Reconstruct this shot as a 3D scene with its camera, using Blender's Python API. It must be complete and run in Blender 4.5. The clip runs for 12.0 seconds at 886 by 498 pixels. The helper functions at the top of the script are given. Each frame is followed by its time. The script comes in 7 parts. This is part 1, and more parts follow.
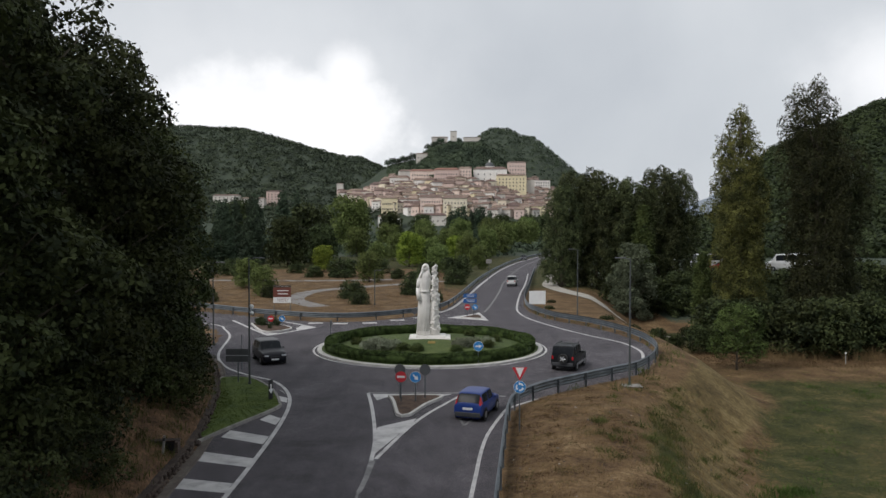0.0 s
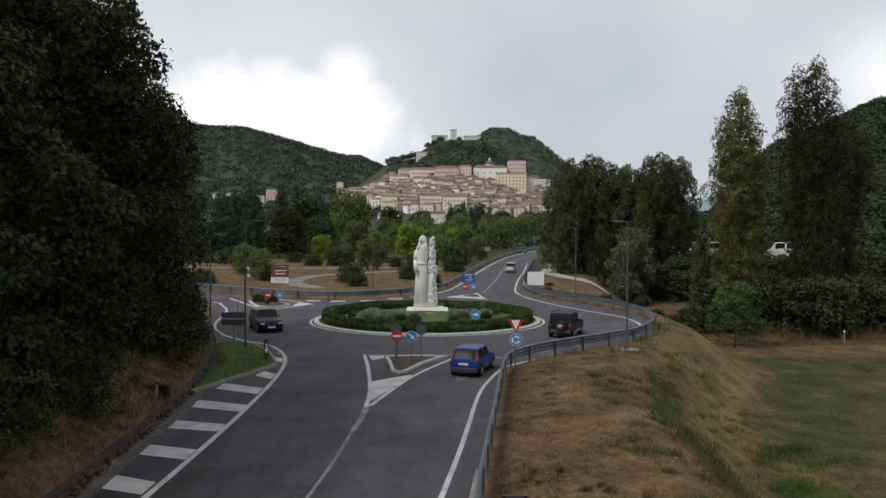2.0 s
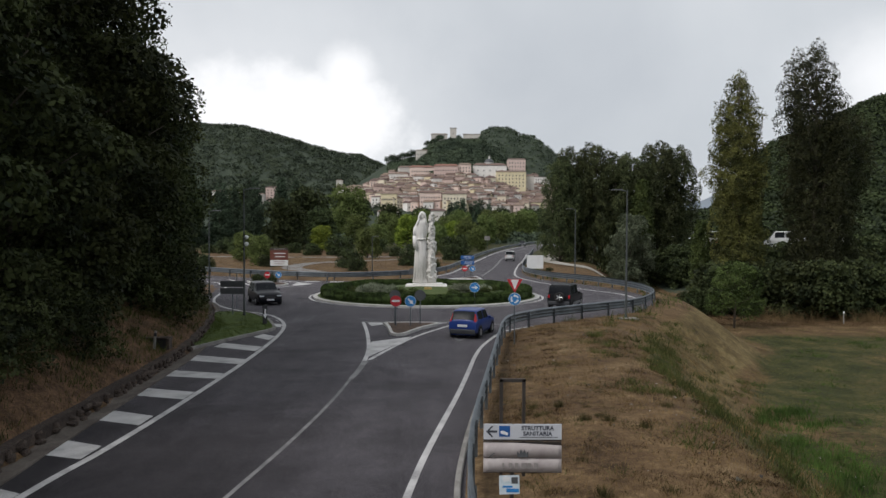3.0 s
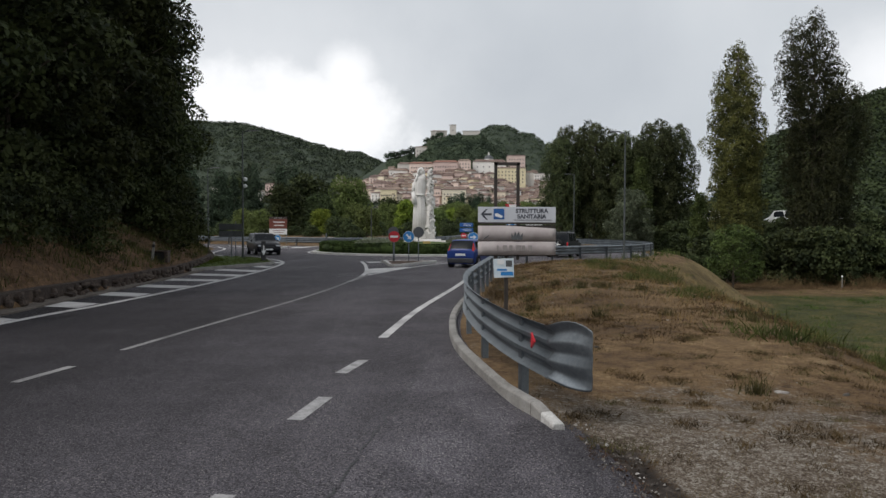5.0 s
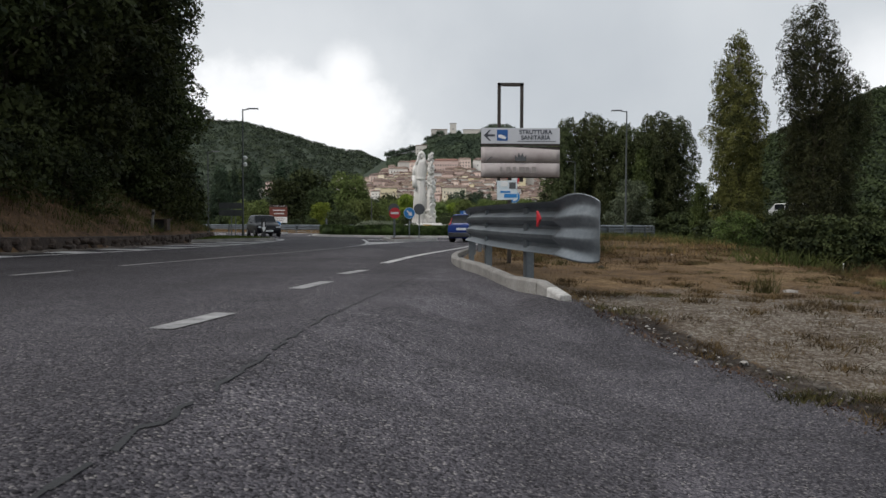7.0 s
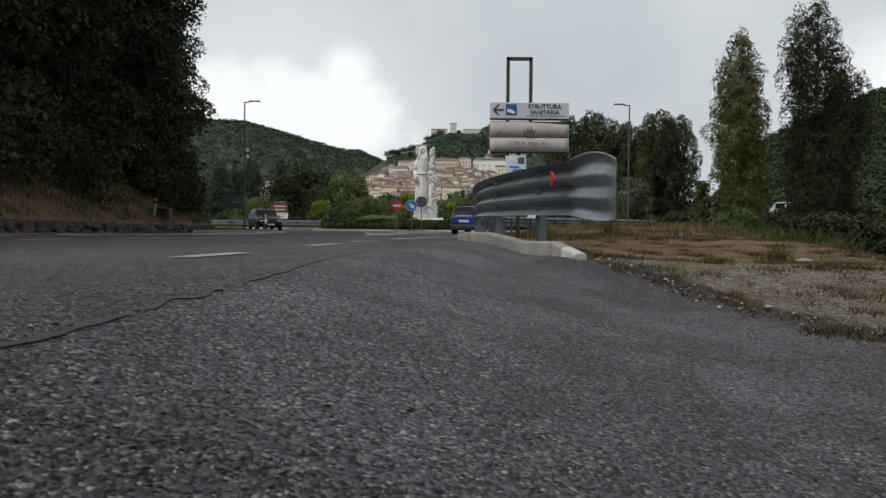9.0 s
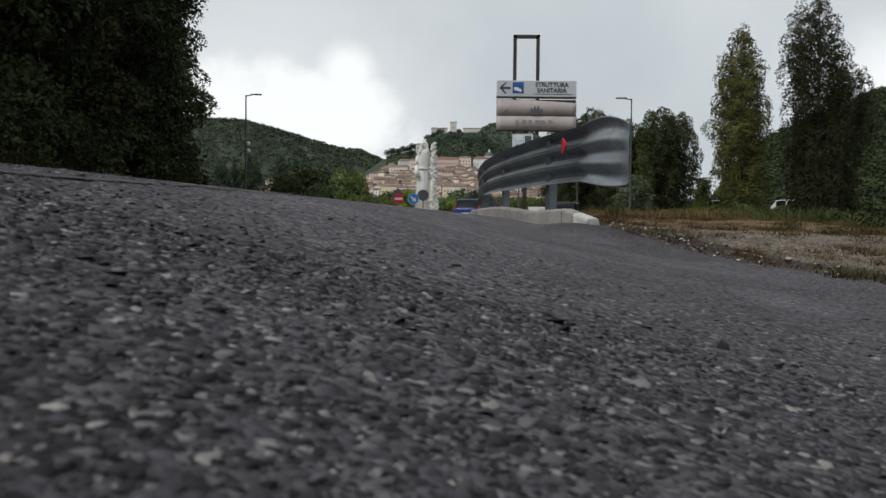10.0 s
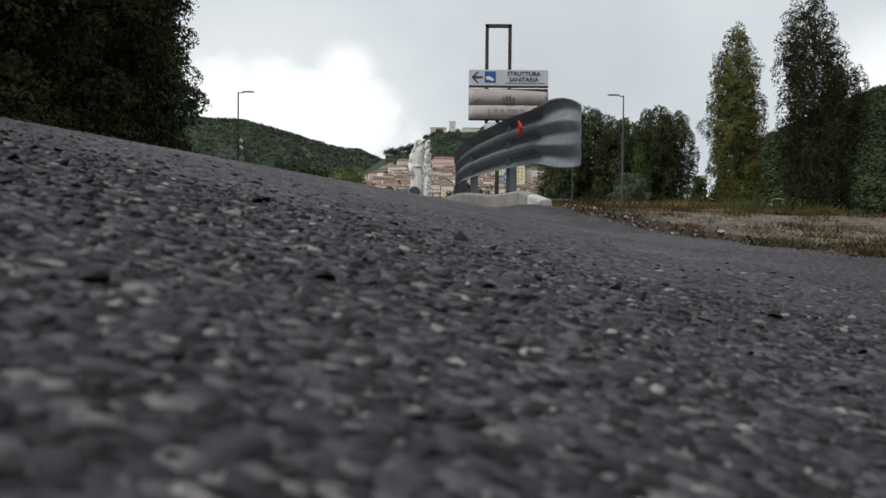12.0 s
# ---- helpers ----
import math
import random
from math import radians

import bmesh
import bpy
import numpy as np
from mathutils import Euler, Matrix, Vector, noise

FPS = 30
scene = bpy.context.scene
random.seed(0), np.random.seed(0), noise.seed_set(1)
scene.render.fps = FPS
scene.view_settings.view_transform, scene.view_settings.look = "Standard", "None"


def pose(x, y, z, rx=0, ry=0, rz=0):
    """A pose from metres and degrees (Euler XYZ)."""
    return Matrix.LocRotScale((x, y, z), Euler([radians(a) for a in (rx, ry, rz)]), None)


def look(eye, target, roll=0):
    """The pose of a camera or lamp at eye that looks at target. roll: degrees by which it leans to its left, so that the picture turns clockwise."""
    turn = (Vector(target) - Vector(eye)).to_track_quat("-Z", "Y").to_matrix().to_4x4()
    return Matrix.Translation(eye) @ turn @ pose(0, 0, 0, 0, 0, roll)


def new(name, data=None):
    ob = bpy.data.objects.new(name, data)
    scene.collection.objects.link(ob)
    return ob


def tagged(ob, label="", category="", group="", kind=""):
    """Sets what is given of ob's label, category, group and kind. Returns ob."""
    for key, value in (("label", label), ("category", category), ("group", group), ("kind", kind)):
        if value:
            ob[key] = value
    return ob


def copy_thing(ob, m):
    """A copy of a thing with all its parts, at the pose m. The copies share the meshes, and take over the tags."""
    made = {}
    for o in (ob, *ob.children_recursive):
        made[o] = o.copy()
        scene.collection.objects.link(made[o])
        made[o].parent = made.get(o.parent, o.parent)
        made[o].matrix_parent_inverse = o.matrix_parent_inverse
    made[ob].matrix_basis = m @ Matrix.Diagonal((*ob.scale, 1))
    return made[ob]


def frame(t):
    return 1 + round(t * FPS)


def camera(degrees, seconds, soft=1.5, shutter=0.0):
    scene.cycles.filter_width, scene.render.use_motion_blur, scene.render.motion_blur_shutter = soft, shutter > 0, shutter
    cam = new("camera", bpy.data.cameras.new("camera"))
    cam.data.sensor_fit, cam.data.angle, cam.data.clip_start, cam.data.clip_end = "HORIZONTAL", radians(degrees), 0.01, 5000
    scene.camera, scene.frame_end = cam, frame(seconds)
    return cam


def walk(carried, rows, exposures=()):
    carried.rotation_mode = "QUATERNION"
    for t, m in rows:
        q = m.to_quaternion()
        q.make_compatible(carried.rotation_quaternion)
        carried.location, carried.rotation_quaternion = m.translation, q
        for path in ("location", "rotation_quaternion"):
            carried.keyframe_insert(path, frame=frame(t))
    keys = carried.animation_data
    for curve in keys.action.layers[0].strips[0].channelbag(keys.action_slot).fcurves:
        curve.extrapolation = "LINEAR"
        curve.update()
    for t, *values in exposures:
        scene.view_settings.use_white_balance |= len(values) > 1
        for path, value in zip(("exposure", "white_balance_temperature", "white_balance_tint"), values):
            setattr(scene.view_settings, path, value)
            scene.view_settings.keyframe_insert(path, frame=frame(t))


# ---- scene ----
cam = camera(60.0, 12.0)
METRES, EYE, TILT, LEAN, TURN = 10.2, 9.5, -1.7, 0.0, 0.0
ROWS = [
    (0.0, 0.0, 0.0, 0.0, 0.0, 0.0, 0.0),
    (0.5, 0.0163, -0.0006, 0.0012, 0.015, 0.015, -0.03),
    (1.0, 0.019, 0.0036, -0.0439, 0.01, 0.035, -0.06),
    (1.5, 0.0185, 0.0111, -0.1284, 0.01, 0.04, -0.1),
    (2.0, 0.0186, 0.0166, -0.2178, -0.005, 0.04, -0.14),
    (2.5, 0.019, 0.0196, -0.3073, -0.02, 0.035, -0.19),
    (3.0, 0.0219, 0.0208, -0.3996, -0.035, 0.03, -0.21),
    (5.0, 0.0309, 0.0145, -0.7348, -0.056, 0.02, -0.19),
    (5.5, 0.0348, 0.0154, -0.7788, -0.056, 0.025, -0.19),
    (6.0, 0.0383, 0.0186, -0.8115, -0.045, 0.01, -0.22),
    (6.5, 0.0344, 0.0216, -0.8362, -0.045, 0.01, -0.26),
    (7.0, 0.0274, 0.0289, -0.8546, -0.056, -0.005, -0.28),
    (9.0, 0.0149, 0.0372, -0.8926, -0.081, -0.0, -0.48),
    (9.5, 0.0104, 0.0396, -0.9095, -0.091, -0.03, -0.51),
    (10.0, 0.0056, 0.0453, -0.9232, -0.091, -0.061, -0.55),
    (10.5, 0.0043, 0.0538, -0.9292, -0.091, -0.056, -0.52),
    (11.0, 0.0136, 0.0566, -0.9306, -0.121, -0.066, -0.5),
    (11.5, 0.0269, 0.0517, -0.9356, -0.146, -0.076, -0.5),
    (12.0, 0.0466, 0.0414, -0.9397, -0.131, -0.071, -0.47),
]
walk(cam, [(t, pose(0, 0, EYE, TILT, LEAN, TURN) @ pose(METRES * x, METRES * y, METRES * z, 90 + pitch, roll, yaw)) for t, x, y, z, yaw, pitch, roll in ROWS],
     [(0.0, 0.1, 6500, 12), (7.0, 0.09, 6500, 11), (9.0, 0.06, 6500, 9), (10.5, 0.07, 6500, 9), (12.0, 0.18, 6500, 9)])
cam.data.dof.use_dof, cam.data.dof.focus_distance, cam.data.dof.aperture_fstop = True, 9.0, 11.5

# ---- sky and sun ----
SUN_EL, SUN_AZ = 46.0, -125.0
world = bpy.data.worlds.new("sky")
scene.world = world
world.use_nodes = True


class Nodes:
    """Short hand for building a node tree."""

    def __init__(self, tree):
        self.t = tree
        self.t.nodes.clear()

    def n(self, kind, ins=(), **props):
        node = self.t.nodes.new(kind)
        for k, v in props.items():
            setattr(node, k, v)
        for k, v in dict(ins).items():
            sock = node.inputs[k]
            if isinstance(v, bpy.types.NodeSocket):
                self.t.links.new(v, sock)
            else:
                sock.default_value = v
        return node

    def math(self, op, a, b=0.0, c=0.0, clamp=False):
        return self.n("ShaderNodeMath", {0: a, 1: b, 2: c}, operation=op, use_clamp=clamp).outputs[0]

    def mix(self, f, a, b):
        m = self.n("ShaderNodeMix", {"Factor": f, 6: a, 7: b}, data_type="RGBA")
        return m.outputs[2]

    def ramp(self, f, stops):
        r = self.n("ShaderNodeValToRGB", {0: f})
        e = r.color_ramp.elements
        while len(e) < len(stops):
            e.new(0.5)
        for el, (p, c) in zip(e, stops):
            el.position, el.color = p, (c if len(c) == 4 else (*c, 1))
        return r.outputs[0]

    def noise(self, vec, scale, detail=4.0, rough=0.55, distort=0.0):
        d = {"Scale": scale, "Detail": detail, "Roughness": rough, "Distortion": distort}
        if vec is not None:
            d["Vector"] = vec
        return self.n("ShaderNodeTexNoise", d).outputs[0]

    def step(self, x, lo, hi):
        return self.n("ShaderNodeMapRange", {0: x, 1: lo, 2: hi, 3: 0.0, 4: 1.0}, interpolation_type="SMOOTHSTEP").outputs[0]


def build_sky():
    k = Nodes(world.node_tree)
    co = k.n("ShaderNodeTexCoord").outputs["Generated"]
    sep = k.n("ShaderNodeSeparateXYZ", {0: co})
    x, y, z = sep.outputs[0], sep.outputs[1], sep.outputs[2]
    ya = k.math("MAXIMUM", y, 0.08)
    u, v = k.math("DIVIDE", x, ya), k.math("DIVIDE", z, ya)
    wob = k.math("SUBTRACT", k.noise(co, 7.0, 6.0, 0.55), 0.5)
    wob2 = k.math("SUBTRACT", k.noise(co, 14.0, 5.0, 0.6), 0.5)
    front = k.step(y, 0.1, 0.5)

    def opening(u0, v0, ru, rv, soft, amp):
        a = k.math("POWER", k.math("DIVIDE", k.math("SUBTRACT", u, u0), ru), 2.0)
        b = k.math("POWER", k.math("DIVIDE", k.math("SUBTRACT", v, v0), rv), 2.0)
        d = k.math("SQRT", k.math("ADD", a, b))
        d = k.math("ADD", d, k.math("MULTIPLY", wob, amp))
        d = k.math("ADD", d, k.math("MULTIPLY", wob2, amp * 0.45))
        return k.math("MULTIPLY", k.step(d, 1.0 + soft, 1.0 - soft), front)

    gap = opening(-0.222, 0.118, 0.160, 0.088, 0.22, 0.9)
    gap = k.math("MAXIMUM", gap, opening(-0.128, 0.195, 0.030, 0.034, 0.7, 1.2))
    halo = opening(-0.27, 0.14, 0.27, 0.15, 0.6, 0.5)
    gap2 = opening(0.68, 0.195, 0.19, 0.08, 0.5, 0.5)
    cloud = k.noise(co, 2.2, 6.0, 0.5, 0.4)
    streak = k.noise(k.n("ShaderNodeVectorMath", {0: co, 1: (6.0, 6.0, 1.2)}, operation="MULTIPLY").outputs[0], 1.0, 4.0, 0.5)
    base = k.ramp(cloud, [(0.32, (0.50, 0.54, 0.58)), (0.55, (0.62, 0.66, 0.69)), (0.75, (0.72, 0.75, 0.77))])
    base = k.mix(k.math("MULTIPLY", streak, 0.35), base, (0.62, 0.66, 0.69, 1))
    low = k.step(v, 0.10, -0.02)
    base = k.mix(k.math("MULTIPLY", low, 0.25), base, (0.56, 0.60, 0.65, 1))
    base = k.mix(k.math("MULTIPLY", halo, 0.75), base, (0.80, 0.83, 0.85, 1))
    base = k.mix(k.math("MAXIMUM", gap, k.math("MULTIPLY", gap2, 0.9)), base, (1.0, 1.02, 1.03, 1))
    sky = k.n("ShaderNodeTexSky", sky_type="NISHITA", sun_disc=False, sun_elevation=radians(SUN_EL), sun_rotation=radians(SUN_AZ)).outputs[0]
    b1 = k.n("ShaderNodeBackground", {0: sky, 1: 0.05})
    b2 = k.n("ShaderNodeBackground", {0: base, 1: 1.0})
    m = k.n("ShaderNodeMixShader", {0: 0.93, 1: b1.outputs[0], 2: b2.outputs[0]})
    out = k.n("ShaderNodeOutputWorld")
    k.t.links.new(m.outputs[0], out.inputs[0])


build_sky()
sun = new("sun", bpy.data.lights.new("sun", "SUN"))
sun.data.energy, sun.data.angle, sun.data.color = 1.9, radians(25), (1.0, 0.97, 0.93)
_e, _a = radians(SUN_EL), radians(SUN_AZ)
sun.matrix_world = look((0, 0, 60), (-60 * math.sin(_a) * math.cos(_e), -60 * math.cos(_a) * math.cos(_e), 60 - 60 * math.sin(_e)))


# ---- materials ----
def material(name, colours, scale=3.0, fine=40.0, rough=0.8, metal=0.0, bump=0.15, bump_scale=None, dist=0.01, random_amount=0.0, coat=0.0, spec=0.4):
    """Two scales of colour variation, grain and relief. colours: two or three (r, g, b) from dark to light."""
    m = bpy.data.materials.new(name)
    m.use_nodes = True
    k = Nodes(m.node_tree)
    co = k.n("ShaderNodeTexCoord").outputs["Object"]
    big = k.noise(co, scale, 5.0, 0.6)
    small = k.noise(co, fine, 3.0, 0.6)
    f = k.math("ADD", k.math("MULTIPLY", big, 0.65), k.math("MULTIPLY", small, 0.35))
    n = len(colours)
    c = k.ramp(f, [(0.33 + 0.34 * i / max(1, n - 1), col) for i, col in enumerate(colours)])
    if random_amount:
        r = k.n("ShaderNodeObjectInfo").outputs["Random"]
        hsv = k.n("ShaderNodeHueSaturation", {"Color": c, "Value": k.math("ADD", 1.0 - random_amount, k.math("MULTIPLY", r, 2 * random_amount)),
                                              "Hue": k.math("ADD", 0.5 - random_amount * 0.06, k.math("MULTIPLY", r, random_amount * 0.12))})
        c = hsv.outputs[0]
    b = k.n("ShaderNodeBump", {"Strength": bump, "Distance": dist, "Height": k.noise(co, bump_scale or fine, 4.0, 0.65)})
    ro = k.math("ADD", rough - 0.08, k.math("MULTIPLY", small, 0.16))
    p = k.n("ShaderNodeBsdfPrincipled", {"Base Color": c, "Roughness": ro, "Metallic": metal, "Normal": b.outputs[0], "Coat Weight": coat, "Specular IOR Level": spec})
    out = k.n("ShaderNodeOutputMaterial")
    k.t.links.new(p.outputs[0], out.inputs[0])
    return m


def leaf_material(name, dark, light, trans=0.25, seed_scale=0.35):
    m = bpy.data.materials.new(name)
    m.use_nodes = True
    k = Nodes(m.node_tree)
    co = k.n("ShaderNodeTexCoord").outputs["Object"]
    r = k.n("ShaderNodeNewGeometry").outputs["Random Per Island"]
    clump = k.step(k.noise(co, seed_scale * 2.2, 3.0), 0.36, 0.64)
    f = k.math("ADD", k.math("MULTIPLY", r, 0.34), k.math("ADD", 0.08, k.math("MULTIPLY", clump, 0.50)))
    c = k.ramp(f, [(0.2, dark), (0.8, light)])
    rnd = k.n("ShaderNodeObjectInfo").outputs["Random"]
    c = k.n("ShaderNodeHueSaturation", {"Color": c, "Value": k.math("ADD", 0.75, k.math("MULTIPLY", rnd, 0.5)), "Hue": k.math("ADD", 0.485, k.math("MULTIPLY", rnd, 0.03))}).outputs[0]
    p = k.n("ShaderNodeBsdfPrincipled", {"Base Color": c, "Roughness": 0.65, "Specular IOR Level": 0.1})
    t = k.n("ShaderNodeBsdfTranslucent", {0: c})
    mx = k.n("ShaderNodeMixShader", {0: trans, 1: p.outputs[0], 2: t.outputs[0]})
    out = k.n("ShaderNodeOutputMaterial")
    k.t.links.new(mx.outputs[0], out.inputs[0])
    return m


M = {}
M["white_paint"] = material("road_paint", [(0.22, 0.215, 0.215), (0.45, 0.44, 0.435), (0.58, 0.57, 0.56)], 1.2, 30, 0.75, bump=0.3)
M["worn_paint"] = material("worn_road_paint", [(0.07, 0.07, 0.07), (0.165, 0.162, 0.162), (0.30, 0.295, 0.29)], 1.5, 60, 0.8, bump=0.3)
M["zinc"] = material("galvanised_steel", [(0.115, 0.132, 0.147), (0.17, 0.19, 0.206), (0.245, 0.268, 0.283)], 1.1, 25, 0.5, 0.88, 0.08)
M["steel_dark"] = material("dark_painted_steel", [(0.035, 0.03, 0.026), (0.06, 0.05, 0.045)], 3, 40, 0.55, 0.3, 0.1)
M["lamp_steel"] = material("grey_lamp_steel", [(0.055, 0.062, 0.062), (0.085, 0.095, 0.095)], 3, 40, 0.6, 0.2, 0.06)
M["concrete"] = material("concrete", [(0.115, 0.108, 0.10), (0.225, 0.215, 0.20), (0.33, 0.32, 0.30)], 1.6, 40, 0.9, 0, 0.4)
M["marble"] = material("white_marble", [(0.52, 0.50, 0.47), (0.68, 0.66, 0.63), (0.76, 0.74, 0.71)], 0.9, 14, 0.6, 0, 0.25, dist=0.02)
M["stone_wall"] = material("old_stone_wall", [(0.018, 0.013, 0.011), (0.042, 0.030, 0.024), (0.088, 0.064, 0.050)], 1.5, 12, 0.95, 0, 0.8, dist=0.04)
M["bark"] = material("bark", [(0.05, 0.04, 0.03), (0.12, 0.10, 0.08)], 2, 18, 0.95, 0, 0.8, dist=0.03)
M["sign_white"] = material("white_sign_face", [(0.62, 0.63, 0.63), (0.74, 0.75, 0.75)], 2, 60, 0.45, 0, 0.03)
M["sign_blue"] = material("blue_sign_face", [(0.02, 0.16, 0.42), (0.03, 0.22, 0.52)], 2, 60, 0.45, 0, 0.03)
M["sign_navy"] = material("navy_sign_face", [(0.012, 0.07, 0.24), (0.018, 0.10, 0.30)], 2, 60, 0.5, 0, 0.03)
M["sign_red"] = material("red_sign_face", [(0.40, 0.018, 0.028), (0.52, 0.03, 0.04)], 2, 60, 0.45, 0, 0.03)
M["sign_back"] = material("grey_sign_back", [(0.07, 0.075, 0.08), (0.12, 0.125, 0.13)], 3, 40, 0.6, 0.3, 0.05)
M["brown_sign"] = material("brown_sign_face", [(0.11, 0.035, 0.025), (0.16, 0.05, 0.035)], 2, 40, 0.5, 0, 0.03)
M["black"] = material("black_plastic", [(0.012, 0.012, 0.013), (0.025, 0.025, 0.027)], 5, 60, 0.5, 0, 0.05)
M["leaf_dark"] = leaf_material("dark_leaves", (0.020, 0.029, 0.014), (0.075, 0.095, 0.038))
# Bank leaves are darkened for the wood's shade, edge leaves lightened for open sky.
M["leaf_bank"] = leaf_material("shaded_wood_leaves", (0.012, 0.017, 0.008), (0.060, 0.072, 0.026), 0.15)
M["leaf_edge"] = leaf_material("lit_wood_edge_leaves", (0.022, 0.032, 0.010), (0.095, 0.118, 0.036), 0.25)
M["soil_dark"] = material("dark_joint_soil", [(0.02, 0.017, 0.014), (0.045, 0.038, 0.03), (0.07, 0.06, 0.05)], 3.0, 40, 0.95, 0, 0.4)
M["lime"] = material("lime_smeared_concrete", [(0.20, 0.19, 0.18), (0.44, 0.43, 0.41), (0.62, 0.61, 0.59)], 7.0, 60, 0.9, 0, 0.5)
M["kerb_pale"] = material("pale_kerb_stone", [(0.34, 0.33, 0.31), (0.47, 0.46, 0.44), (0.56, 0.55, 0.53)], 1.5, 25, 0.85, 0, 0.3)
M["leaf_mid"] = leaf_material("green_leaves", (0.032, 0.046, 0.016), (0.105, 0.132, 0.043))
M["leaf_park"] = leaf_material("park_leaves", (0.058, 0.082, 0.026), (0.18, 0.225, 0.075))
M["leaf_poplar"] = leaf_material("poplar_leaves", (0.022, 0.026, 0.010), (0.15, 0.145, 0.046))
M["leaf_poplar_dark"] = leaf_material("dark_poplar_leaves", (0.014, 0.017, 0.009), (0.058, 0.060, 0.026), 0.2)
M["blades_lush"] = leaf_material("lush_grass_blades", (0.030, 0.055, 0.012), (0.085, 0.135, 0.032), 0.25)
M["leaf_thicket"] = leaf_material("thicket_leaves", (0.013, 0.019, 0.009), (0.060, 0.072, 0.028), 0.15)
M["leaf_gum"] = leaf_material("far_tree_leaves", (0.028, 0.037, 0.018), (0.108, 0.125, 0.054), 0.25)
M["leaf_field"] = leaf_material("field_tree_leaves", (0.026, 0.040, 0.012), (0.105, 0.14, 0.042), 0.22)
M["dash_paint"] = material("scuffed_road_paint", [(0.10, 0.10, 0.10), (0.27, 0.265, 0.265), (0.40, 0.395, 0.39)], 6.0, 40, 0.8, bump=0.3)
M["leaf_lime"] = leaf_material("yellow_green_leaves", (0.09, 0.13, 0.02), (0.24, 0.30, 0.05))
M["leaf_conifer"] = leaf_material("conifer_needles", (0.03, 0.045, 0.03), (0.07, 0.10, 0.06), 0.1)
M["leaf_olive"] = leaf_material("grey_green_leaves", (0.055, 0.068, 0.042), (0.15, 0.17, 0.11))
M["leaf_lavender"] = leaf_material("lavender_leaves", (0.11, 0.125, 0.085), (0.26, 0.28, 0.20))
# Far leaves are paler and bluer: distance haze put into their colour.
M["leaf_far"] = leaf_material("hazed_wood_leaves", (0.036, 0.050, 0.034), (0.078, 0.100, 0.060), 0.15, 0.02)
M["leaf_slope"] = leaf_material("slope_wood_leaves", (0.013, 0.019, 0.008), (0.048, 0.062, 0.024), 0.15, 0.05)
M["hedge"] = leaf_material("box_hedge_leaves", (0.018, 0.03, 0.01), (0.07, 0.098, 0.03), 0.15, 1.0)
M["blades_dry"] = leaf_material("dry_grass_blades", (0.11, 0.072, 0.028), (0.29, 0.205, 0.09), 0.2)
M["blades_green"] = leaf_material("green_grass_blades", (0.036, 0.050, 0.014), (0.105, 0.125, 0.038), 0.25)
M["blades_brown"] = leaf_material("brown_grass_blades", (0.060, 0.040, 0.020), (0.17, 0.115, 0.062), 0.15)
M["litter"] = leaf_material("leaf_litter_flakes", (0.034, 0.020, 0.012), (0.13, 0.082, 0.052), 0.15, 2.0)
M["blades_tuft"] = leaf_material("withered_tuft_blades", (0.032, 0.022, 0.011), (0.125, 0.085, 0.039), 0.15, 2.0)
M["blades_tuftgreen"] = leaf_material("olive_tuft_blades", (0.032, 0.031, 0.012), (0.108, 0.098, 0.038), 0.15, 2.0)
M["blades_field"] = leaf_material("field_grass_blades", (0.035, 0.041, 0.011), (0.130, 0.120, 0.040), 0.2)


# ---- mesh helpers ----
def link_mesh(name, verts, faces, mat, parent=None, smooth=False, label=""):
    me = bpy.data.meshes.new(name)
    me.from_pydata(verts, [], faces)
    if mat is not None:
        me.materials.append(mat)
    if smooth:
        me.polygons.foreach_set("use_smooth", [True] * len(me.polygons))
    me.update()
    ob = new(name, me)
    if parent is not None:
        ob.parent = parent
    if label:
        tagged(ob, label)
    return ob


def array_mesh(name, verts, quads, mats, smooth=False, index=None):
    """A mesh from numpy arrays: verts (n, 3), quads (m, 3 or 4)."""
    me = bpy.data.meshes.new(name)
    quads = np.asarray(quads, dtype=np.int32)
    m, c = quads.shape
    me.vertices.add(len(verts)), me.loops.add(m * c), me.polygons.add(m)
    me.vertices.foreach_set("co", np.asarray(verts, dtype=np.float32).ravel())
    me.loops.foreach_set("vertex_index", quads.ravel())
    me.polygons.foreach_set("loop_start", np.arange(0, m * c, c, dtype=np.int32))
    for mt in mats:
        me.materials.append(mt)
    if index is not None:
        me.polygons.foreach_set("material_index", np.asarray(index, dtype=np.int32))
    if smooth:
        me.polygons.foreach_set("use_smooth", np.ones(m, dtype=bool))
    me.update(calc_edges=True)
    return me


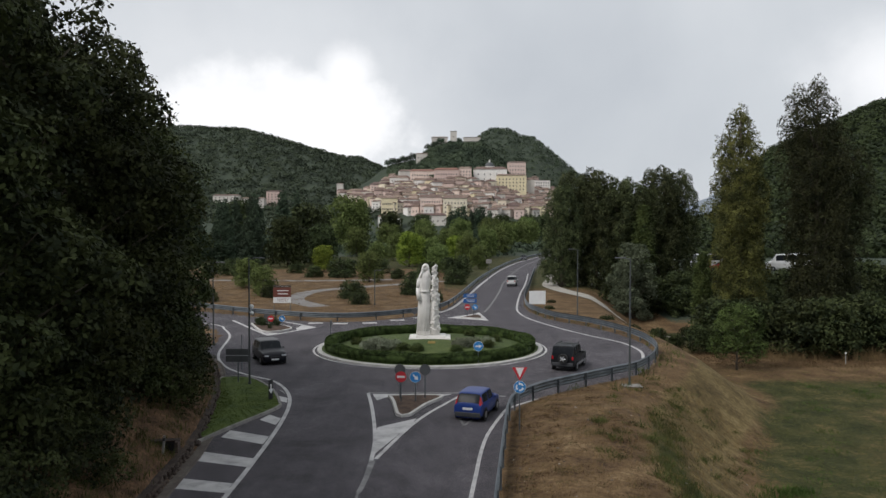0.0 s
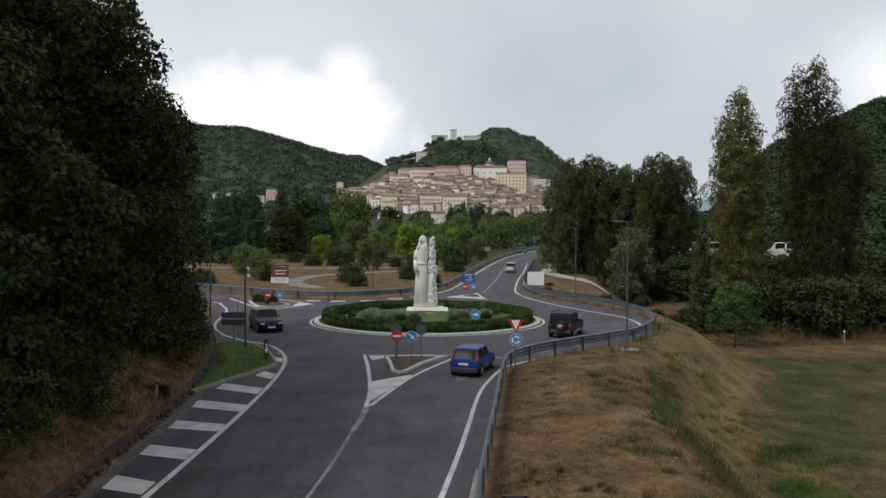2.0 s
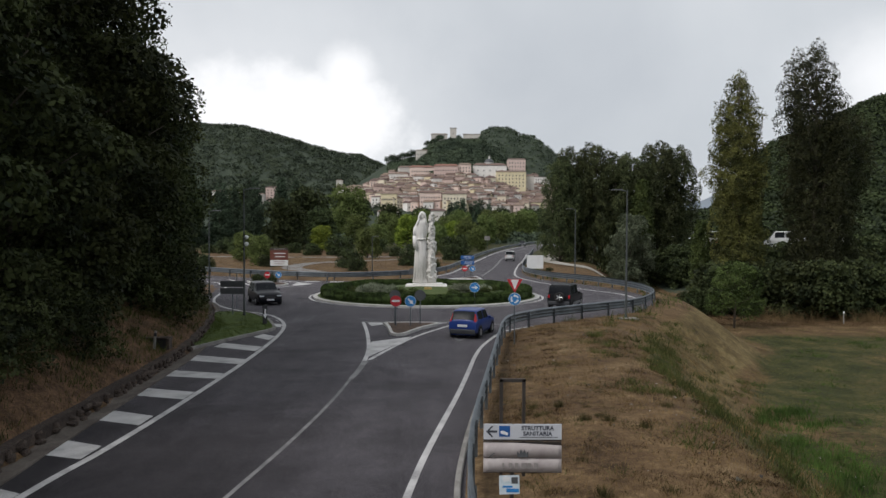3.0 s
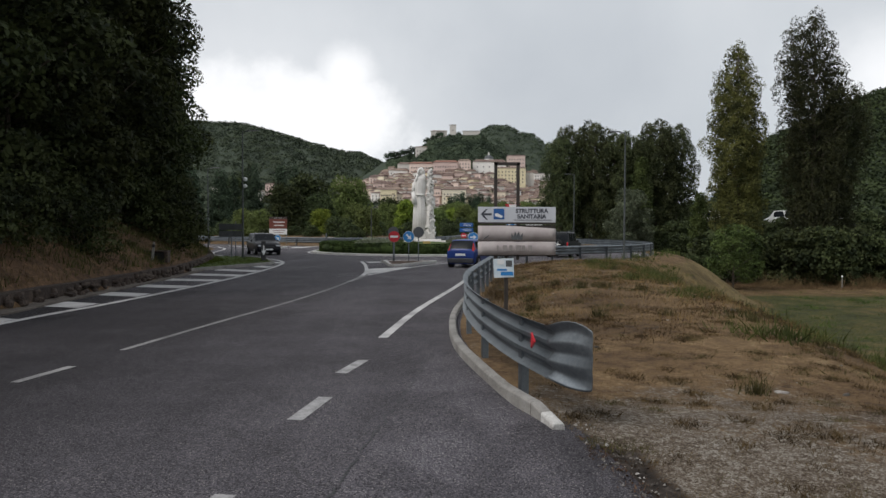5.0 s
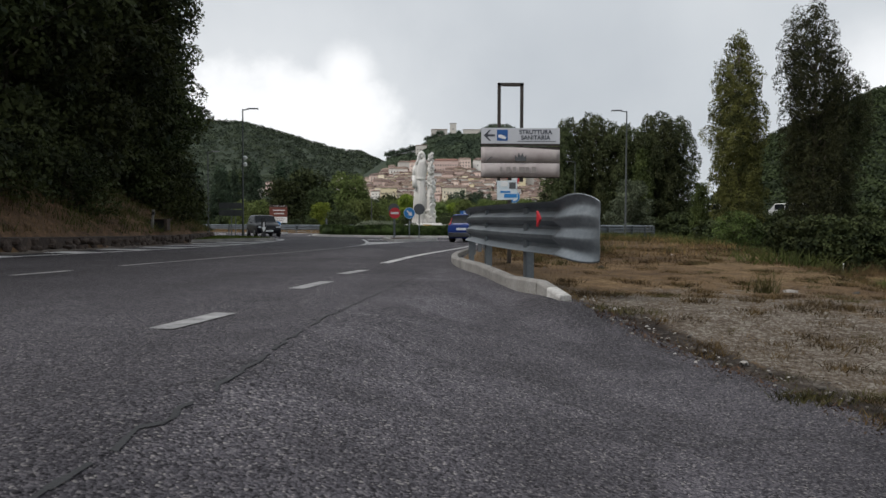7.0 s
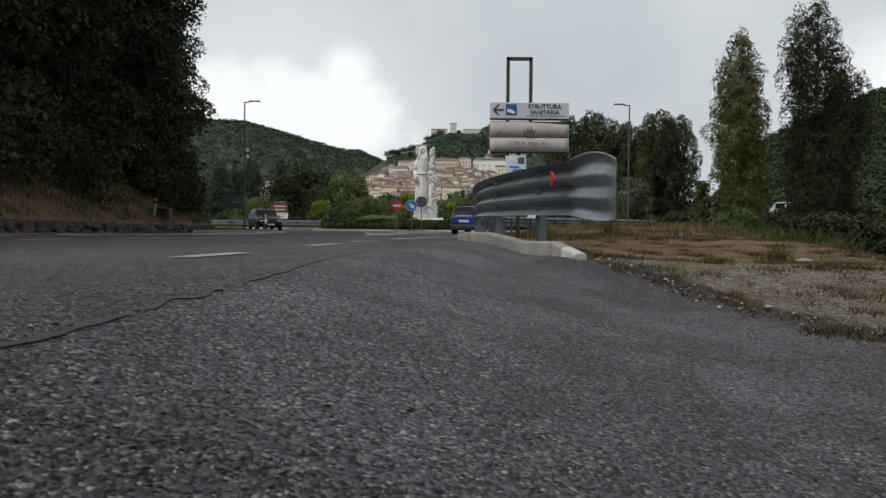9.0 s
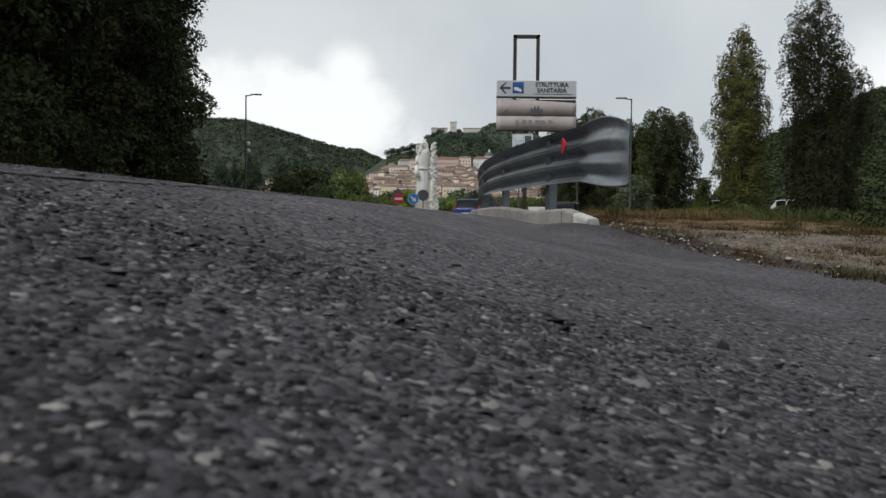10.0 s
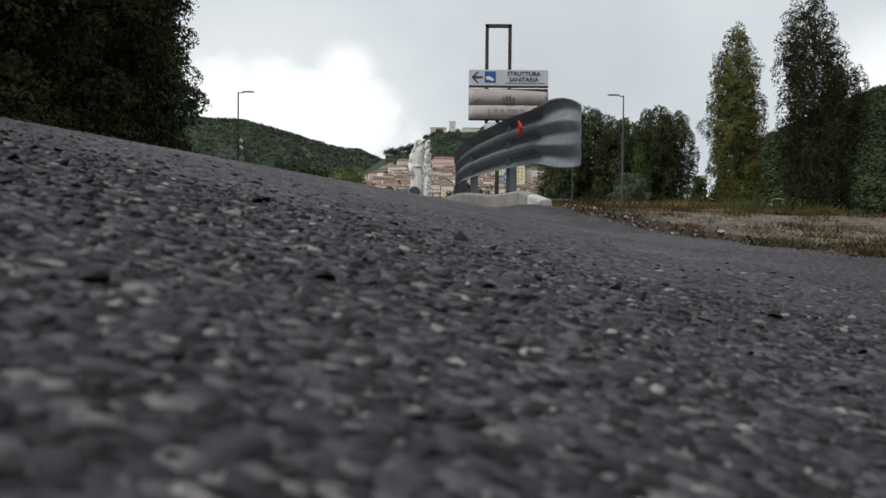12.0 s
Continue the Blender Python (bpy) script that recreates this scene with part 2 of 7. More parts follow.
class Geo:
    """Gathers simple solids into one mesh."""

    def __init__(self):
        self.v, self.f = [], []

    def add(self, verts, faces):
        o = len(self.v)
        self.v += [tuple(p) for p in verts]
        self.f += [tuple(i + o for i in f) for f in faces]
        return self

    def box(self, c, s, m=None, taper=1.0):
        p = [Vector((c[0] + sx * s[0] / 2 * (taper if sz > 0 else 1), c[1] + sy * s[1] / 2 * (taper if sz > 0 else 1), c[2] + sz * s[2] / 2)) for sz in (-1, 1) for sx, sy in ((-1, -1), (1, -1), (1, 1), (-1, 1))]
        if m is not None:
            p = [m @ q for q in p]
        return self.add(p, [(3, 2, 1, 0), (4, 5, 6, 7), (0, 1, 5, 4), (1, 2, 6, 5), (2, 3, 7, 6), (3, 0, 4, 7)])

    def tube(self, a, b, r0, r1=None, n=10, cap=True):
        a, b = Vector(a), Vector(b)
        r1 = r0 if r1 is None else r1
        q = (b - a).to_track_quat("Z", "Y")
        ring = [q @ Vector((math.cos(2 * math.pi * i / n), math.sin(2 * math.pi * i / n), 0)) for i in range(n)]
        f = [(i, (i + 1) % n, n + (i + 1) % n, n + i) for i in range(n)]
        if cap:
            f += [tuple(range(n - 1, -1, -1)), tuple(range(n, 2 * n))]
        return self.add([a + p * r0 for p in ring] + [b + p * r1 for p in ring], f)

    def rings(self, rings, closed=True, cap=True):
        """Joins rings of equal length into a skin."""
        n = len(rings[0])
        v = [p for r in rings for p in r]
        f = []
        for j in range(len(rings) - 1):
            for i in range(n if closed else n - 1):
                f.append((j * n + i, j * n + (i + 1) % n, (j + 1) * n + (i + 1) % n, (j + 1) * n + i))
        if cap:
            f += [tuple(range(n - 1, -1, -1)), tuple((len(rings) - 1) * n + i for i in range(n))]
        return self.add(v, f)

    def lathe(self, prof, c=(0, 0, 0), n=24, axis="Z"):
        rs = []
        for r, h in prof:
            row = []
            for i in range(n):
                a = 2 * math.pi * i / n
                p = (r * math.cos(a), r * math.sin(a), h)
                if axis == "Y":
                    p = (p[0], -p[2], p[1])
                if axis == "X":
                    p = (p[2], p[0], p[1])
                row.append((c[0] + p[0], c[1] + p[1], c[2] + p[2]))
            rs.append(row)
        return self.rings(rs)

    def sweep(self, prof, path, cap=True, closed_prof=True):
        """prof: (side, up) pairs, carried along a path of (x, y, z); side is to the right of the way."""
        rows = []
        for i, p in enumerate(path):
            a, b = Vector(path[max(0, i - 1)]), Vector(path[min(len(path) - 1, i + 1)])
            d = b - a
            d.z = 0
            d.normalize()
            r = Vector((d.y, -d.x, 0))
            rows.append([Vector(p) + r * s + Vector((0, 0, h)) for s, h in prof])
        return self.rings(rows, closed_prof, cap and closed_prof)

    def prism(self, pts, z0, z1):
        n = len(pts)
        return self.rings([[(x, y, z0) for x, y in pts], [(x, y, z1) for x, y in pts]])

    def ob(self, name, mat, parent=None, label="", smooth=False, bevel=0.0):
        o = link_mesh(name, self.v, self.f, mat, parent, smooth, label)
        if bevel:
            b = o.modifiers.new("bevel", "BEVEL")
            b.width, b.segments, b.limit_method = bevel, 2, "ANGLE"
        return o


def thing(name, at, label, category, group="", rz=0.0):
    e = new(name)
    e.empty_display_size = 0.2
    e.matrix_basis = pose(at[0], at[1], at[2], 0, 0, rz)
    return tagged(e, label, category, group)


def S(a, b, x):
    t = np.clip((np.asarray(x, dtype=float) - a) / (b - a), 0, 1)
    return t * t * (3 - 2 * t)


def smooth_line(pts, step=0.5):
    """A rounded line through points, with even steps."""
    p = np.array(pts, dtype=float)
    out = []
    for i in range(len(p) - 1):
        p0, p1, p2, p3 = p[max(0, i - 1)], p[i], p[i + 1], p[min(len(p) - 1, i + 2)]
        n = max(1, int(np.linalg.norm(p2 - p1) / step))
        for j in range(n):
            t = j / n
            out.append(0.5 * (2 * p1 + (p2 - p0) * t + (2 * p0 - 5 * p1 + 4 * p2 - p3) * t * t + (3 * p1 - p0 - 3 * p2 + p3) * t ** 3))
    out.append(p[-1])
    return np.array(out)


# ---- plan of the place ----
RING = (-1.0, 59.8)          # centre of the roundabout
WALL_LINE = smooth_line([(-8.6, -40), (-8.8, 0), (-9.2, 14), (-9.5, 18), (-9.8, 22), (-10.2, 27), (-10.6, 32), (-11.4, 37), (-12.7, 43), (-14.2, 48), (-16.0, 53), (-18.6, 57)])
RAIL_LINE = smooth_line([(1.34, 7.55), (1.13, 8.4), (0.90, 9.8), (0.75, 11.3), (0.68, 13), (0.76, 15.6), (0.98, 18.4), (1.42, 22.4), (2.1, 28.4), (2.62, 33), (3.15, 37.2), (3.85, 39.9),
                         (5.6, 42.5), (7.9, 44.75), (10.3, 46.9), (12.7, 49.3), (14.9, 53.7), (16.1, 58.6), (16.0, 64.5), (14.1, 71.7), (11.2, 77.3), (9.75, 84.5), (9.85, 92.4), (11.2, 104), (13.2, 118), (19.3, 162)], 0.6)
BACK_LINE = smooth_line([(-110, 146), (-70, 117), (-46, 101), (-33, 91), (-25.4, 85.0), (-19.9, 80.75), (-12.7, 76.9), (-7.7, 77.3), (-2.7, 81.8), (0.4, 88.6), (2.9, 106.1), (6.0, 129.7), (11.2, 162.4), (18.0, 197.3), (28.5, 237.3), (39, 272)], 1.0)
ROAD = np.concatenate([WALL_LINE, np.array([(-18.4, 61.0), (-18.5, 63.8), (-19.3, 67), (-20.7, 70.5), (-22.7, 74), (-31, 81), (-45, 91), (-120, 140), (-120, 152)]),
                       BACK_LINE + np.array([0.0, -0.9]), np.array([(62, 335), (72, 330), (48, 270), (36, 235), (25, 195)]),
                       (RAIL_LINE + np.array([-0.22, 0.0]))[::-1], np.array([(1.45, 7.2), (1.6, 6.6), (1.8, 5.8), (2.05, 5.0), (2.3, 4.3), (2.6, 3.3), (3.2, 1), (3.9, -4), (5, -40)])])
CREST = np.array([(-40, 5.2), (9.6, 5.9), (12.6, 6.4), (17.5, 6.7), (22, 7.1), (26, 7.3), (32, 7.8), (38.8, 9.4), (45, 12.0), (50, 15.0), (55, 17.4), (60, 18.2), (68, 18.2), (80, 17.5), (95, 18.5), (120, 22), (160, 30)])


def inside(x, y, poly):
    r = np.zeros(x.shape, dtype=bool)
    x0, y0 = poly[-1]
    for x1, y1 in poly:
        c = (y1 > y) != (y0 > y)
        if c.any() and y1 != y0:
            r ^= c & (x < (x0 - x1) * (y - y1) / (y0 - y1) + x1)
        x0, y0 = x1, y1
    return r


def distance(x, y, poly, closed=True):
    best = np.full(x.shape, 1e9)
    a = np.roll(poly, 1, axis=0) if closed else poly[:-1]
    b = poly if closed else poly[1:]
    for (x0, y0), (x1, y1) in zip(a, b):
        dx, dy = x1 - x0, y1 - y0
        l = dx * dx + dy * dy
        if l < 1e-9:
            continue
        t = np.clip(((x - x0) * dx + (y - y0) * dy) / l, 0, 1)
        best = np.minimum(best, (x - x0 - t * dx) ** 2 + (y - y0 - t * dy) ** 2)
    return np.sqrt(best)


def road_z(x, y):
    """The carriageway falls gently away; its mouth at the verge dips to a gutter."""
    x, y = np.asarray(x, dtype=float), np.asarray(y, dtype=float)
    z = 0.205 * (1 - S(4, 35, y))
    s = x - 0.04
    d = -0.065 - 0.23 * np.where(s > 0, 1.5 * np.tanh(s / 1.5), s) + 0.045 * (y - 0.27) + 0.10 * S(0.9, 1.35, x) * S(5.2, 7.1, y) * (1 - S(7.4, 8.8, y))
    k = 0.05
    h = np.clip(0.5 + 0.5 * (z - d) / k, 0, 1)
    near = 1 - S(9, 16, y)
    return np.where(near > 0, (d * h + z * (1 - h) - k * h * (1 - h)) * near + z * (1 - near), z)


def skyline(pts):
    p = np.array(pts, dtype=float)
    return (p[:, 0] - 784) / 1358, np.maximum(0, (400.7 - p[:, 1]) / 1358)


HILLS = [  # outline of each hill, where its foot and its ridge stand
    (skyline([(-300, 290), (100, 262), (310, 226), (345, 227), (400, 230), (430, 231), (480, 243), (540, 261), (600, 278), (640, 282), (690, 304), (740, 348), (800, 390), (900, 402)]), 560, 1250),
    (skyline([(700, 402), (760, 330), (800, 285), (840, 250), (865, 232), (880, 229), (900, 232), (920, 243), (945, 247), (970, 266), (1000, 292), (1040, 324), (1100, 352), (1200, 382), (1300, 402)]), 1000, 1700),
    (skyline([(1200, 402), (1265, 392), (1295, 352), (1340, 296), (1370, 270), (1400, 260), (1480, 225), (1530, 200), (1568, 188), (1700, 160), (2300, 130)]), 190, 480),
]
TOWN = (skyline([(540, 402), (580, 372), (600, 350), (650, 322), (680, 300), (740, 288), (762, 266), (800, 256), (852, 257), (885, 285), (930, 310), (965, 328), (1010, 365), (1060, 402)]), 585, 850)


def hill_z(x, y):
    yy = np.maximum(y, 1.0)
    u = x / yy
    z = np.zeros(np.shape(x))
    for (pu, pv), y0, y1 in HILLS:
        v = np.interp(u, pu, pv)
        top = np.minimum(yy, y1)
        z = np.maximum(z, (top * v + 9.5 * (v > 0)) * S(y0, y1, yy) * (1 - 0.9 * S(y1, y1 * 1.6, yy)))
    (pu, pv), y0, y1 = TOWN
    v = np.interp(u, pu, pv)
    z = np.maximum(z, (np.minimum(yy, 900) * v + 9.5 * (v > 0)) * np.clip((yy - y0) / (y1 - y0), 0, 1) * (1 - S(y1 + 60, y1 + 260, yy)))
    return z


def ground_z(x, y, rough=True):
    x, y = np.asarray(x, dtype=float), np.asarray(y, dtype=float)
    z = np.where((y < 40) & (x > -30) & (x < 40), road_z(x, y), 0.0)
    xc = np.interp(y, CREST[:, 0], CREST[:, 1])
    fall = S(-0.6, 7.2, x - xc)
    rise = S(92, 128, y)
    depth = (3.9 * (1 - rise) + (1.6 - 3.6 * S(27, 42, x)) * rise) * (1 - 0.7 * S(150, 260, y))
    verge = 0.3 * S(0.4, 3.0, x - np.interp(y, RAIL_LINE[:60, 1], RAIL_LINE[:60, 0])) * S(11, 20, y) * (1 - S(36, 46, y))
    right = x > 0
    z = z + np.where(right, verge - (depth + z) * fall, 0)
    xl = np.interp(y, WALL_LINE[:, 1], WALL_LINE[:, 0])
    d = np.maximum(0, xl - x)
    bank = (0.25 * S(0, 0.25, d) + 0.62 * np.minimum(d, 9) + 0.2 * np.maximum(d - 9, 0) * (d < 60)) * (1 - S(50, 66, y + 0.12 * d))
    z = z + np.minimum(bank, 9)
    if rough:
        z = z + 0.06 * np.sin(x * 1.7 + 1.3 * np.sin(y * 0.9)) * np.sin(y * 1.3 + np.sin(x)) * np.clip(d + fall * 3, 0, 1)
    return z + np.where(y > 150, hill_z(x, y), 0)


def gz(x, y):
    return float(ground_z(np.array([x]), np.array([y]))[0])


def rz_at(x, y):
    return float(road_z(np.array([x]), np.array([y]))[0])
# ---- ground sheet ----
def axis(*parts):
    out = []
    for lo, hi, st in parts:
        out += list(np.arange(lo, hi, st))
    return np.array(out + [parts[-1][1]])


def ground_material():
    m = bpy.data.materials.new("earth_and_grass")
    m.use_nodes = True
    k = Nodes(m.node_tree)
    co = k.n("ShaderNodeTexCoord").outputs["Object"]
    n1, n2, n3 = k.noise(co, 0.25, 5.0, 0.6), k.noise(co, 1.6, 5.0, 0.65), k.noise(co, 14.0, 4.0, 0.7)
    tone = k.math("ADD", k.math("MULTIPLY", n2, 0.5), k.math("MULTIPLY", n3, 0.5))
    mott = k.math("ADD", k.math("MULTIPLY", k.noise(co, 0.45, 5.0, 0.6), 0.4), k.math("ADD", k.math("MULTIPLY", k.noise(co, 3.8, 5.0, 0.7), 0.4), k.math("MULTIPLY", n3, 0.2)))
    dry = k.ramp(mott, [(0.38, (0.034, 0.020, 0.010)), (0.46, (0.084, 0.051, 0.025)), (0.54, (0.138, 0.088, 0.043)), (0.62, (0.22, 0.155, 0.085))])
    straw = k.ramp(mott, [(0.38, (0.046, 0.034, 0.014)), (0.49, (0.122, 0.088, 0.037)), (0.61, (0.235, 0.178, 0.084))])
    soil = k.ramp(tone, [(0.39, (0.014, 0.011, 0.009)), (0.51, (0.034, 0.027, 0.022)), (0.61, (0.085, 0.070, 0.058))])
    green = k.ramp(mott, [(0.40, (0.015, 0.019, 0.005)), (0.48, (0.034, 0.039, 0.011)), (0.55, (0.062, 0.057, 0.019)), (0.62, (0.125, 0.095, 0.040))])
    pebble = k.n("ShaderNodeTexVoronoi", {"Vector": co, "Scale": 70.0})
    sv = k.n("ShaderNodeSeparateColor", {0: pebble.outputs["Color"]}).outputs[0]
    gravel = k.ramp(k.math("ADD", k.math("MULTIPLY", sv, 0.2), k.math("ADD", k.math("MULTIPLY", n3, 0.4), k.math("MULTIPLY", mott, 0.4))), [(0.39, (0.040, 0.027, 0.017)), (0.48, (0.086, 0.065, 0.046)), (0.56, (0.145, 0.122, 0.098)), (0.64, (0.25, 0.23, 0.20))])
    wood = k.ramp(tone, [(0.38, (0.034, 0.021, 0.012)), (0.5, (0.090, 0.053, 0.030)), (0.62, (0.19, 0.115, 0.066))])
    # The wood floor shares the hazed tone of the far leaves.
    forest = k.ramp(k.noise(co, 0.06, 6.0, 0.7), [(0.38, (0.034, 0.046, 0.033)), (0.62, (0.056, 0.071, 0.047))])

    def cover(name, lo, hi):
        a = k.n("ShaderNodeAttribute", attribute_name=name).outputs["Fac"]
        return k.step(k.math("ADD", a, k.math("MULTIPLY", k.math("SUBTRACT", tone, 0.5), 1.1)), lo, hi)

    c = k.mix(cover("straw", 0.3, 0.7), dry, straw)
    c = k.mix(cover("green", 0.3, 0.7), c, green)
    c = k.mix(cover("gravel", 0.4, 0.6), c, gravel)
    c = k.mix(cover("soil", 0.35, 0.6), c, soil)
    c = k.mix(cover("litter", 0.4, 0.6), c, wood)
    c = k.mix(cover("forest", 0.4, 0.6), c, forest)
    h = k.math("SUBTRACT", k.math("MULTIPLY", n3, 0.7), k.math("MULTIPLY", pebble.outputs["Distance"], 0.35))
    b = k.n("ShaderNodeBump", {"Strength": 0.6, "Distance": 0.02, "Height": h})
    p = k.n("ShaderNodeBsdfPrincipled", {"Base Color": c, "Roughness": 0.95, "Normal": b.outputs[0], "Specular IOR Level": 0.2})
    out = k.n("ShaderNodeOutputMaterial")
    k.t.links.new(p.outputs[0], out.inputs[0])
    return m


def build_ground():
    xs = axis((-2600, -700, 95), (-700, -120, 14), (-120, -32, 4), (-32, -14, 0.8), (-14, -8, 0.4), (-8, 0, 0.8), (0, 1.2, 0.4), (1.2, 6.0, 0.16), (6.0, 20, 0.4), (20, 28, 0.8), (28, 60, 1.4), (60, 160, 5), (160, 700, 14), (700, 2600, 95))
    ys = axis((-400, -40, 40), (-40, -4, 2), (-4, 1.2, 0.8), (1.2, 12, 0.18), (12, 46, 0.4), (46, 100, 0.8), (100, 160, 2), (160, 300, 6), (300, 950, 12), (950, 1900, 28), (1900, 4600, 120))
    X, Y = np.meshgrid(xs, ys)
    Z = ground_z(X, Y)
    near = (X > -130) & (X < 90) & (Y > -45) & (Y < 340)
    ins = np.zeros(X.shape, dtype=bool)
    dist = np.full(X.shape, 50.0)
    xn, yn = X[near], Y[near]
    ins[near] = inside(xn, yn, ROAD)
    dist[near] = distance(xn, yn, ROAD)
    Z = np.where(ins, Z - 0.03 - 0.25 * S(0.0, 0.8, dist), Z + 0.035 * S(0.0, 0.5, dist) - 0.01)
    nx, ny = len(xs), len(ys)
    i = np.arange(nx * ny).reshape(ny, nx)
    q = np.stack([i[:-1, :-1], i[:-1, 1:], i[1:, 1:], i[1:, :-1]], -1).reshape(-1, 4)
    me = array_mesh("ground", np.stack([X, Y, Z], -1).reshape(-1, 3), q, [ground_material()], True)
    xc = np.interp(Y, CREST[:, 0], CREST[:, 1])
    e = X - xc
    wob = np.sin(X * 0.31 + 2 * np.sin(Y * 0.17)) * 0.5 + np.sin(Y * 0.43 + X * 0.2) * 0.3
    band = np.exp(-((e - 1.6 - 0.6 * wob) / 1.1) ** 2) * S(11, 16, Y) * (1 - S(32, 44, Y)) * 0.75
    field = S(3.8, 9.5, e + 1.8 * wob) * (0.72 + 0.25 * wob) * (Y < 95)
    straw = S(0.6, 2.0, e + 0.5 * wob) * (1 - S(4.5, 7.0, e)) * 0.8 * (Y < 60) + 0.3 * (np.abs(e - 0.5) < 2) * S(9, 12, Y) * (Y < 60)
    field = np.maximum(field, np.exp(-((e - 7.0) / 2.2) ** 2) * S(8, 14, Y) * (1 - S(30, 40, Y)) * 0.8)
    dry_rim = S(63, 70, Y + wob) * (1 - S(78, 82, Y)) * (X > 18)
    park = S(0.1, 0.9, 0.28 + 0.25 * wob) * (X < 6) * (Y > 76) * 0.45
    beyond = S(95, 130, Y) * 0.75
    xl = np.interp(Y, WALL_LINE[:, 1], WALL_LINE[:, 0])
    left = (X < xl) & (Y < 66)
    green = np.where(left, 0.25 + 0.2 * wob, np.where(X > 0, np.maximum(np.maximum(band, field * (1 - 0.8 * dry_rim)), beyond), np.maximum(park, beyond * (Y > 170))))
    gravel = np.where((X > 1.2) & (X < 12) & (Y < 30), (0.46 + 0.34 * wob) * (1 - S(7.4, 11.5, Y + 0.6 * wob - 0.4 * (X - 2.5))) * (1 - S(6.5, 9.0, X)) + 0.17 * (1 - S(3, 6, X - np.interp(Y, RAIL_LINE[:60, 1], RAIL_LINE[:60, 0]))), 0)
    gravel = np.maximum(gravel, 0.55 * (1 - S(0.1, 0.7, dist)) * (~ins) * (X > 0) * (Y < 60))
    soil_strip = (X > 1.0) & (X < 6) & (Y < 6.6) & ~ins
    gravel = np.where(soil_strip, gravel * S(0.15, 0.5, dist), gravel)
    soil = 0.8 * soil_strip * (1 - S(0.25, 0.75, dist + 0.12 * wob)) + 0.55 * (1 - S(0.1, 0.5, dist)) * (~ins) * (X > 0) * (Y >= 6.6) * (Y < 12)
    litter = left * (0.95 * (1 - S(2.0, 4.0, xl - X)) + 0.8)
    forest = np.where(X > 30, S(92, 112, Y), S(160, 320, Y)) * 1.0 * ~((X < 30) & (Y < 230) & (X > -60))
    for name, val in (("green", green), ("gravel", gravel), ("litter", litter), ("straw", straw), ("soil", soil), ("forest", forest)):
        me.attributes.new(name, "FLOAT", "POINT").data.foreach_set("value", np.clip(val, 0, 1).ravel().astype(np.float32))
    return tagged(new("ground", me), "dry grass, green field and earth sloping away from the road", "ground", kind="structure")


build_ground()


def far_ridge():
    """The mountain that closes the valley, far behind everything; its blue is painted haze."""
    top = [(-0.1, 20), (0.16, 60), (0.25, 95), (0.30, 150), (0.335, 205), (0.36, 262), (0.40, 236), (0.47, 270), (0.6, 190), (0.8, 60)]
    us = np.linspace(-0.1, 0.8, 160)
    h = np.interp(us, [t[0] for t in top], [t[1] for t in top]) * 0.78 + 7 * np.sin(us * 90) + 4 * np.sin(us * 210 + 1)
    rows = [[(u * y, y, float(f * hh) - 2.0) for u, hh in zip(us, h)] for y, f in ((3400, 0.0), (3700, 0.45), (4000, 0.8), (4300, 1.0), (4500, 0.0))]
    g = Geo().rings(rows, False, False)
    tagged(g.ob("backdrop", material("hazed_far_mountain", [(0.16, 0.19, 0.22), (0.21, 0.245, 0.28)], 0.004, 0.02, 1.0, 0, 0.0), None, "", True), "far mountain ridge closing the valley, coloured haze-blue", "mountain", kind="structure")


far_ridge()


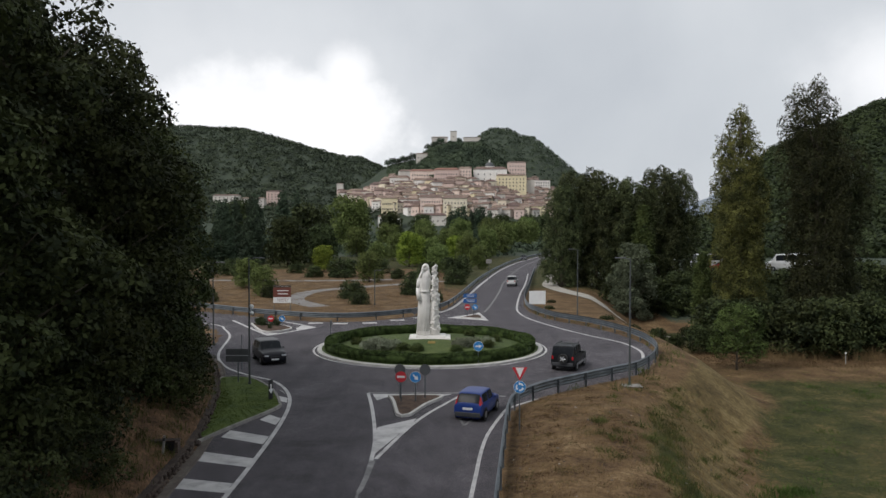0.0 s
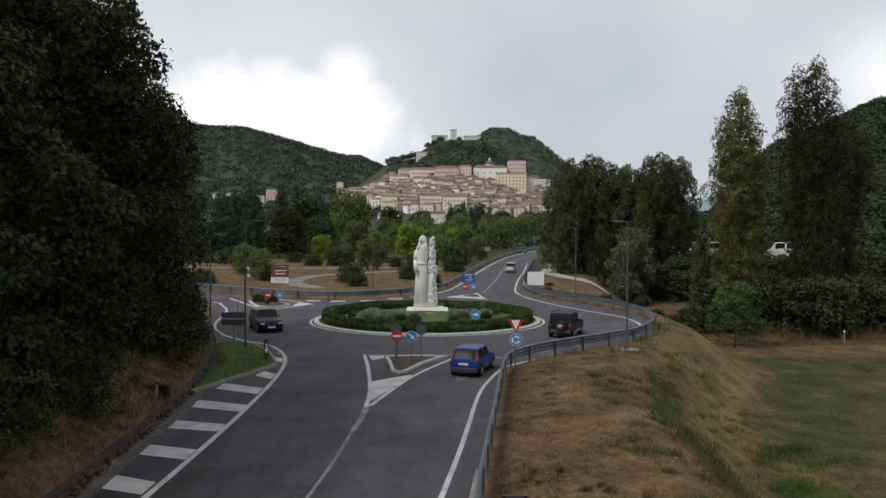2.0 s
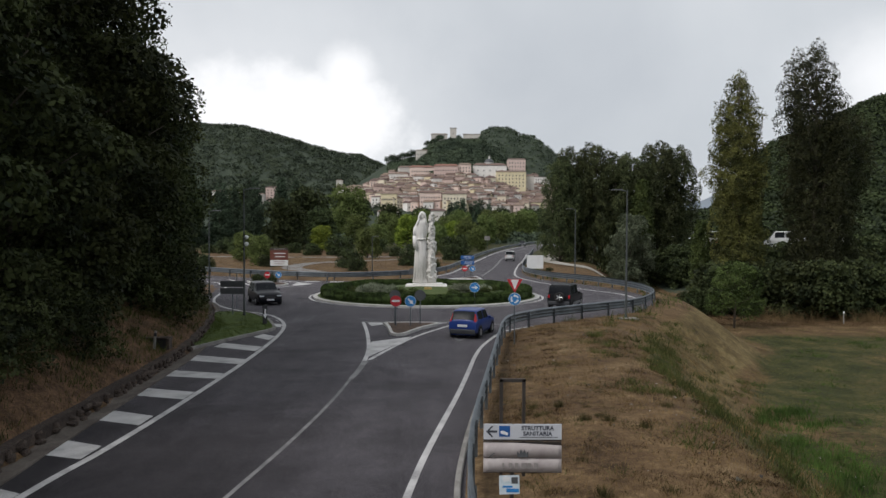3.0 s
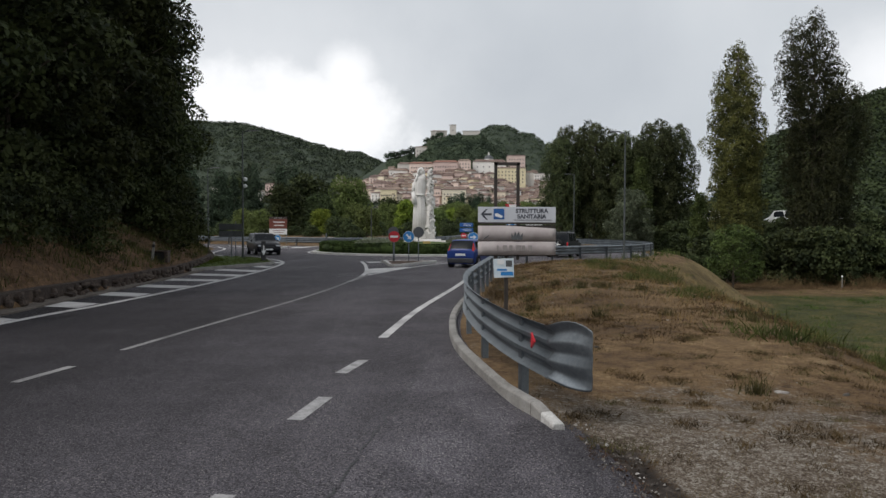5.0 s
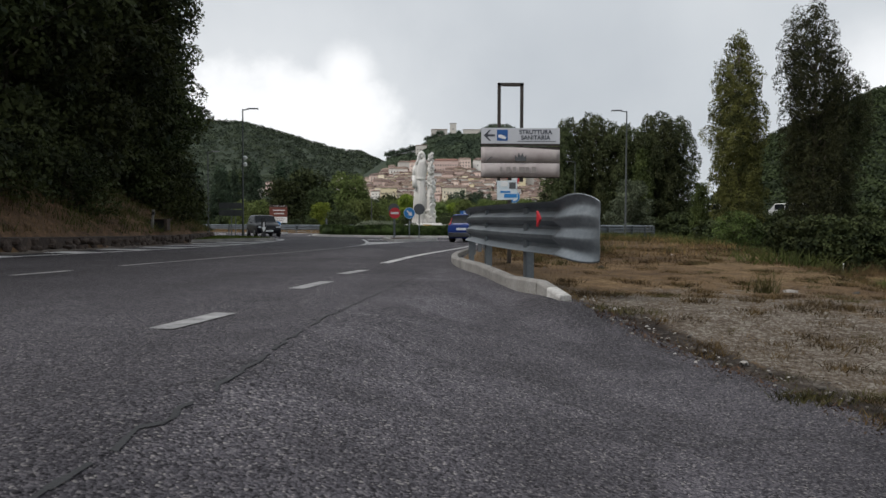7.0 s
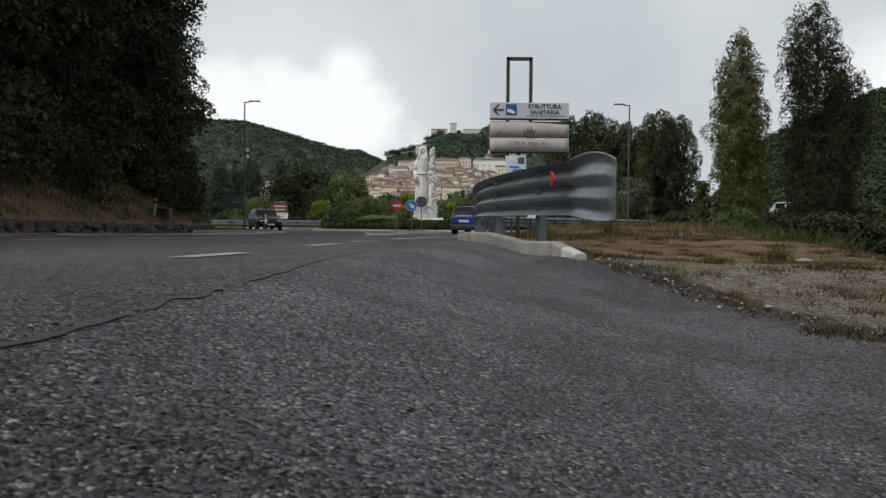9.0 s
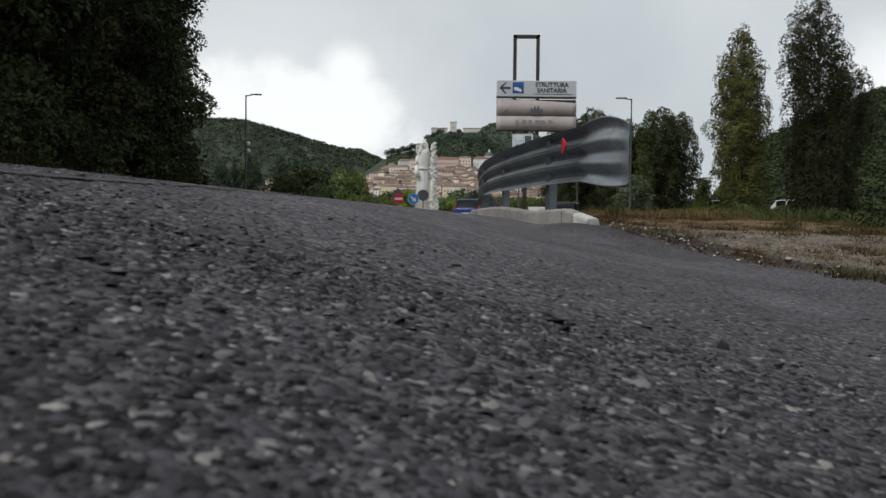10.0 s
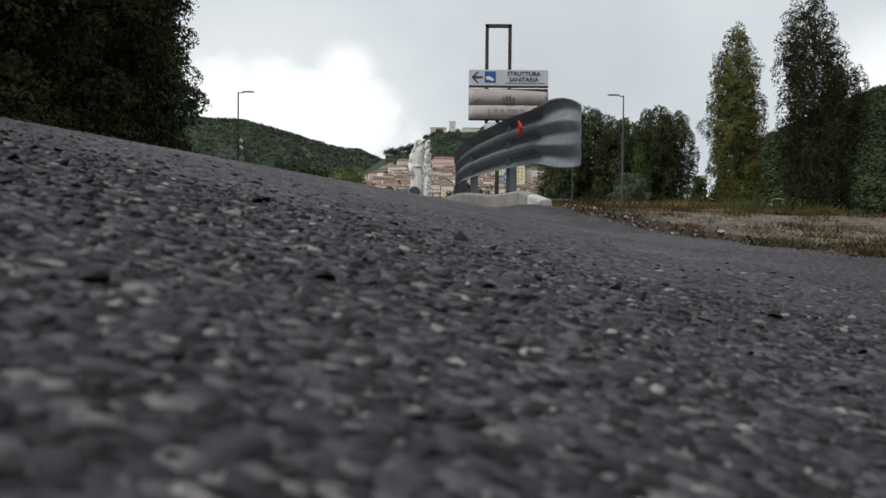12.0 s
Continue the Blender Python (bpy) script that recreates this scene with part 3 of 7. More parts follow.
# ---- carriageway ----
def asphalt_material():
    m = bpy.data.materials.new("asphalt")
    m.use_nodes = True
    k = Nodes(m.node_tree)
    co = k.n("ShaderNodeTexCoord").outputs["Object"]
    flat = k.n("ShaderNodeVectorMath", {0: co, 1: (1, 1, 0.15)}, operation="MULTIPLY").outputs[0]
    vo = k.n("ShaderNodeTexVoronoi", {"Vector": flat, "Scale": 110.0, "Randomness": 1.0})
    grain = k.n("ShaderNodeSeparateColor", {0: vo.outputs["Color"]}).outputs[0]
    edge = vo.outputs["Distance"]
    n1, n2, n3 = k.noise(flat, 0.22, 5.0, 0.6), k.noise(flat, 2.3, 5.0, 0.65), k.noise(flat, 45.0, 3.0, 0.6)
    sep = k.n("ShaderNodeSeparateXYZ", {0: co})
    long = k.n("ShaderNodeCombineXYZ", {0: k.math("MULTIPLY", sep.outputs[0], 1.3), 1: k.math("MULTIPLY", sep.outputs[1], 0.08), 2: 0.0}).outputs[0]
    tracks = k.noise(long, 1.0, 4.0, 0.6)
    stone = k.ramp(grain, [(0.0, (0.0145, 0.0132, 0.0153)), (0.3, (0.0555, 0.0515, 0.059)), (0.72, (0.0995, 0.0925, 0.104)), (0.94, (0.162, 0.150, 0.158)), (1.0, (0.295, 0.275, 0.26))])
    n4 = k.noise(flat, 0.55, 6.0, 0.7)
    wear = k.math("ADD", k.math("MULTIPLY", n1, 0.55), k.math("ADD", k.math("MULTIPLY", n4, 0.5), k.math("ADD", k.math("MULTIPLY", n2, 0.15), k.math("SUBTRACT", k.math("MULTIPLY", tracks, 0.35), 0.22))))
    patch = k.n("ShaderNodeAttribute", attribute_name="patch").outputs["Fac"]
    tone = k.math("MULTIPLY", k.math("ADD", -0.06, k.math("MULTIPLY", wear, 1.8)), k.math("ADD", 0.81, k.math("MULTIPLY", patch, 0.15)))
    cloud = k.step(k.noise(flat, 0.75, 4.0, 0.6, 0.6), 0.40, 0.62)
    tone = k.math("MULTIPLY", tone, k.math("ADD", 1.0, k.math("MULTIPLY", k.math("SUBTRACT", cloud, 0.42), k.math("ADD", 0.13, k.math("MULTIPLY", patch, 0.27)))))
    # Wear, verge dirt and painted reflections together scale the asphalt's tone.
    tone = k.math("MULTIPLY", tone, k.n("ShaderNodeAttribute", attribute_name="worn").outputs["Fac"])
    c = k.n("ShaderNodeHueSaturation", {"Color": stone, "Value": tone}).outputs[0]
    crack = k.n("ShaderNodeTexVoronoi", {"Vector": k.n("ShaderNodeVectorMath", {0: flat, 1: k.n("ShaderNodeTexNoise", {"Vector": flat, "Scale": 1.5}).outputs[1]}, operation="ADD").outputs[0], "Scale": 0.16}, feature="DISTANCE_TO_EDGE").outputs["Distance"]
    cm = k.math("MULTIPLY", k.step(crack, 0.004, 0.001), 0.35)
    c = k.mix(cm, c, (0.02, 0.02, 0.02, 1))
    h = k.math("ADD", k.math("MULTIPLY", grain, 0.5), k.math("SUBTRACT", k.math("MULTIPLY", n3, 0.5), edge))
    b = k.n("ShaderNodeBump", {"Strength": 0.8, "Distance": 0.006, "Height": h})
    p = k.n("ShaderNodeBsdfPrincipled", {"Base Color": c, "Roughness": k.math("ADD", 0.74, k.math("MULTIPLY", n2, 0.22)), "Normal": b.outputs[0], "Specular IOR Level": 0.14})
    out = k.n("ShaderNodeOutputMaterial")
    k.t.links.new(p.outputs[0], out.inputs[0])
    return m


M["asphalt"] = asphalt_material()


def wear_and_reflection_at(x, y):
    """Asphalt tone: wear and painted reflections, darker towards the bank and the dirty verge."""
    # Dark bank side, pale mouth: reflections of trees and sky painted into the tone.
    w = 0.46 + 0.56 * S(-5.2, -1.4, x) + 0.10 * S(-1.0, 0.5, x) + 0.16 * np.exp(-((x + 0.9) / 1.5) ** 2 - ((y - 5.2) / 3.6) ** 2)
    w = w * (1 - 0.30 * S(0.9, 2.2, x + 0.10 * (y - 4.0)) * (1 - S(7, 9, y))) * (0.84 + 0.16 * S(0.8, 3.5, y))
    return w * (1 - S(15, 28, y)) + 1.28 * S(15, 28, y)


def build_road():
    xs = axis((-120, -24, 4), (-24, -6, 1.0), (-6, 6, 0.12), (6, 18, 1.0), (18, 74, 4))
    ys = axis((-40, -4, 2), (-4, 9, 0.12), (9, 60, 0.5), (60, 100, 1), (100, 336, 4))
    X, Y = np.meshgrid(xs, ys)
    keep = inside(X, Y, ROAD) | (distance(X, Y, ROAD) < np.where(Y > 95, 4.5, 1.6))
    Z = road_z(X, Y)
    Z = np.where(keep & ~inside(X, Y, ROAD) & (Y > 12), Z - 0.02 * np.minimum(distance(X, Y, ROAD), 1), Z)
    nx, ny = len(xs), len(ys)
    i = np.arange(nx * ny).reshape(ny, nx)
    q = np.stack([i[:-1, :-1], i[:-1, 1:], i[1:, 1:], i[1:, :-1]], -1).reshape(-1, 4)
    q = q[keep.ravel()[q].all(1)]
    used, inv = np.unique(q, return_inverse=True)
    me = array_mesh("road", np.stack([X, Y, Z], -1).reshape(-1, 3)[used], inv.reshape(-1, 4), [M["asphalt"]], True)
    xr, yr = X.ravel()[used], Y.ravel()[used]
    sx = np.interp(yr, [-40, -0.4, 0.6, 1.5, 2.2, 3.1, 4.5, 6.2, 7.9, 9.0, 10.3, 10.75], [-2.0, -1.2, -0.95, -0.68, -0.6, -0.53, -0.47, -0.3, -0.12, 0.0, 0.12, 0.3])
    # Holds wheel wear along with the painted reflections.
    worn = wear_and_reflection_at(xr, yr)
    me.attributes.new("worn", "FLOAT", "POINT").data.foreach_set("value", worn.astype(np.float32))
    me.attributes.new("patch", "FLOAT", "POINT").data.foreach_set("value", ((xr > sx) & (yr < 10.9)).astype(np.float32))
    return tagged(new("road", me), "worn grey asphalt carriageway round the roundabout", "road", kind="structure")


build_road()


# ---- road markings ----
def marking(name, pts, mat, label, width=None, lift=0.006):
    """A painted patch laid on the road: a polygon, or a band along a line when width is given."""
    if width:
        line = smooth_line(pts, 0.4)
        rows = []
        for i in range(len(line)):
            d = line[min(i + 1, len(line) - 1)] - line[max(i - 1, 0)]
            d = d / np.linalg.norm(d)
            r = np.array([d[1], -d[0]]) * width / 2
            rows.append([line[i] - r, line[i], line[i] + r])
        v = [(p[0], p[1], rz_at(*p) + lift) for row in rows for p in row]
        f = [(3 * i + j, 3 * i + j + 1, 3 * i + j + 4, 3 * i + j + 3) for i in range(len(rows) - 1) for j in range(2)]
    else:
        bm = bmesh.new()
        face = bm.faces.new([bm.verts.new((x, y, 0)) for x, y in pts])
        bmesh.ops.triangulate(bm, faces=[face])
        bmesh.ops.subdivide_edges(bm, edges=bm.edges[:], cuts=3, use_grid_fill=True)
        v = [(q.co.x, q.co.y, rz_at(q.co.x, q.co.y) + lift) for q in bm.verts]
        bm.verts.index_update()
        f = [tuple(q.index for q in fc.verts) for fc in bm.faces]
        bm.free()
    return tagged(link_mesh(name, v, f, mat), label, "road marking", kind="structure")


WP, OP = M["white_paint"], M["worn_paint"]
edge_l = [(-7.95, 2), (-7.95, 14.1), (-7.75, 18), (-7.65, 22), (-7.62, 28), (-7.65, 31), (-7.75, 35), (-7.95, 38.5), (-8.25, 41), (-8.75, 43.2), (-9.6, 45.4), (-10.7, 47.2), (-12.4, 48.7), (-14.3, 51.0), (-15.8, 54.0), (-16.8, 57.3), (-17.4, 60.5), (-17.9, 63.6), (-18.7, 67), (-20.1, 70.4), (-22.0, 73.8), (-30, 80.3)]
marking("edge_line", edge_l, WP, "white edge line along the hatched verge", 0.2)
marking("edge_line", [(-0.66, 12.5), (-0.2, 17.4), (0.72, 24.4), (1.2, 28.5), (1.6, 32), (2.05, 34.8), (2.85, 38), (3.5, 39.9), (5.3, 42.0)], WP, "white edge line beside the guardrail", 0.16)
marking("centre_line", [(-4.36, 11.1), (-4.0, 14.5), (-3.55, 18.5), (-3.25, 22), (-3.08, 25), (-2.95, 29), (-2.95, 31)], OP, "worn pale centre line", 0.105)
for a, b in (((-4.6, 8.7), (-4.44, 9.75)), ((-4.85, 5.6), (-4.72, 6.6))):
    marking("centre_dash", [a, b], OP, "worn pale centre dash", 0.12)
for a, b in (((-1.26, 4.22), (-1.125, 5.0)), ((-1.05, 7.0), (-0.91, 7.98)), ((-0.93, 9.33), (-0.75, 10.3))):
    marking("edge_dash", [a, b], M["dash_paint"], "short white dash across the side mouth", 0.155)
for p in ([(-10.0, 27.5), (-7.7, 26.95), (-7.75, 28.0), (-10.1, 28.65)], [(-10.4, 30.9), (-7.72, 29.95), (-7.75, 31.1), (-10.5, 32.2)], [(-10.0, 34.3), (-7.85, 33.15), (-7.85, 34.4), (-9.9, 35.45)],
          [(-9.0, 37.4), (-8.0, 36.4), (-8.0, 37.65), (-8.75, 38.45)], [(-9.3, 17.75), (-7.95, 17.3), (-7.95, 18.4), (-9.5, 19.1)], [(-9.5, 21.05), (-7.85, 20.4), (-7.85, 21.45), (-9.6, 22.25)],
          [(-9.75, 24.25), (-7.75, 23.6), (-7.75, 24.7), (-9.85, 25.4)], [(-9.1, 14.2), (-8.05, 13.9), (-8.05, 15.0), (-9.25, 15.6)], [(-9.5, 44.3), (-8.95, 43.2), (-9.2, 43.9), (-9.95, 44.9)], [(-9.0, 41.6), (-8.4, 41.0), (-8.6, 42.2), (-9.2, 42.7)]):
    marking("hatch_stripe", p, WP, "broad white hatch stripe on the verge", lift=0.007)
marking("island_line", [(-2.9, 30.6), (-3.0, 33.5), (-3.35, 37), (-3.8, 40.5), (-4.25, 43.4)], WP, "white line round the splitter island", 0.18)
marking("island_line", [(-2.75, 31), (-1.9, 34.8), (-1.0, 38), (0.2, 41), (1.25, 43.4)], WP, "white line round the splitter island", 0.18)
marking("island_line", [(-4.25, 43.5), (1.25, 43.5)], OP, "white line across the head of the island", 0.2)
marking("island_wedge", [(-2.95, 31.4), (-1.45, 36.8), (-1.3, 37.7), (-3.1, 36.0)], WP, "white painted tip of the splitter island", lift=0.005)
marking("island_wedge", [(-4.0, 43.2), (-2.6, 43.2), (-3.6, 41.6)], WP, "white painted corner of the splitter island", lift=0.005)
marking("island_wedge", [(-0.3, 42.4), (0.6, 43.2), (-1.0, 43.2)], WP, "white painted corner of the splitter island", lift=0.005)
marking("island_tail", [(-2.82, 30.8), (-2.9, 28.5), (-3.0, 27)], OP, "worn pale tail of the island marking", 0.2, 0.009)
for a, b in (((0.75, 38.2), (2.0, 38.9)), ((2.0, 38.9), (1.0, 36.3)), ((1.0, 36.3), (0.75, 38.2))):
    marking("give_way_mark", [a, b], OP, "worn side of a give way triangle", 0.13)
for i in range(4):
    marking("give_way_dash", [(1.6 + 0.75 * i, 43.1 - 0.22 * i), (2.0 + 0.75 * i, 43.0 - 0.22 * i)], OP, "worn give way dash", 0.3)
marking("edge_line", [(14.2, 54.2), (15.0, 58.0), (14.6, 62.3), (12.8, 66.2), (10.7, 71.7), (8.9, 78.3), (8.35, 84), (8.8, 91), (10.9, 108), (13.4, 125), (17.0, 153)], WP, "white edge line curving into the far road", 0.22)
marking("far_centre_line", [(4.6, 84.5), (6.0, 94), (8.3, 112), (10.9, 133.7), (18.6, 180), (32, 237)], OP, "pale centre line of the far road", 0.25, 0.02)
marking("far_edge_line", [(-2.2, 80.0), (-0.2, 84.5), (1.3, 90), (3.6, 106), (6.9, 130), (12.0, 163), (18.8, 197), (29.5, 237)], WP, "white edge line of the far road", 0.4, 0.02)
marking("island_mark", [(0.4, 79.3), (4.6, 76.9), (4.0, 84.5), (3.4, 83.0)], WP, "white painted far splitter island", lift=0.006)
for line in ([(-21.2, 77.2), (-17.9, 71.2), (-15.2, 66.5)], [(-15.2, 66.5), (-13.5, 69.3), (-12.0, 71.8)], [(-12.0, 71.8), (-15.5, 75.8), (-19.5, 80.0)]):
    marking("island_line", line, WP, "white line round the kerbed far island", 0.3)
marking("island_wedge", [(-12.0, 71.8), (-13.3, 69.8), (-13.7, 71.2), (-13.5, 73.2)], WP, "white painted tip of the far island", lift=0.005)
marking("island_wedge", [(-15.2, 66.7), (-15.9, 68.0), (-14.5, 68.0)], WP, "white painted tip of the far island", lift=0.005)
for i, (x, y) in enumerate([(-12.5, 75.0), (-10.0, 74.6), (-7.2, 75.0), (-4.6, 77.2), (-2.4, 79.2)]):
    marking("block_dash", [(x - 0.7, y), (x + 0.7, y + 0.1 * i)], WP, "white block dash beside the rail", 0.9)


# ---- roundabout island ----
M["seam"] = material("bitumen_seam", [(0.018, 0.018, 0.019), (0.04, 0.04, 0.042)], 3, 50, 0.7, bump=0.3)
seam = smooth_line([(0.56, 10.9), (0.3, 10.75), (0.12, 10.3), (0.0, 9.0), (-0.12, 7.9), (-0.3, 6.2), (-0.47, 4.5), (-0.53, 3.1), (-0.6, 2.2), (-0.68, 1.5), (-0.95, 0.6), (-1.2, -0.4)], 0.09)
seam = seam + np.random.default_rng(19).normal(size=seam.shape) * 0.010
cracks = Geo()
for i in range(len(seam) - 1):
    if i % 17 not in (3, 4, 11):
        d = seam[i + 1] - seam[i]
        r = np.array([d[1], -d[0]]) / np.linalg.norm(d) * (0.007 + 0.005 * math.sin(i * 1.3) ** 2)
        q = [seam[i] - r, seam[i] + r, seam[i + 1] + r, seam[i + 1] - r]
        cracks.add([(p[0], p[1], rz_at(*p) + 0.004) for p in q], [(0, 1, 2, 3)])
tagged(cracks.ob("surface_seam", M["seam"]), "ragged dark joint where a newer patch meets the road", "road joint", kind="structure")


def ring_band(name, r0, r1, z0, z1, mat, parent, n=96, label=""):
    g = Geo()
    rows = []
    for i in range(n + 1):
        a = 2 * math.pi * i / n
        c, s = math.cos(a), math.sin(a)
        rows.append([(r1 * c, r1 * s, z0), (r1 * c, r1 * s, z1 - 0.02), ((r1 - 0.03) * c, (r1 - 0.03) * s, z1), (r0 * c, r0 * s, z1), (r0 * c, r0 * s, z0)])
    g.rings(rows, True, False)
    return g.ob(name, mat, parent, label)


def unit(v):
    return v / (np.linalg.norm(v, axis=-1, keepdims=True) + 1e-9)


def leaf_cloud(rng, pts, size, aspect=0.6, up=0.3, facing=None, loose=0.5, kite=False):
    """Leaves at points. Without facing they turn at random; with it they lie like the skin of their clump, loosely."""
    n = len(pts)
    p = np.asarray(pts)
    if facing is None:
        a = unit(rng.normal(size=(n, 3)) + np.array([0, 0, up]))
        b = unit(np.cross(a, rng.normal(size=(n, 3))))
    else:
        f = unit(np.asarray(facing) + rng.normal(size=(n, 3)) * loose)
        a = unit(np.cross(f, rng.normal(size=(n, 3))) + np.array([0, 0, up]))
        b = unit(np.cross(f, a))
    s = (size * rng.uniform(0.6, 1.35, n))[:, None]
    c = np.cross(a, b)
    if kite:
        w = rng.uniform(-0.1, 0.12, n)[:, None]
        v = np.stack([p - a * s * 0.5, p + b * s * aspect * 0.5 + a * s * w, p + a * s * 0.5 + c * s * 0.12, p - b * s * aspect * 0.5 + a * s * w], 1).reshape(-1, 3)
        return v, np.arange(4 * n).reshape(-1, 4)
    w = rng.uniform(-0.5, 0.3, n)[:, None]
    v = np.stack([p - a * s * 0.5, p + b * s * aspect * 0.9 + a * s * w * 0.6, p + a * s * 0.5 + c * s * 0.1], 1).reshape(-1, 3)
    return v, np.arange(3 * n).reshape(-1, 3)


def build_island():
    base = thing("roundabout_island", (RING[0], RING[1], 0.0), "round grass island ringed by a pale kerb and clipped hedge", "traffic island")
    ring_band("kerb_ring", 8.3, 8.74, -0.1, 0.13, M["kerb_pale"], base, label="pale concrete kerb ring")
    marking("ring_line", [(RING[0] + 9.0 * math.cos(2 * math.pi * i / 72), RING[1] + 9.0 * math.sin(2 * math.pi * i / 72)) for i in range(73)], WP, "white line round the island kerb", 0.16)
    n, m = 72, 14
    rows = []
    for j in range(m + 1):
        r = 8.4 * j / m
        h = 0.12 + 0.72 * (1 - S(1.0, 7.2, r)) + 0.02
        rows.append([(r * math.cos(2 * math.pi * i / n), r * math.sin(2 * math.pi * i / n), float(h)) for i in range(n)])
    g = Geo().rings(rows[1:], True, False)
    g.add([rows[1][i] for i in range(n)], [tuple(range(n))])
    lawn = material("island_lawn", [(0.030, 0.052, 0.012), (0.058, 0.085, 0.022), (0.098, 0.118, 0.038)], 0.7, 16, 0.95, 0, 0.8, dist=0.05)
    g.ob("lawn_mound", lawn, base, smooth=True)
    rng = np.random.default_rng(4)
    g = Geo()
    rows = []
    for i in range(121):
        a = 2 * math.pi * i / 120
        w = 0.05 * math.sin(9 * a) + 0.03 * math.sin(23 * a)
        rows.append([((r) * math.cos(a), (r) * math.sin(a), z) for r, z in ((8.1, 0.1), (8.16 + w, 0.5), (8.05, 0.76 + w), (7.4, 0.78 + w), (7.3 - w, 0.5), (7.32, 0.1))])
    g.rings(rows, True, False)
    hedge = g.ob("hedge_body", M["hedge"], base, "dense clipped green hedge", True)
    k = 42000
    a = rng.uniform(0, 2 * math.pi, k)
    side = rng.uniform(0, 1, k)
    r = np.where(side < 0.45, rng.uniform(7.35, 8.1, k), np.where(side < 0.8, 8.13, 7.31))
    z = np.where(side < 0.45, 0.79, rng.uniform(0.12, 0.78, k)) + 0.04 * np.sin(9 * a)
    v, q = leaf_cloud(rng, np.stack([r * np.cos(a), r * np.sin(a), z], 1), 0.10, 0.7)
    ob = new("hedge_leaves", array_mesh("hedge_leaves", v, q, [M["hedge"]]))
    ob.parent = base
    return base


build_island()
# ---- statue ----
def build_statue():
    base = thing("statue_plinth", (-1.02, 59.8, 0.75), "broad low pale stone plinth on the grass mound", "plinth")
    Geo().box((0, 0, 0.0), (3.2, 2.4, 0.3)).ob("slab", M["marble"], base, bevel=0.03)
    Geo().box((0.1, 0, 0.2), (2.3, 1.7, 0.14)).ob("upper_slab", M["marble"], base, bevel=0.03)
    rng = np.random.default_rng(8)
    g = Geo()
    prof = [(0.66, 0.50, 0.0, -0.35), (0.70, 0.54, 0.10, -0.35), (0.63, 0.48, 0.35, -0.36), (0.56, 0.44, 1.2, -0.38), (0.51, 0.41, 2.2, -0.39), (0.48, 0.38, 3.0, -0.39), (0.46, 0.36, 3.45, -0.38), (0.52, 0.37, 3.75, -0.36),
            (0.58, 0.38, 4.15, -0.34), (0.59, 0.37, 4.4, -0.32), (0.52, 0.34, 4.6, -0.30), (0.45, 0.33, 4.76, -0.29), (0.385, 0.31, 4.92, -0.28), (0.36, 0.31, 5.08, -0.28), (0.335, 0.30, 5.24, -0.28), (0.28, 0.265, 5.38, -0.27), (0.19, 0.19, 5.49, -0.27), (0.06, 0.06, 5.56, -0.27)]
    rows = []
    for rx, ry, h, cx in prof:
        row = []
        for i in range(56):
            a = 2 * math.pi * i / 56
            fold = 1 + (0.055 * math.sin(13 * a) + 0.035 * math.sin(21 * a + h)) * (1 if h < 3.1 else 0.3 if h < 4.5 else 0.0)
            face = 1.0
            if 4.85 < h < 5.35:   # hollow of the hood round the face
                face = 1 - 0.50 * math.exp(-((a - 1.5 * math.pi) / 0.50) ** 4)
            row.append((cx + rx * fold * face * math.cos(a), ry * fold * face * math.sin(a), 0.27 + h))
        rows.append(row)
    g.rings(rows)
    # face, shoulder cape, sleeves, cord and folds
    g.lathe([(0.02, -0.20), (0.12, -0.15), (0.16, -0.02), (0.15, 0.10), (0.05, 0.18)], (-0.28, -0.115, 5.40), 18)
    for sx in (-1, 1):   # falling edges of the veil
        g.tube((-0.28 + 0.13 * sx, -0.29, 5.66), (-0.28 + 0.235 * sx, -0.27, 5.3), 0.045, 0.05, 7)
        g.tube((-0.28 + 0.235 * sx, -0.27, 5.3), (-0.30 + 0.40 * sx, -0.30, 4.75), 0.05, 0.065, 7)
    g.tube((-0.86, -0.06, 4.62), (-0.93, -0.16, 3.85), 0.15, 0.16, 12)
    g.tube((-0.93, -0.16, 3.9), (-0.80, -0.34, 3.0), 0.17, 0.22, 12)
    g.tube((-0.80, -0.34, 3.05), (-0.74, -0.40, 2.75), 0.10, 0.06, 8)
    g.lathe([(0.47, 0), (0.50, 0.04), (0.47, 0.1)], (-0.38, 0, 3.62), 28)
    for i in range(11):
        a = -2.85 + 0.25 * i
        x0, y0 = -0.36 + 0.64 * math.cos(a), 0.48 * math.sin(a)
        x1, y1 = -0.38 + 0.46 * math.cos(a), 0.37 * math.sin(a)
        g.tube((x0, y0, 0.40), (x1, y1, 3.6), 0.055, 0.03, 6)
    # carved column of climbing figures
    g.rings([[(0.52 + 0.36 * s * math.cos(a), 0.36 * s * math.sin(a), h) for a in [2 * math.pi * i / 16 for i in range(16)]] for h, s in ((0.27, 1.25), (1.0, 1.1), (2.2, 0.95), (3.4, 0.8), (4.6, 0.62), (5.3, 0.42), (5.6, 0.25))])
    for i in range(120):
        h = rng.uniform(0.4, 5.5)
        s = np.interp(h, [0.3, 1, 2.2, 3.4, 4.6, 5.6], [0.48, 0.42, 0.37, 0.32, 0.25, 0.14])
        a = rng.uniform(math.pi, 2 * math.pi) if i % 4 else rng.uniform(0, math.pi)
        r = rng.uniform(0.07, 0.16)
        c = Vector((0.52 + s * math.cos(a), s * math.sin(a), h))
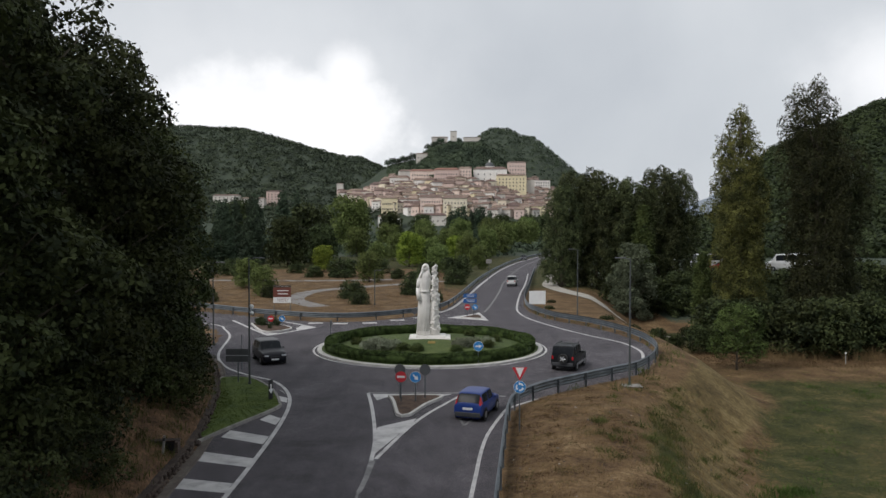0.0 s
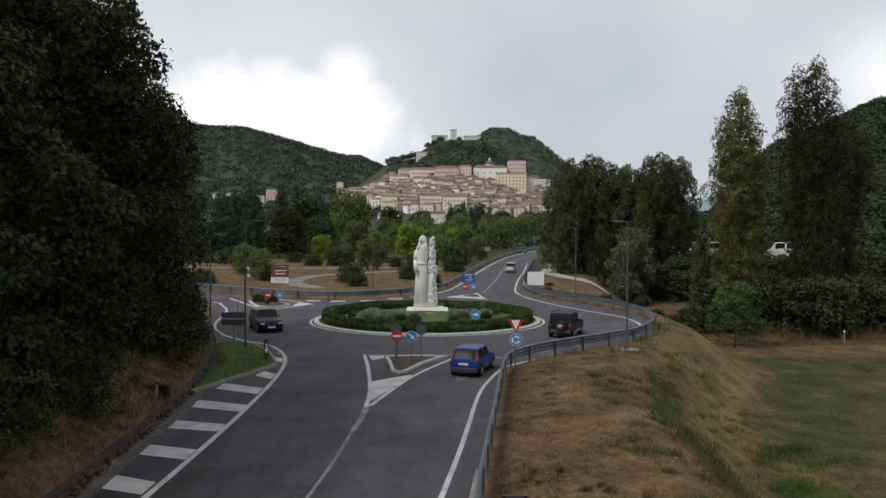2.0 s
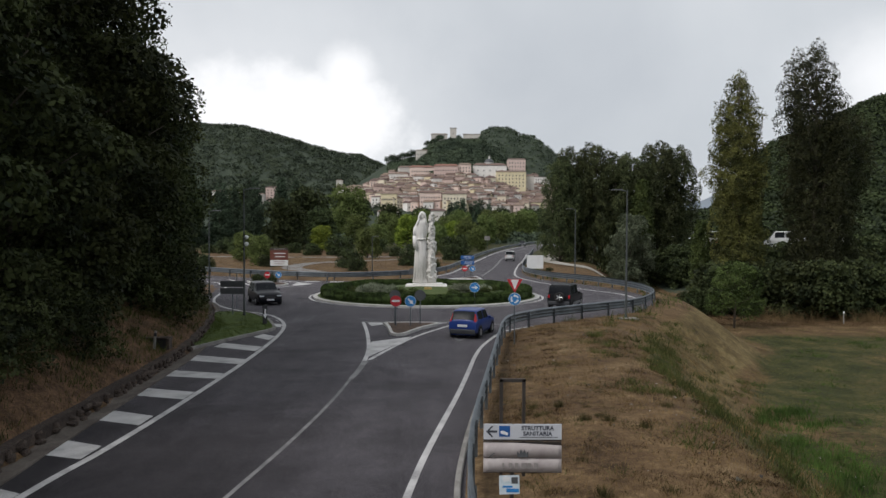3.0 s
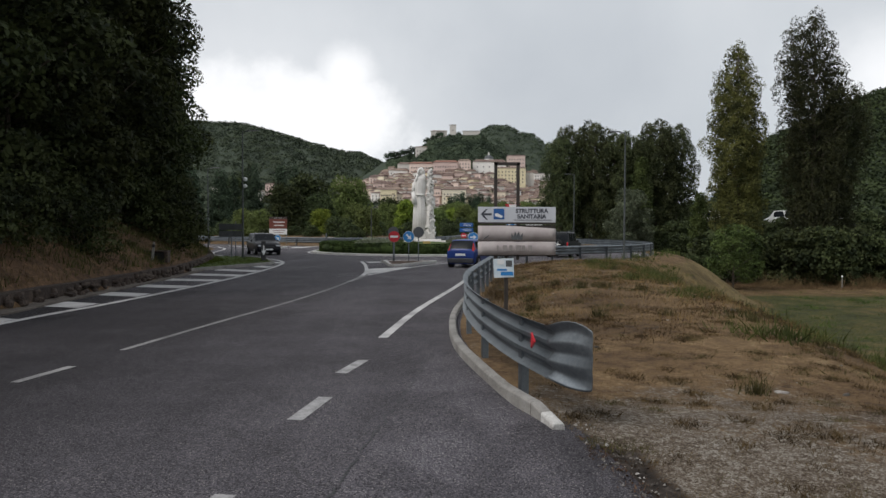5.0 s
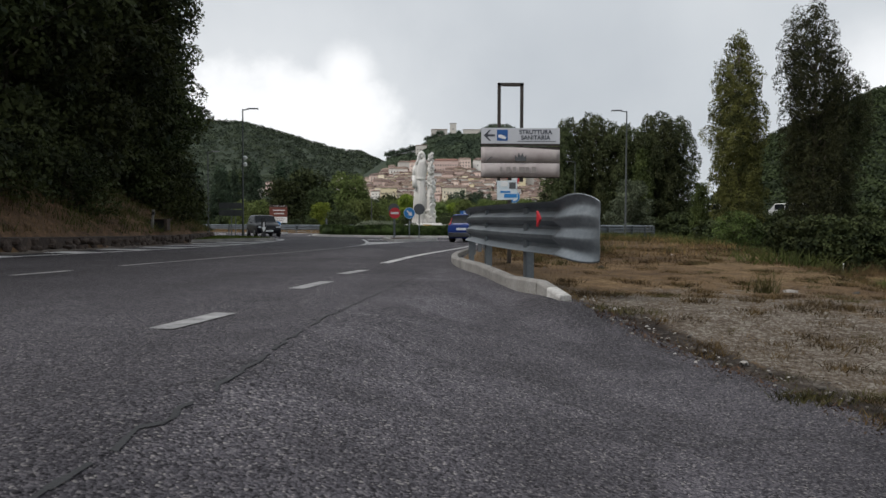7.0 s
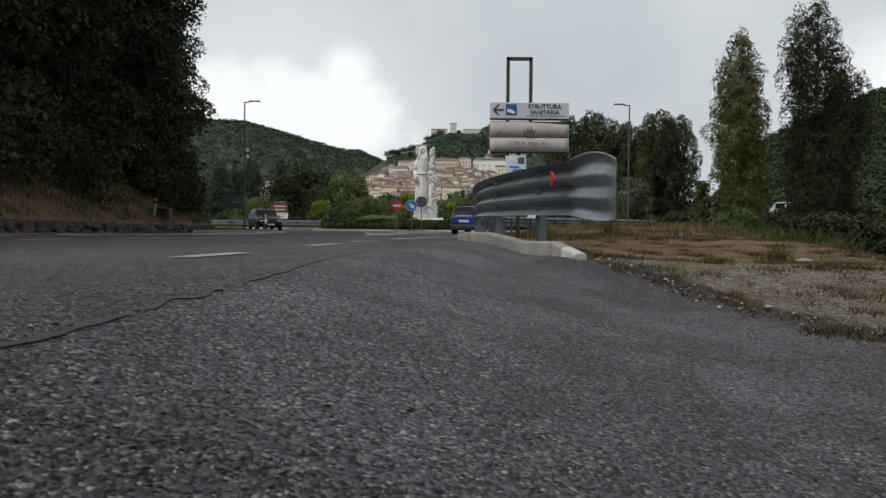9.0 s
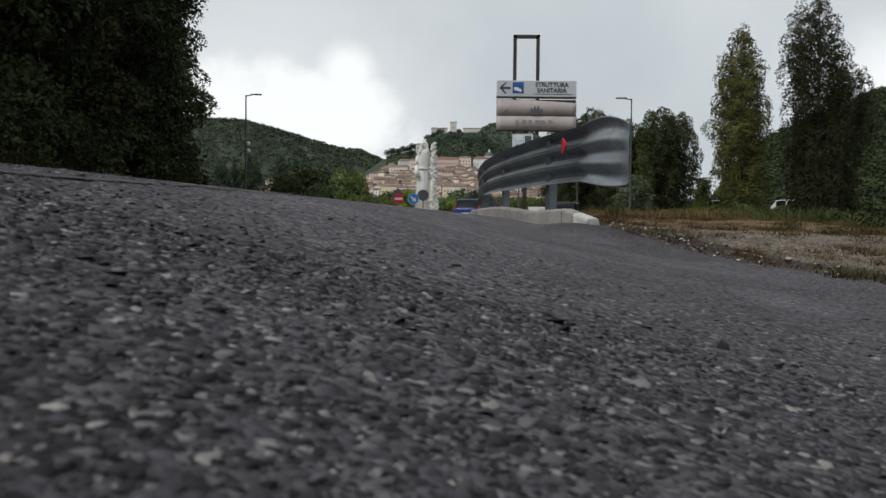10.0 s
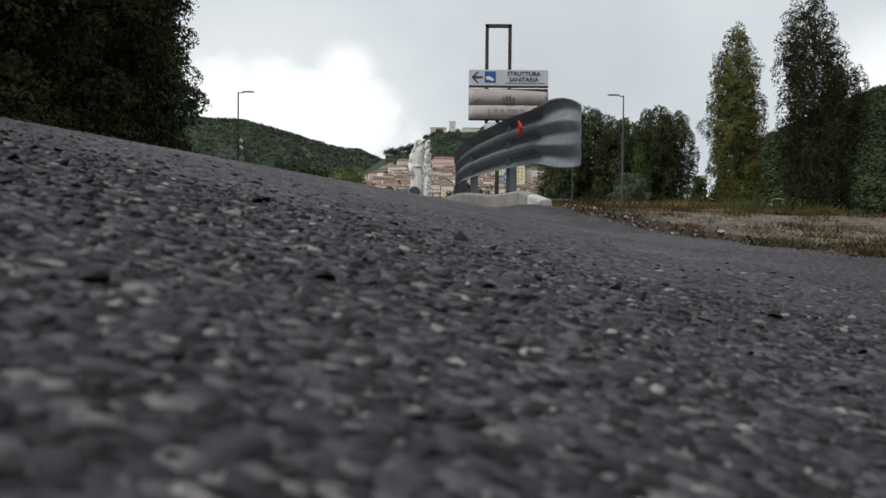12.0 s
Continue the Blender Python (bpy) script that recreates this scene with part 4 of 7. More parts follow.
        d = Vector((rng.normal() * 0.5, rng.normal() * 0.3 - 0.2, rng.normal() * 0.9)).normalized() * rng.uniform(0.14, 0.34)
        g.tube(c - d / 2, c + d / 2, r, r * 0.55, 7)
    g.tube((0.60, -0.05, 5.4), (0.62, -0.05, 5.75), 0.1, 0.07, 8)
    g.tube((0.44, -0.05, 5.6), (0.78, -0.05, 5.62), 0.07, 0.07, 8)
    st = g.ob("statue", M["marble"], None, "", True)
    st.matrix_basis = pose(-1.12, 59.8, 0.77)
    st.scale = (0.9, 0.95, 1.0)
    tagged(st, "tall white marble robed figure beside a carved column", "statue")
    pl = thing("plaque", (-0.85, 57.2, 0.58), "small ochre plaque on the lawn before the statue", "plaque")
    Geo().box((0, 0, 0.15), (0.55, 0.06, 0.34)).ob("face", material("ochre_plaque", [(0.32, 0.22, 0.07), (0.45, 0.33, 0.12)], 4, 30, 0.6), pl)
    Geo().box((0, 0.05, 0), (0.08, 0.05, 0.3)).ob("foot", M["concrete"], pl)


build_statue()


# ---- guardrails ----
WAVE = [(s, h * 1.02) for s, h in [(0.0, 0.51), (-0.03, 0.495), (-0.085, 0.45), (-0.085, 0.415), (-0.02, 0.36), (-0.02, 0.325), (-0.085, 0.275), (-0.085, 0.24), (-0.02, 0.185), (-0.02, 0.15), (-0.085, 0.095), (-0.085, 0.06), (-0.03, 0.015), (0.0, 0.0)]]


def guardrail(line, side, label, height, zf, post_every=2.0, twist=False, wave=None, fine=4):
    """A waved steel beam on posts along a line; side -1 puts the waves to the left of the way."""
    top = height
    rail = thing("guardrail", (line[0][0], line[0][1], 0), label, "guardrail")
    o = Vector((line[0][0], line[0][1], 0))
    wave = wave or WAVE
    span = wave[0][1]
    prof = [(side * -s, h + top - span) for s, h in wave] + [(side * -(s) + side * 0.006, h + top - span) for s, h in wave[::-1]]
    if side > 0:
        prof = prof[::-1]
    path = []
    for p in line:
        path.append((p[0] - o.x, p[1] - o.y, zf(p[0], p[1])))
    i0 = 0
    n = 14
    seg = []
    while i0 < len(path) - 1:
        seg.append(path[i0:i0 + n + 1])
        i0 += n
    for s in seg:
        if len(s) > 1:
            Geo().sweep(prof, s).ob("beam", M["zinc"], rail)
    post = Geo().box((0, 0, top / 2 - 0.2), (0.012, 0.10, top + 0.3)).box((0.04, 0.05, top / 2 - 0.2), (0.08, 0.008, top + 0.3)).box((0.04, -0.05, top / 2 - 0.2), (0.08, 0.008, top + 0.3))
    mesh = None
    acc = post_every - 0.35
    for a, b in zip(path[:-1], path[1:]):
        d = Vector(b) - Vector(a)
        d.z = 0
        acc += d.length
        if acc >= post_every:
            acc = 0.0
            if mesh is None:
                ob = post.ob("post", M["zinc"], rail)
                mesh = ob.data
            else:
                ob = new("post", mesh)
                ob.parent = rail
            r = Vector((d.y, -d.x, 0)).normalized()
            c = Vector(b) + r * side * 0.06
            ob.matrix_basis = pose(c.x, c.y, c.z, 0, 0, math.degrees(math.atan2(d.y, d.x)) + (90 if side < 0 else -90))
    return rail


def flat_z(x, y):
    """The level the near guardrail keeps, even where the road's edge dips."""
    return rz_at(x, y) if y > 12 else float(np.interp(y, [7.0, 12.0], [0.12, rz_at(0.8, 12.0)]))


def kerb_z(x, y):
    return rz_at(x, y) if y > 12 else max(0.02, rz_at(x, y)) + 0.03


RAIL_TOP = 0.90
rail_right = guardrail(RAIL_LINE, 1, "galvanised three-wave guardrail curving along the verge", RAIL_TOP, flat_z)
guardrail(BACK_LINE[40:], 1, "galvanised guardrail between the road and the park", 0.85, lambda x, y: 0.0, 3.0)


def rail_end():
    """The flared end plate of the near guardrail with its red reflector."""
    p = RAIL_LINE[0]
    d = RAIL_LINE[0] - RAIL_LINE[2]
    d = d / np.linalg.norm(d)
    nrm = np.array([d[1], -d[0]])
    z0 = flat_z(*p) + RAIL_TOP
    g = Geo()
    rows = []
    for t in (0.0, 0.12, 0.24, 0.36, 0.48, 0.6, 0.72, 0.84, 0.91, 0.96, 0.99, 1.0):
        c = p + d * 0.44 * t + np.array([0.30, 0.0]) * t ** 1.5
        flat = 1 - 0.92 * t ** 2.6
        low = 1 + 0.26 * float(S(0.0, 0.8, t)) - 0.06 * max(0.0, (t - 0.88) / 0.12) ** 2
        high = 1 + 0.27 * float(S(0.0, 0.6, t)) - 0.30 * max(0.0, (t - 0.62) / 0.38) ** 2.2
        front, back = [], []
        for s, h in WAVE:
            hh = (h - 0.26) * (high if h > 0.26 else low) + 0.26 - 0.52
            q = c + nrm * (s * flat)
            front.append((q[0], q[1], z0 + hh))
            q2 = c + nrm * (s * flat + 0.006)
            back.append((q2[0], q2[1], z0 + hh))
        rows.append(front + back[::-1])
    g.rings(rows)
    ob = g.ob("end_terminal", M["zinc"], rail_right, "scuffed flared steel end plate", True)
    ob.matrix_basis = pose(-RAIL_LINE[0][0], -RAIL_LINE[0][1], 0)
    c = RAIL_LINE[0] - d * 0.08 + np.array([-0.10, -0.01])
    zz = z0 - 0.17
    e = d * 0.045
    v = [(c[0] - e[0], c[1] - e[1], zz + 0.08), (c[0] - e[0], c[1] - e[1], zz - 0.08), (c[0] + e[0] * 1.2, c[1] + e[1] * 1.2, zz)]
    v += [(x + 0.02, y + 0.01, z) for x, y, z in v]
    r = link_mesh("reflector", v, [(0, 1, 2), (5, 4, 3), (0, 3, 4, 1), (1, 4, 5, 2), (2, 5, 3, 0)], M["sign_red"], rail_right, label="small red triangular reflector")
    r.matrix_basis = pose(-RAIL_LINE[0][0], -RAIL_LINE[0][1], 0)


rail_end()


def build_kerb():
    line = smooth_line([(1.42, 7.1), (1.27, 7.6), (1.04, 8.5), (0.80, 9.5), (0.59, 11.1), (0.51, 12.9), (0.55, 15.5), (0.78, 18.4), (1.22, 22.4)], 0.5)
    prof = [(-0.07, -0.25), (-0.065, 0.095), (-0.045, 0.115), (0.045, 0.115), (0.065, 0.095), (0.07, -0.25)]
    path = [Vector((x, y, kerb_z(x, y) - 0.015 - (0.07 if i == 0 else 0.0))) for i, (x, y) in enumerate(line)]
    bed = Geo().sweep([(s * 0.93, h - 0.012) for s, h in prof], [tuple(p) for p in path[1:]]).ob("verge_kerb", M["soil_dark"])
    tagged(bed, "weathered concrete kerb stones below the guardrail", "kerb", kind="structure")
    for i in range(len(path) - 1):
        a, b = path[i], path[i + 1]
        gap = (b - a) * (0.011 if i % 2 else 0.0)
        if i == 0:
            b = a.lerp(path[1], 0.55)
            Geo().sweep(prof, [tuple(a), tuple(b)]).ob("kerb_end", M["lime"], bed, "chipped kerb end smeared with white lime", bevel=0.012)
            a = b
        Geo().sweep(prof, [tuple(a + gap), tuple(path[i + 1])]).ob("kerb_stone", M["concrete"], bed, bevel=0.008)


build_kerb()


# ---- lamp posts ----
def lamp_post(x, y, z, h, arm, label, rz):
    t = thing("street_lamp", (x, y, z), label, "street lamp", "street lamps", rz)
    Geo().tube((0, 0, -0.3), (0, 0, h), 0.068, 0.038, 12).ob("pole", M["lamp_steel"], t)
    Geo().tube((0, 0, -0.2), (0, 0, 0.25), 0.09, 0.09, 12).ob("collar", M["lamp_steel"], t)
    g = Geo().tube((0, 0, h - 0.06), (arm * 0.45, 0, h), 0.03, 0.03, 8)
    g.ob("arm", M["lamp_steel"], t)
    g = Geo().rings([[(arm * 0.35 + math.copysign(s, arm), w * sgn, h + zz) for s, w, sgn, zz in ((0, 0.06, -1, 0), (0.65, 0.13, -1, 0), (0.65, 0.13, 1, 0), (0, 0.06, 1, 0))], [(arm * 0.35 + math.copysign(s, arm), w * sgn, h + zz) for s, w, sgn, zz in ((0, 0.05, -1, 0.07), (0.62, 0.1, -1, 0.06), (0.62, 0.1, 1, 0.06), (0, 0.05, 1, 0.07))]])
    g.ob("lamp_head", M["sign_back"], t, bevel=0.01)
    return t


ll = lamp_post(-11.5, 45.4, 0.0, 7.6, 0.8, "tall dark steel street lamp on the grass wedge", 0)
for zz in (4.35, 4.75):
    Geo().lathe([(0.03, -0.12), (0.11, -0.06), (0.13, 0.05), (0.04, 0.12)], (0.16, -0.05, zz), 14).tube((0, 0, zz), (0.16, -0.05, zz), 0.02).ob("side_lamp", M["sign_white"], ll, "small white side lamp")
lamp_post(11.1, 45.4, 0.0, 7.6, -0.8, "tall dark steel street lamp behind the guardrail", 0)
lamp_post(13.35, 76, 0.0, 7.2, -0.8, "tall dark steel street lamp beside the far rail", 0)
lamp_post(-18.4, 61.3, 0.0, 6.6, 0.8, "dark steel street lamp by the side entrance", 0)
lamp_post(-8.2, 92, 0.0, 4.2, 0.4, "slim park lamp on the dry grass", 0)
tagged(Geo().box((11.2, 45.2, 0.0), (1.1, 0.8, 0.16)).ob("lamp_footing", M["concrete"], bevel=0.02), "square concrete lamp footing in the verge", "footing", kind="structure")


# ---- trees ----
def crown_points(rng, lobes, count, leaf, per=11, sky=0.3, shell=0.72):
    """Sprays of leaves over the skin of each lobe, with the way each spray faces."""
    L = np.array(lobes)
    area = (L[:, 3] * L[:, 4] * L[:, 5]) ** (2 / 3)
    k = max(1, count // per)
    pick = rng.choice(len(L), k, p=area / area.sum())
    L = L[pick]
    d = unit(rng.normal(size=(k, 3)) + np.array([0, 0, sky]))
    r = rng.uniform(shell, 1.0, k)
    c = L[:, :3] + d * L[:, 3:6] * r[:, None]
    f = unit(d / (L[:, 3:6] / L[:, 3:6].max(1)[:, None]) + np.array([0, 0, 0.35]))
    i = rng.integers(0, k, count)
    e = np.clip(rng.normal(size=(count, 3)), -1.7, 1.7) * leaf * 1.2
    e -= f[i] * (e * f[i]).sum(1)[:, None] * 0.8
    return c[i] + e, f[i]


POPLAR = ([0, 0.12, 0.3, 0.5, 0.64, 0.75, 0.86, 0.94, 1.0], [0.55, 0.82, 0.95, 1.0, 0.98, 0.88, 0.68, 0.46, 0.2])
COLUMN = ([0, 0.1, 0.3, 0.55, 0.78, 0.88, 0.95, 1.0], [0.7, 0.9, 1.0, 1.0, 1.0, 0.9, 0.74, 0.45])


def make_tree(name, seed, height, width, leaf, count, mat, label, trunk=0.22, clear=0.2, shape="round", group="", lobe=(0.09, 0.19), category="tree", kite=False, loose=0.5, n=44, outline=POPLAR):
    """A tapered trunk, limbs, and a crown of leaf sprays in lobes. Its foot is at the origin."""
    rng = np.random.default_rng(seed)
    t = thing(name, (0, 0, 0), label, category, group)
    g = Geo()
    lobes = []
    if shape == "poplar":
        g.tube((0, 0, -0.5), (0, 0, height * 0.9), trunk, trunk * 0.12, 9)
        sway = rng.normal(size=2) * width * 0.05
        for i in range(150):
            f = (i + 0.5) / 150
            z = height * (clear + (0.95 - clear) * f)
            w = width * 0.5 * float(np.interp(f, *outline)) * rng.uniform(0.82, 1.14)
            a = i * 2.4 + rng.uniform(-0.7, 0.7)
            rr = w * rng.uniform(0.5, 0.8)
            s = max(0.48, w * rng.uniform(0.28, 0.42))
            x, y = sway[0] * f * f * 3 + rr * math.cos(a), sway[1] * f * f * 3 + rr * math.sin(a)
            lobes.append((x, y, z, s, s, s * rng.uniform(1.0, 1.9)))
            if i % 2 == 0:
                g.tube((0, 0, max(0, z - height * 0.12)), (x, y, z), trunk * 0.22, trunk * 0.05, 5)
        for i in range(14):
            z = height * (clear + (0.84 - clear) * i / 14)
            w = width * 0.36 * float(np.interp(i / 14, *outline))
            lobes.append((0, 0, z, w, w, height * 0.08))
    elif shape == "cone":
        g.tube((0, 0, -0.5), (0, 0, height * 0.95), trunk, trunk * 0.1, 8)
        for i in range(40):
            f = i / 40
            z = height * (clear + (1 - clear) * f)
            w = width * 0.5 * (1 - f) * rng.uniform(0.75, 1.1) + 0.12
            for a in rng.uniform(0, 6.28, 3):
                lobes.append((w * 0.6 * math.cos(a), w * 0.6 * math.sin(a), z, w * 0.45, w * 0.45, height * 0.03))
    else:
        tall = 1.9 if shape == "upright" else 0.72
        lean = rng.normal(size=2) * 0.02 * height
        g.tube((0, 0, -0.5), (lean[0], lean[1], height * 0.62), trunk, trunk * 0.45, 9)
        for i in range(n):
            f = (i + 0.5) / n
            z = height * (clear + (0.96 - clear) * f)
            w = width * 0.5 * math.sqrt(max(0.05, 1 - (abs(f - 0.4) / 0.64) ** 2.2))
            a = i * 2.4 + rng.uniform(-0.6, 0.6)
            rr = w * rng.uniform(0.62, 0.95)
            s = width * rng.uniform(*lobe)
            c = (lean[0] + rr * math.cos(a), lean[1] + rr * math.sin(a), z)
            lobes.append((*c, s * 1.2, s * 1.2, s * tall))
            if i % 2 == 0:
                zz = max(height * clear * 0.6, z - height * 0.2)
                g.tube((lean[0] * 0.5, lean[1] * 0.5, zz), c, trunk * 0.3, trunk * 0.06, 5)
        for zf, wf in ((0.3, 0.24), (0.5, 0.27), (0.7, 0.2)):
            lobes.append((lean[0], lean[1], height * (clear + (1 - clear) * zf), width * wf, width * wf, height * 0.16))
    g.ob("trunk", M["bark"], t, smooth=True)
    pts, face = crown_points(rng, lobes, count, leaf)
    v, q = leaf_cloud(rng, pts, leaf, 0.62, 0.3 if shape == "poplar" else -0.25, face, loose, kite)
    ob = new("crown", array_mesh("crown", v, q, [mat]))
    ob.parent = t
    return t


def plant(src, spots, sink=0.1):
    for i, (x, y, z, s, r) in enumerate(spots):
        m = pose(x, y, (gz(x, y) if z is None else z) - sink, 0, 0, r)
        if i == 0:
            src.matrix_basis = m
            src.scale = (s, s, s)
        else:
            c = copy_thing(src, m)
            c.scale = (s, s, s)


def wall_x(y):
    return float(np.interp(y, WALL_LINE[:, 1], WALL_LINE[:, 0]))


# big wood on the bank
G1 = "trees of the wood on the bank"
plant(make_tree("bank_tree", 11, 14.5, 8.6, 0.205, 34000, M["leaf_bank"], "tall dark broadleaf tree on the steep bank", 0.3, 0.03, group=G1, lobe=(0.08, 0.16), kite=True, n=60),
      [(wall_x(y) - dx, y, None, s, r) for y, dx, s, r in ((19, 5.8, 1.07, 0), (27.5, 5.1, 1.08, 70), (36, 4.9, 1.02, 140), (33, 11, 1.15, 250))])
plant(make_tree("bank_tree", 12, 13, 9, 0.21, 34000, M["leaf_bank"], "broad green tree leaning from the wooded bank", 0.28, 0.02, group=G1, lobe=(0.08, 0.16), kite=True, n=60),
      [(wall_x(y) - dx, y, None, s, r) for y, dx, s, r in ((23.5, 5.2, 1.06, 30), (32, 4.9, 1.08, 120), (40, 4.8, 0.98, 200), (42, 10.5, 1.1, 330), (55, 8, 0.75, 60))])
plant(make_tree("bank_tree", 15, 13.5, 8.8, 0.205, 34000, M["leaf_edge"], "brighter-coloured tree at the lit open end of the wooded bank", 0.28, 0.02, group=G1, lobe=(0.08, 0.15), kite=True, n=60),
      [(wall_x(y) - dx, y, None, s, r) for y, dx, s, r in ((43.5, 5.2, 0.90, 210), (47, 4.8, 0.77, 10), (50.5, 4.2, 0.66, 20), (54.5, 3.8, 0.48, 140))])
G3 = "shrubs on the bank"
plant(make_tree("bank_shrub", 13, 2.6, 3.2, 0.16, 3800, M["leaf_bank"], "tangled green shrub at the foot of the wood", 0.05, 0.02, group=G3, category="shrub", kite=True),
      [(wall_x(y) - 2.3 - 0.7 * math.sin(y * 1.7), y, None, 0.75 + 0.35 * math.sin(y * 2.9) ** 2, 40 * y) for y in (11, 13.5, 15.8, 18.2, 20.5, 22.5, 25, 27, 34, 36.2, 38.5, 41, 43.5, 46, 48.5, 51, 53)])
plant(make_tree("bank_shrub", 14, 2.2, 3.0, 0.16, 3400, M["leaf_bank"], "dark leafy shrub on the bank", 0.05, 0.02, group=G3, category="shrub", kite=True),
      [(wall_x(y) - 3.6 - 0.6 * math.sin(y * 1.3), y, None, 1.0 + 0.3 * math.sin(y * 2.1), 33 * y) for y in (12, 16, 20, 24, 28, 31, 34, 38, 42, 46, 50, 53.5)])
# two poplars and the field tree
plant(make_tree("poplar", 21, 27.9, 7.0, 0.19, 92000, M["leaf_poplar"], "tall slender poplar with yellowing leaves", 0.35, 0.05, "poplar", "poplars"), [(34.0, 88, -3.4, 1.0, 0)])
plant(make_tree("poplar", 22, 30.2, 7.4, 0.20, 88000, M["leaf_poplar_dark"], "tall dark poplar at the field edge", 0.4, 0.02, "poplar", "poplars", outline=COLUMN), [(42.3, 87, -3.4, 1.0, 0), (46.2, 90, -3.4, 0.77, 120)])
plant(make_tree("field_tree", 23, 6.2, 4.4, 0.17, 9000, M["leaf_field"], "small round-crowned green tree in the dry field", 0.12, 0.2, kite=True), [(27.3, 71, None, 1.0, 0)])
# trees beyond the far rail
G2 = "trees beyond the far road"
plant(make_tree("far_tree", 31, 21, 8.5, 0.3, 33000, M["leaf_gum"], "tall dark leafy tree beyond the roadside path", 0.3, 0.03, "upright", G2, lobe=(0.07, 0.13), n=56),
      [(18.6, 120, None, 0.76, 0), (21.2, 124, None, 0.86, 80), (24.4, 122, None, 0.90, 160), (27.4, 121, None, 0.87, 210), (30.4, 123, None, 0.87, 100), (32.2, 121, None, 0.80, 300), (34.4, 122, None, 0.90, 40), (38.0, 124, None, 0.82, 20), (50, 124, None, 0.4, 220)])
plant(make_tree("far_tree", 32, 12, 6.4, 0.32, 16000, M["leaf_olive"], "grey-green young tree near the gravel path", 0.2, 0.03, group=G2), [(25.6, 104, None, 0.86, 0)])
plant(make_tree("young_poplar", 37, 12, 2.6, 0.288, 10000, M["leaf_mid"], "slim young poplar by the field path", 0.14, 0.03, "poplar", G2), [(32.3, 96, None, 0.85, 0), (30.6, 118, None, 1.2, 70)])
plant(make_tree("park_tree", 33, 9, 7, 0.46, 6600, M["leaf_park"], "leafy park tree behind the back rail", 0.2, 0.1, group="park trees"),
      [(-37, 300, 0, 2.3, 0), (-14.5, 172, 0, 0.65, 50), (-30.2, 118, 0, 0.5, 100), (-24.4, 104, 0, 0.46, 150), (-12.5, 130, 0, 0.58, 200), (-1, 158, 0, 0.62, 250),
       (6, 190, 0, 0.78, 60), (13, 230, 0, 0.95, 15), (-12, 210, 0, 0.85, 33), (-3, 185, 0, 0.75, 190), (24, 290, 0, 1.2, 44), (7, 215, 0, 0.88, 80), (18, 250, 0, 1.0, 130), (30, 305, 0, 1.25, 200), (36, 325, 0, 1.3, 10), (2, 240, 0, 0.98, 170),
       (-27, 240, 0, 1.0, 310), (-6, 255, 0, 1.0, 100), (16, 272, 0, 1.1, 0), (8, 170, 0, 0.6, 270), (-20, 280, 0, 1.15, 20), (-8, 330, 0, 1.35, 90), (8, 345, 0, 1.4, 60), (22, 360, 0, 1.45, 10), (40, 370, 0, 1.5, 300)])
plant(make_tree("valley_tree", 48, 9, 6.5, 0.5, 6000, M["leaf_dark"], "dark leafy tree beyond the park", 0.2, 0.08, group="valley trees"),
      [(-46, 400, 0, 2.1, 15), (-28, 420, 0, 1.95, 95), (-12, 430, 0, 1.8, 160), (6, 440, 0, 1.8, 230), (20, 425, 0, 1.7, 40), (34, 440, 0, 1.8, 310), (48, 430, 0, 1.75, 120), (60, 450, 0, 1.8, 75), (-56, 158, 0, 1.15, 10), (-34, 200, 0, 1.7, 75), (-75, 190, 0, 1.7, 200), (-66, 250, 0, 2.0, 170), (-36, 178, 0, 1.3, 20), (-30, 190, 0, 1.1, 140)])
plant(make_tree("lime_tree", 34, 8, 6, 0.368, 10000, M["leaf_lime"], "bright yellow-green tree in the park", 0.18, 0.15, group="park trees"), [(-24.7, 159, 0, 0.68, 0), (-8.0, 180, 0, 1.0, 90), (-5.0, 190, 0, 0.8, 30), (3.5, 205, 0, 0.85, 0)])
plant(make_tree("park_bush", 38, 2.6, 4.2, 0.28, 3600, M["leaf_dark"], "dense rounded bush on the dry park grass", 0.1, 0.03, group="park bushes", category="bush"),
      [(-12.2, 101, 0, 0.85, 0), (-10.2, 93, 0, 0.55, 80), (-30, 96, 0, 0.7, 10), (-4.4, 106, 0, 0.8, 30), (-3.0, 114, 0, 1.1, 200), (-23, 102, 0, 0.6, 60), (-42, 112, 0, 0.9, 150), (-1.5, 96, 0, 0.6, 0), (2, 125, 0, 0.9, 44)] + [(-62 + 5.4 * i, 146 + 9 * math.sin(i * 2.3), 0, 1.0 + 0.35 * math.sin(i * 1.7), 50 * i) for i in range(13)])
plant(make_tree("conifer", 35, 16, 6, 0.44, 9600, M["leaf_conifer"], "dark conifer among the valley trees", 0.25, 0.05, "cone", "conifers"),
      [(8.5, 200, 0, 0.62, 0), (-62, 230, 0, 1.2, 40), (-55, 190, 0, 1.05, 80), (-45, 215, 0, 1.25, 120), (-70, 215, 0, 1.2, 160), (-80, 240, 0, 1.4, 10), (-58, 205, 0, 1.1, 60), (-43, 225, 0, 1.3, 200), (-50, 200, 0, 1.15, 20), (-54, 222, 0, 1.3, 95), (-47.5, 192, 0, 1.0, 240), (-66, 205, 0, 1.15, 15), (-60.5, 186, 0, 0.95, 130), (-48.5, 232, 0, 1.35, 310)])
plant(make_tree("cypress", 36, 14, 2.6, 0.56, 2600, M["leaf_conifer"], "slim dark cypress below the old town", 0.2, 0.03, "poplar", "cypresses"),
      [(5 + 3.2 * i, 400 + 14 * (i % 3), gz(5 + 3.2 * i, 400), 1.25 + 0.12 * (i % 3), 40 * i) for i in range(7)])
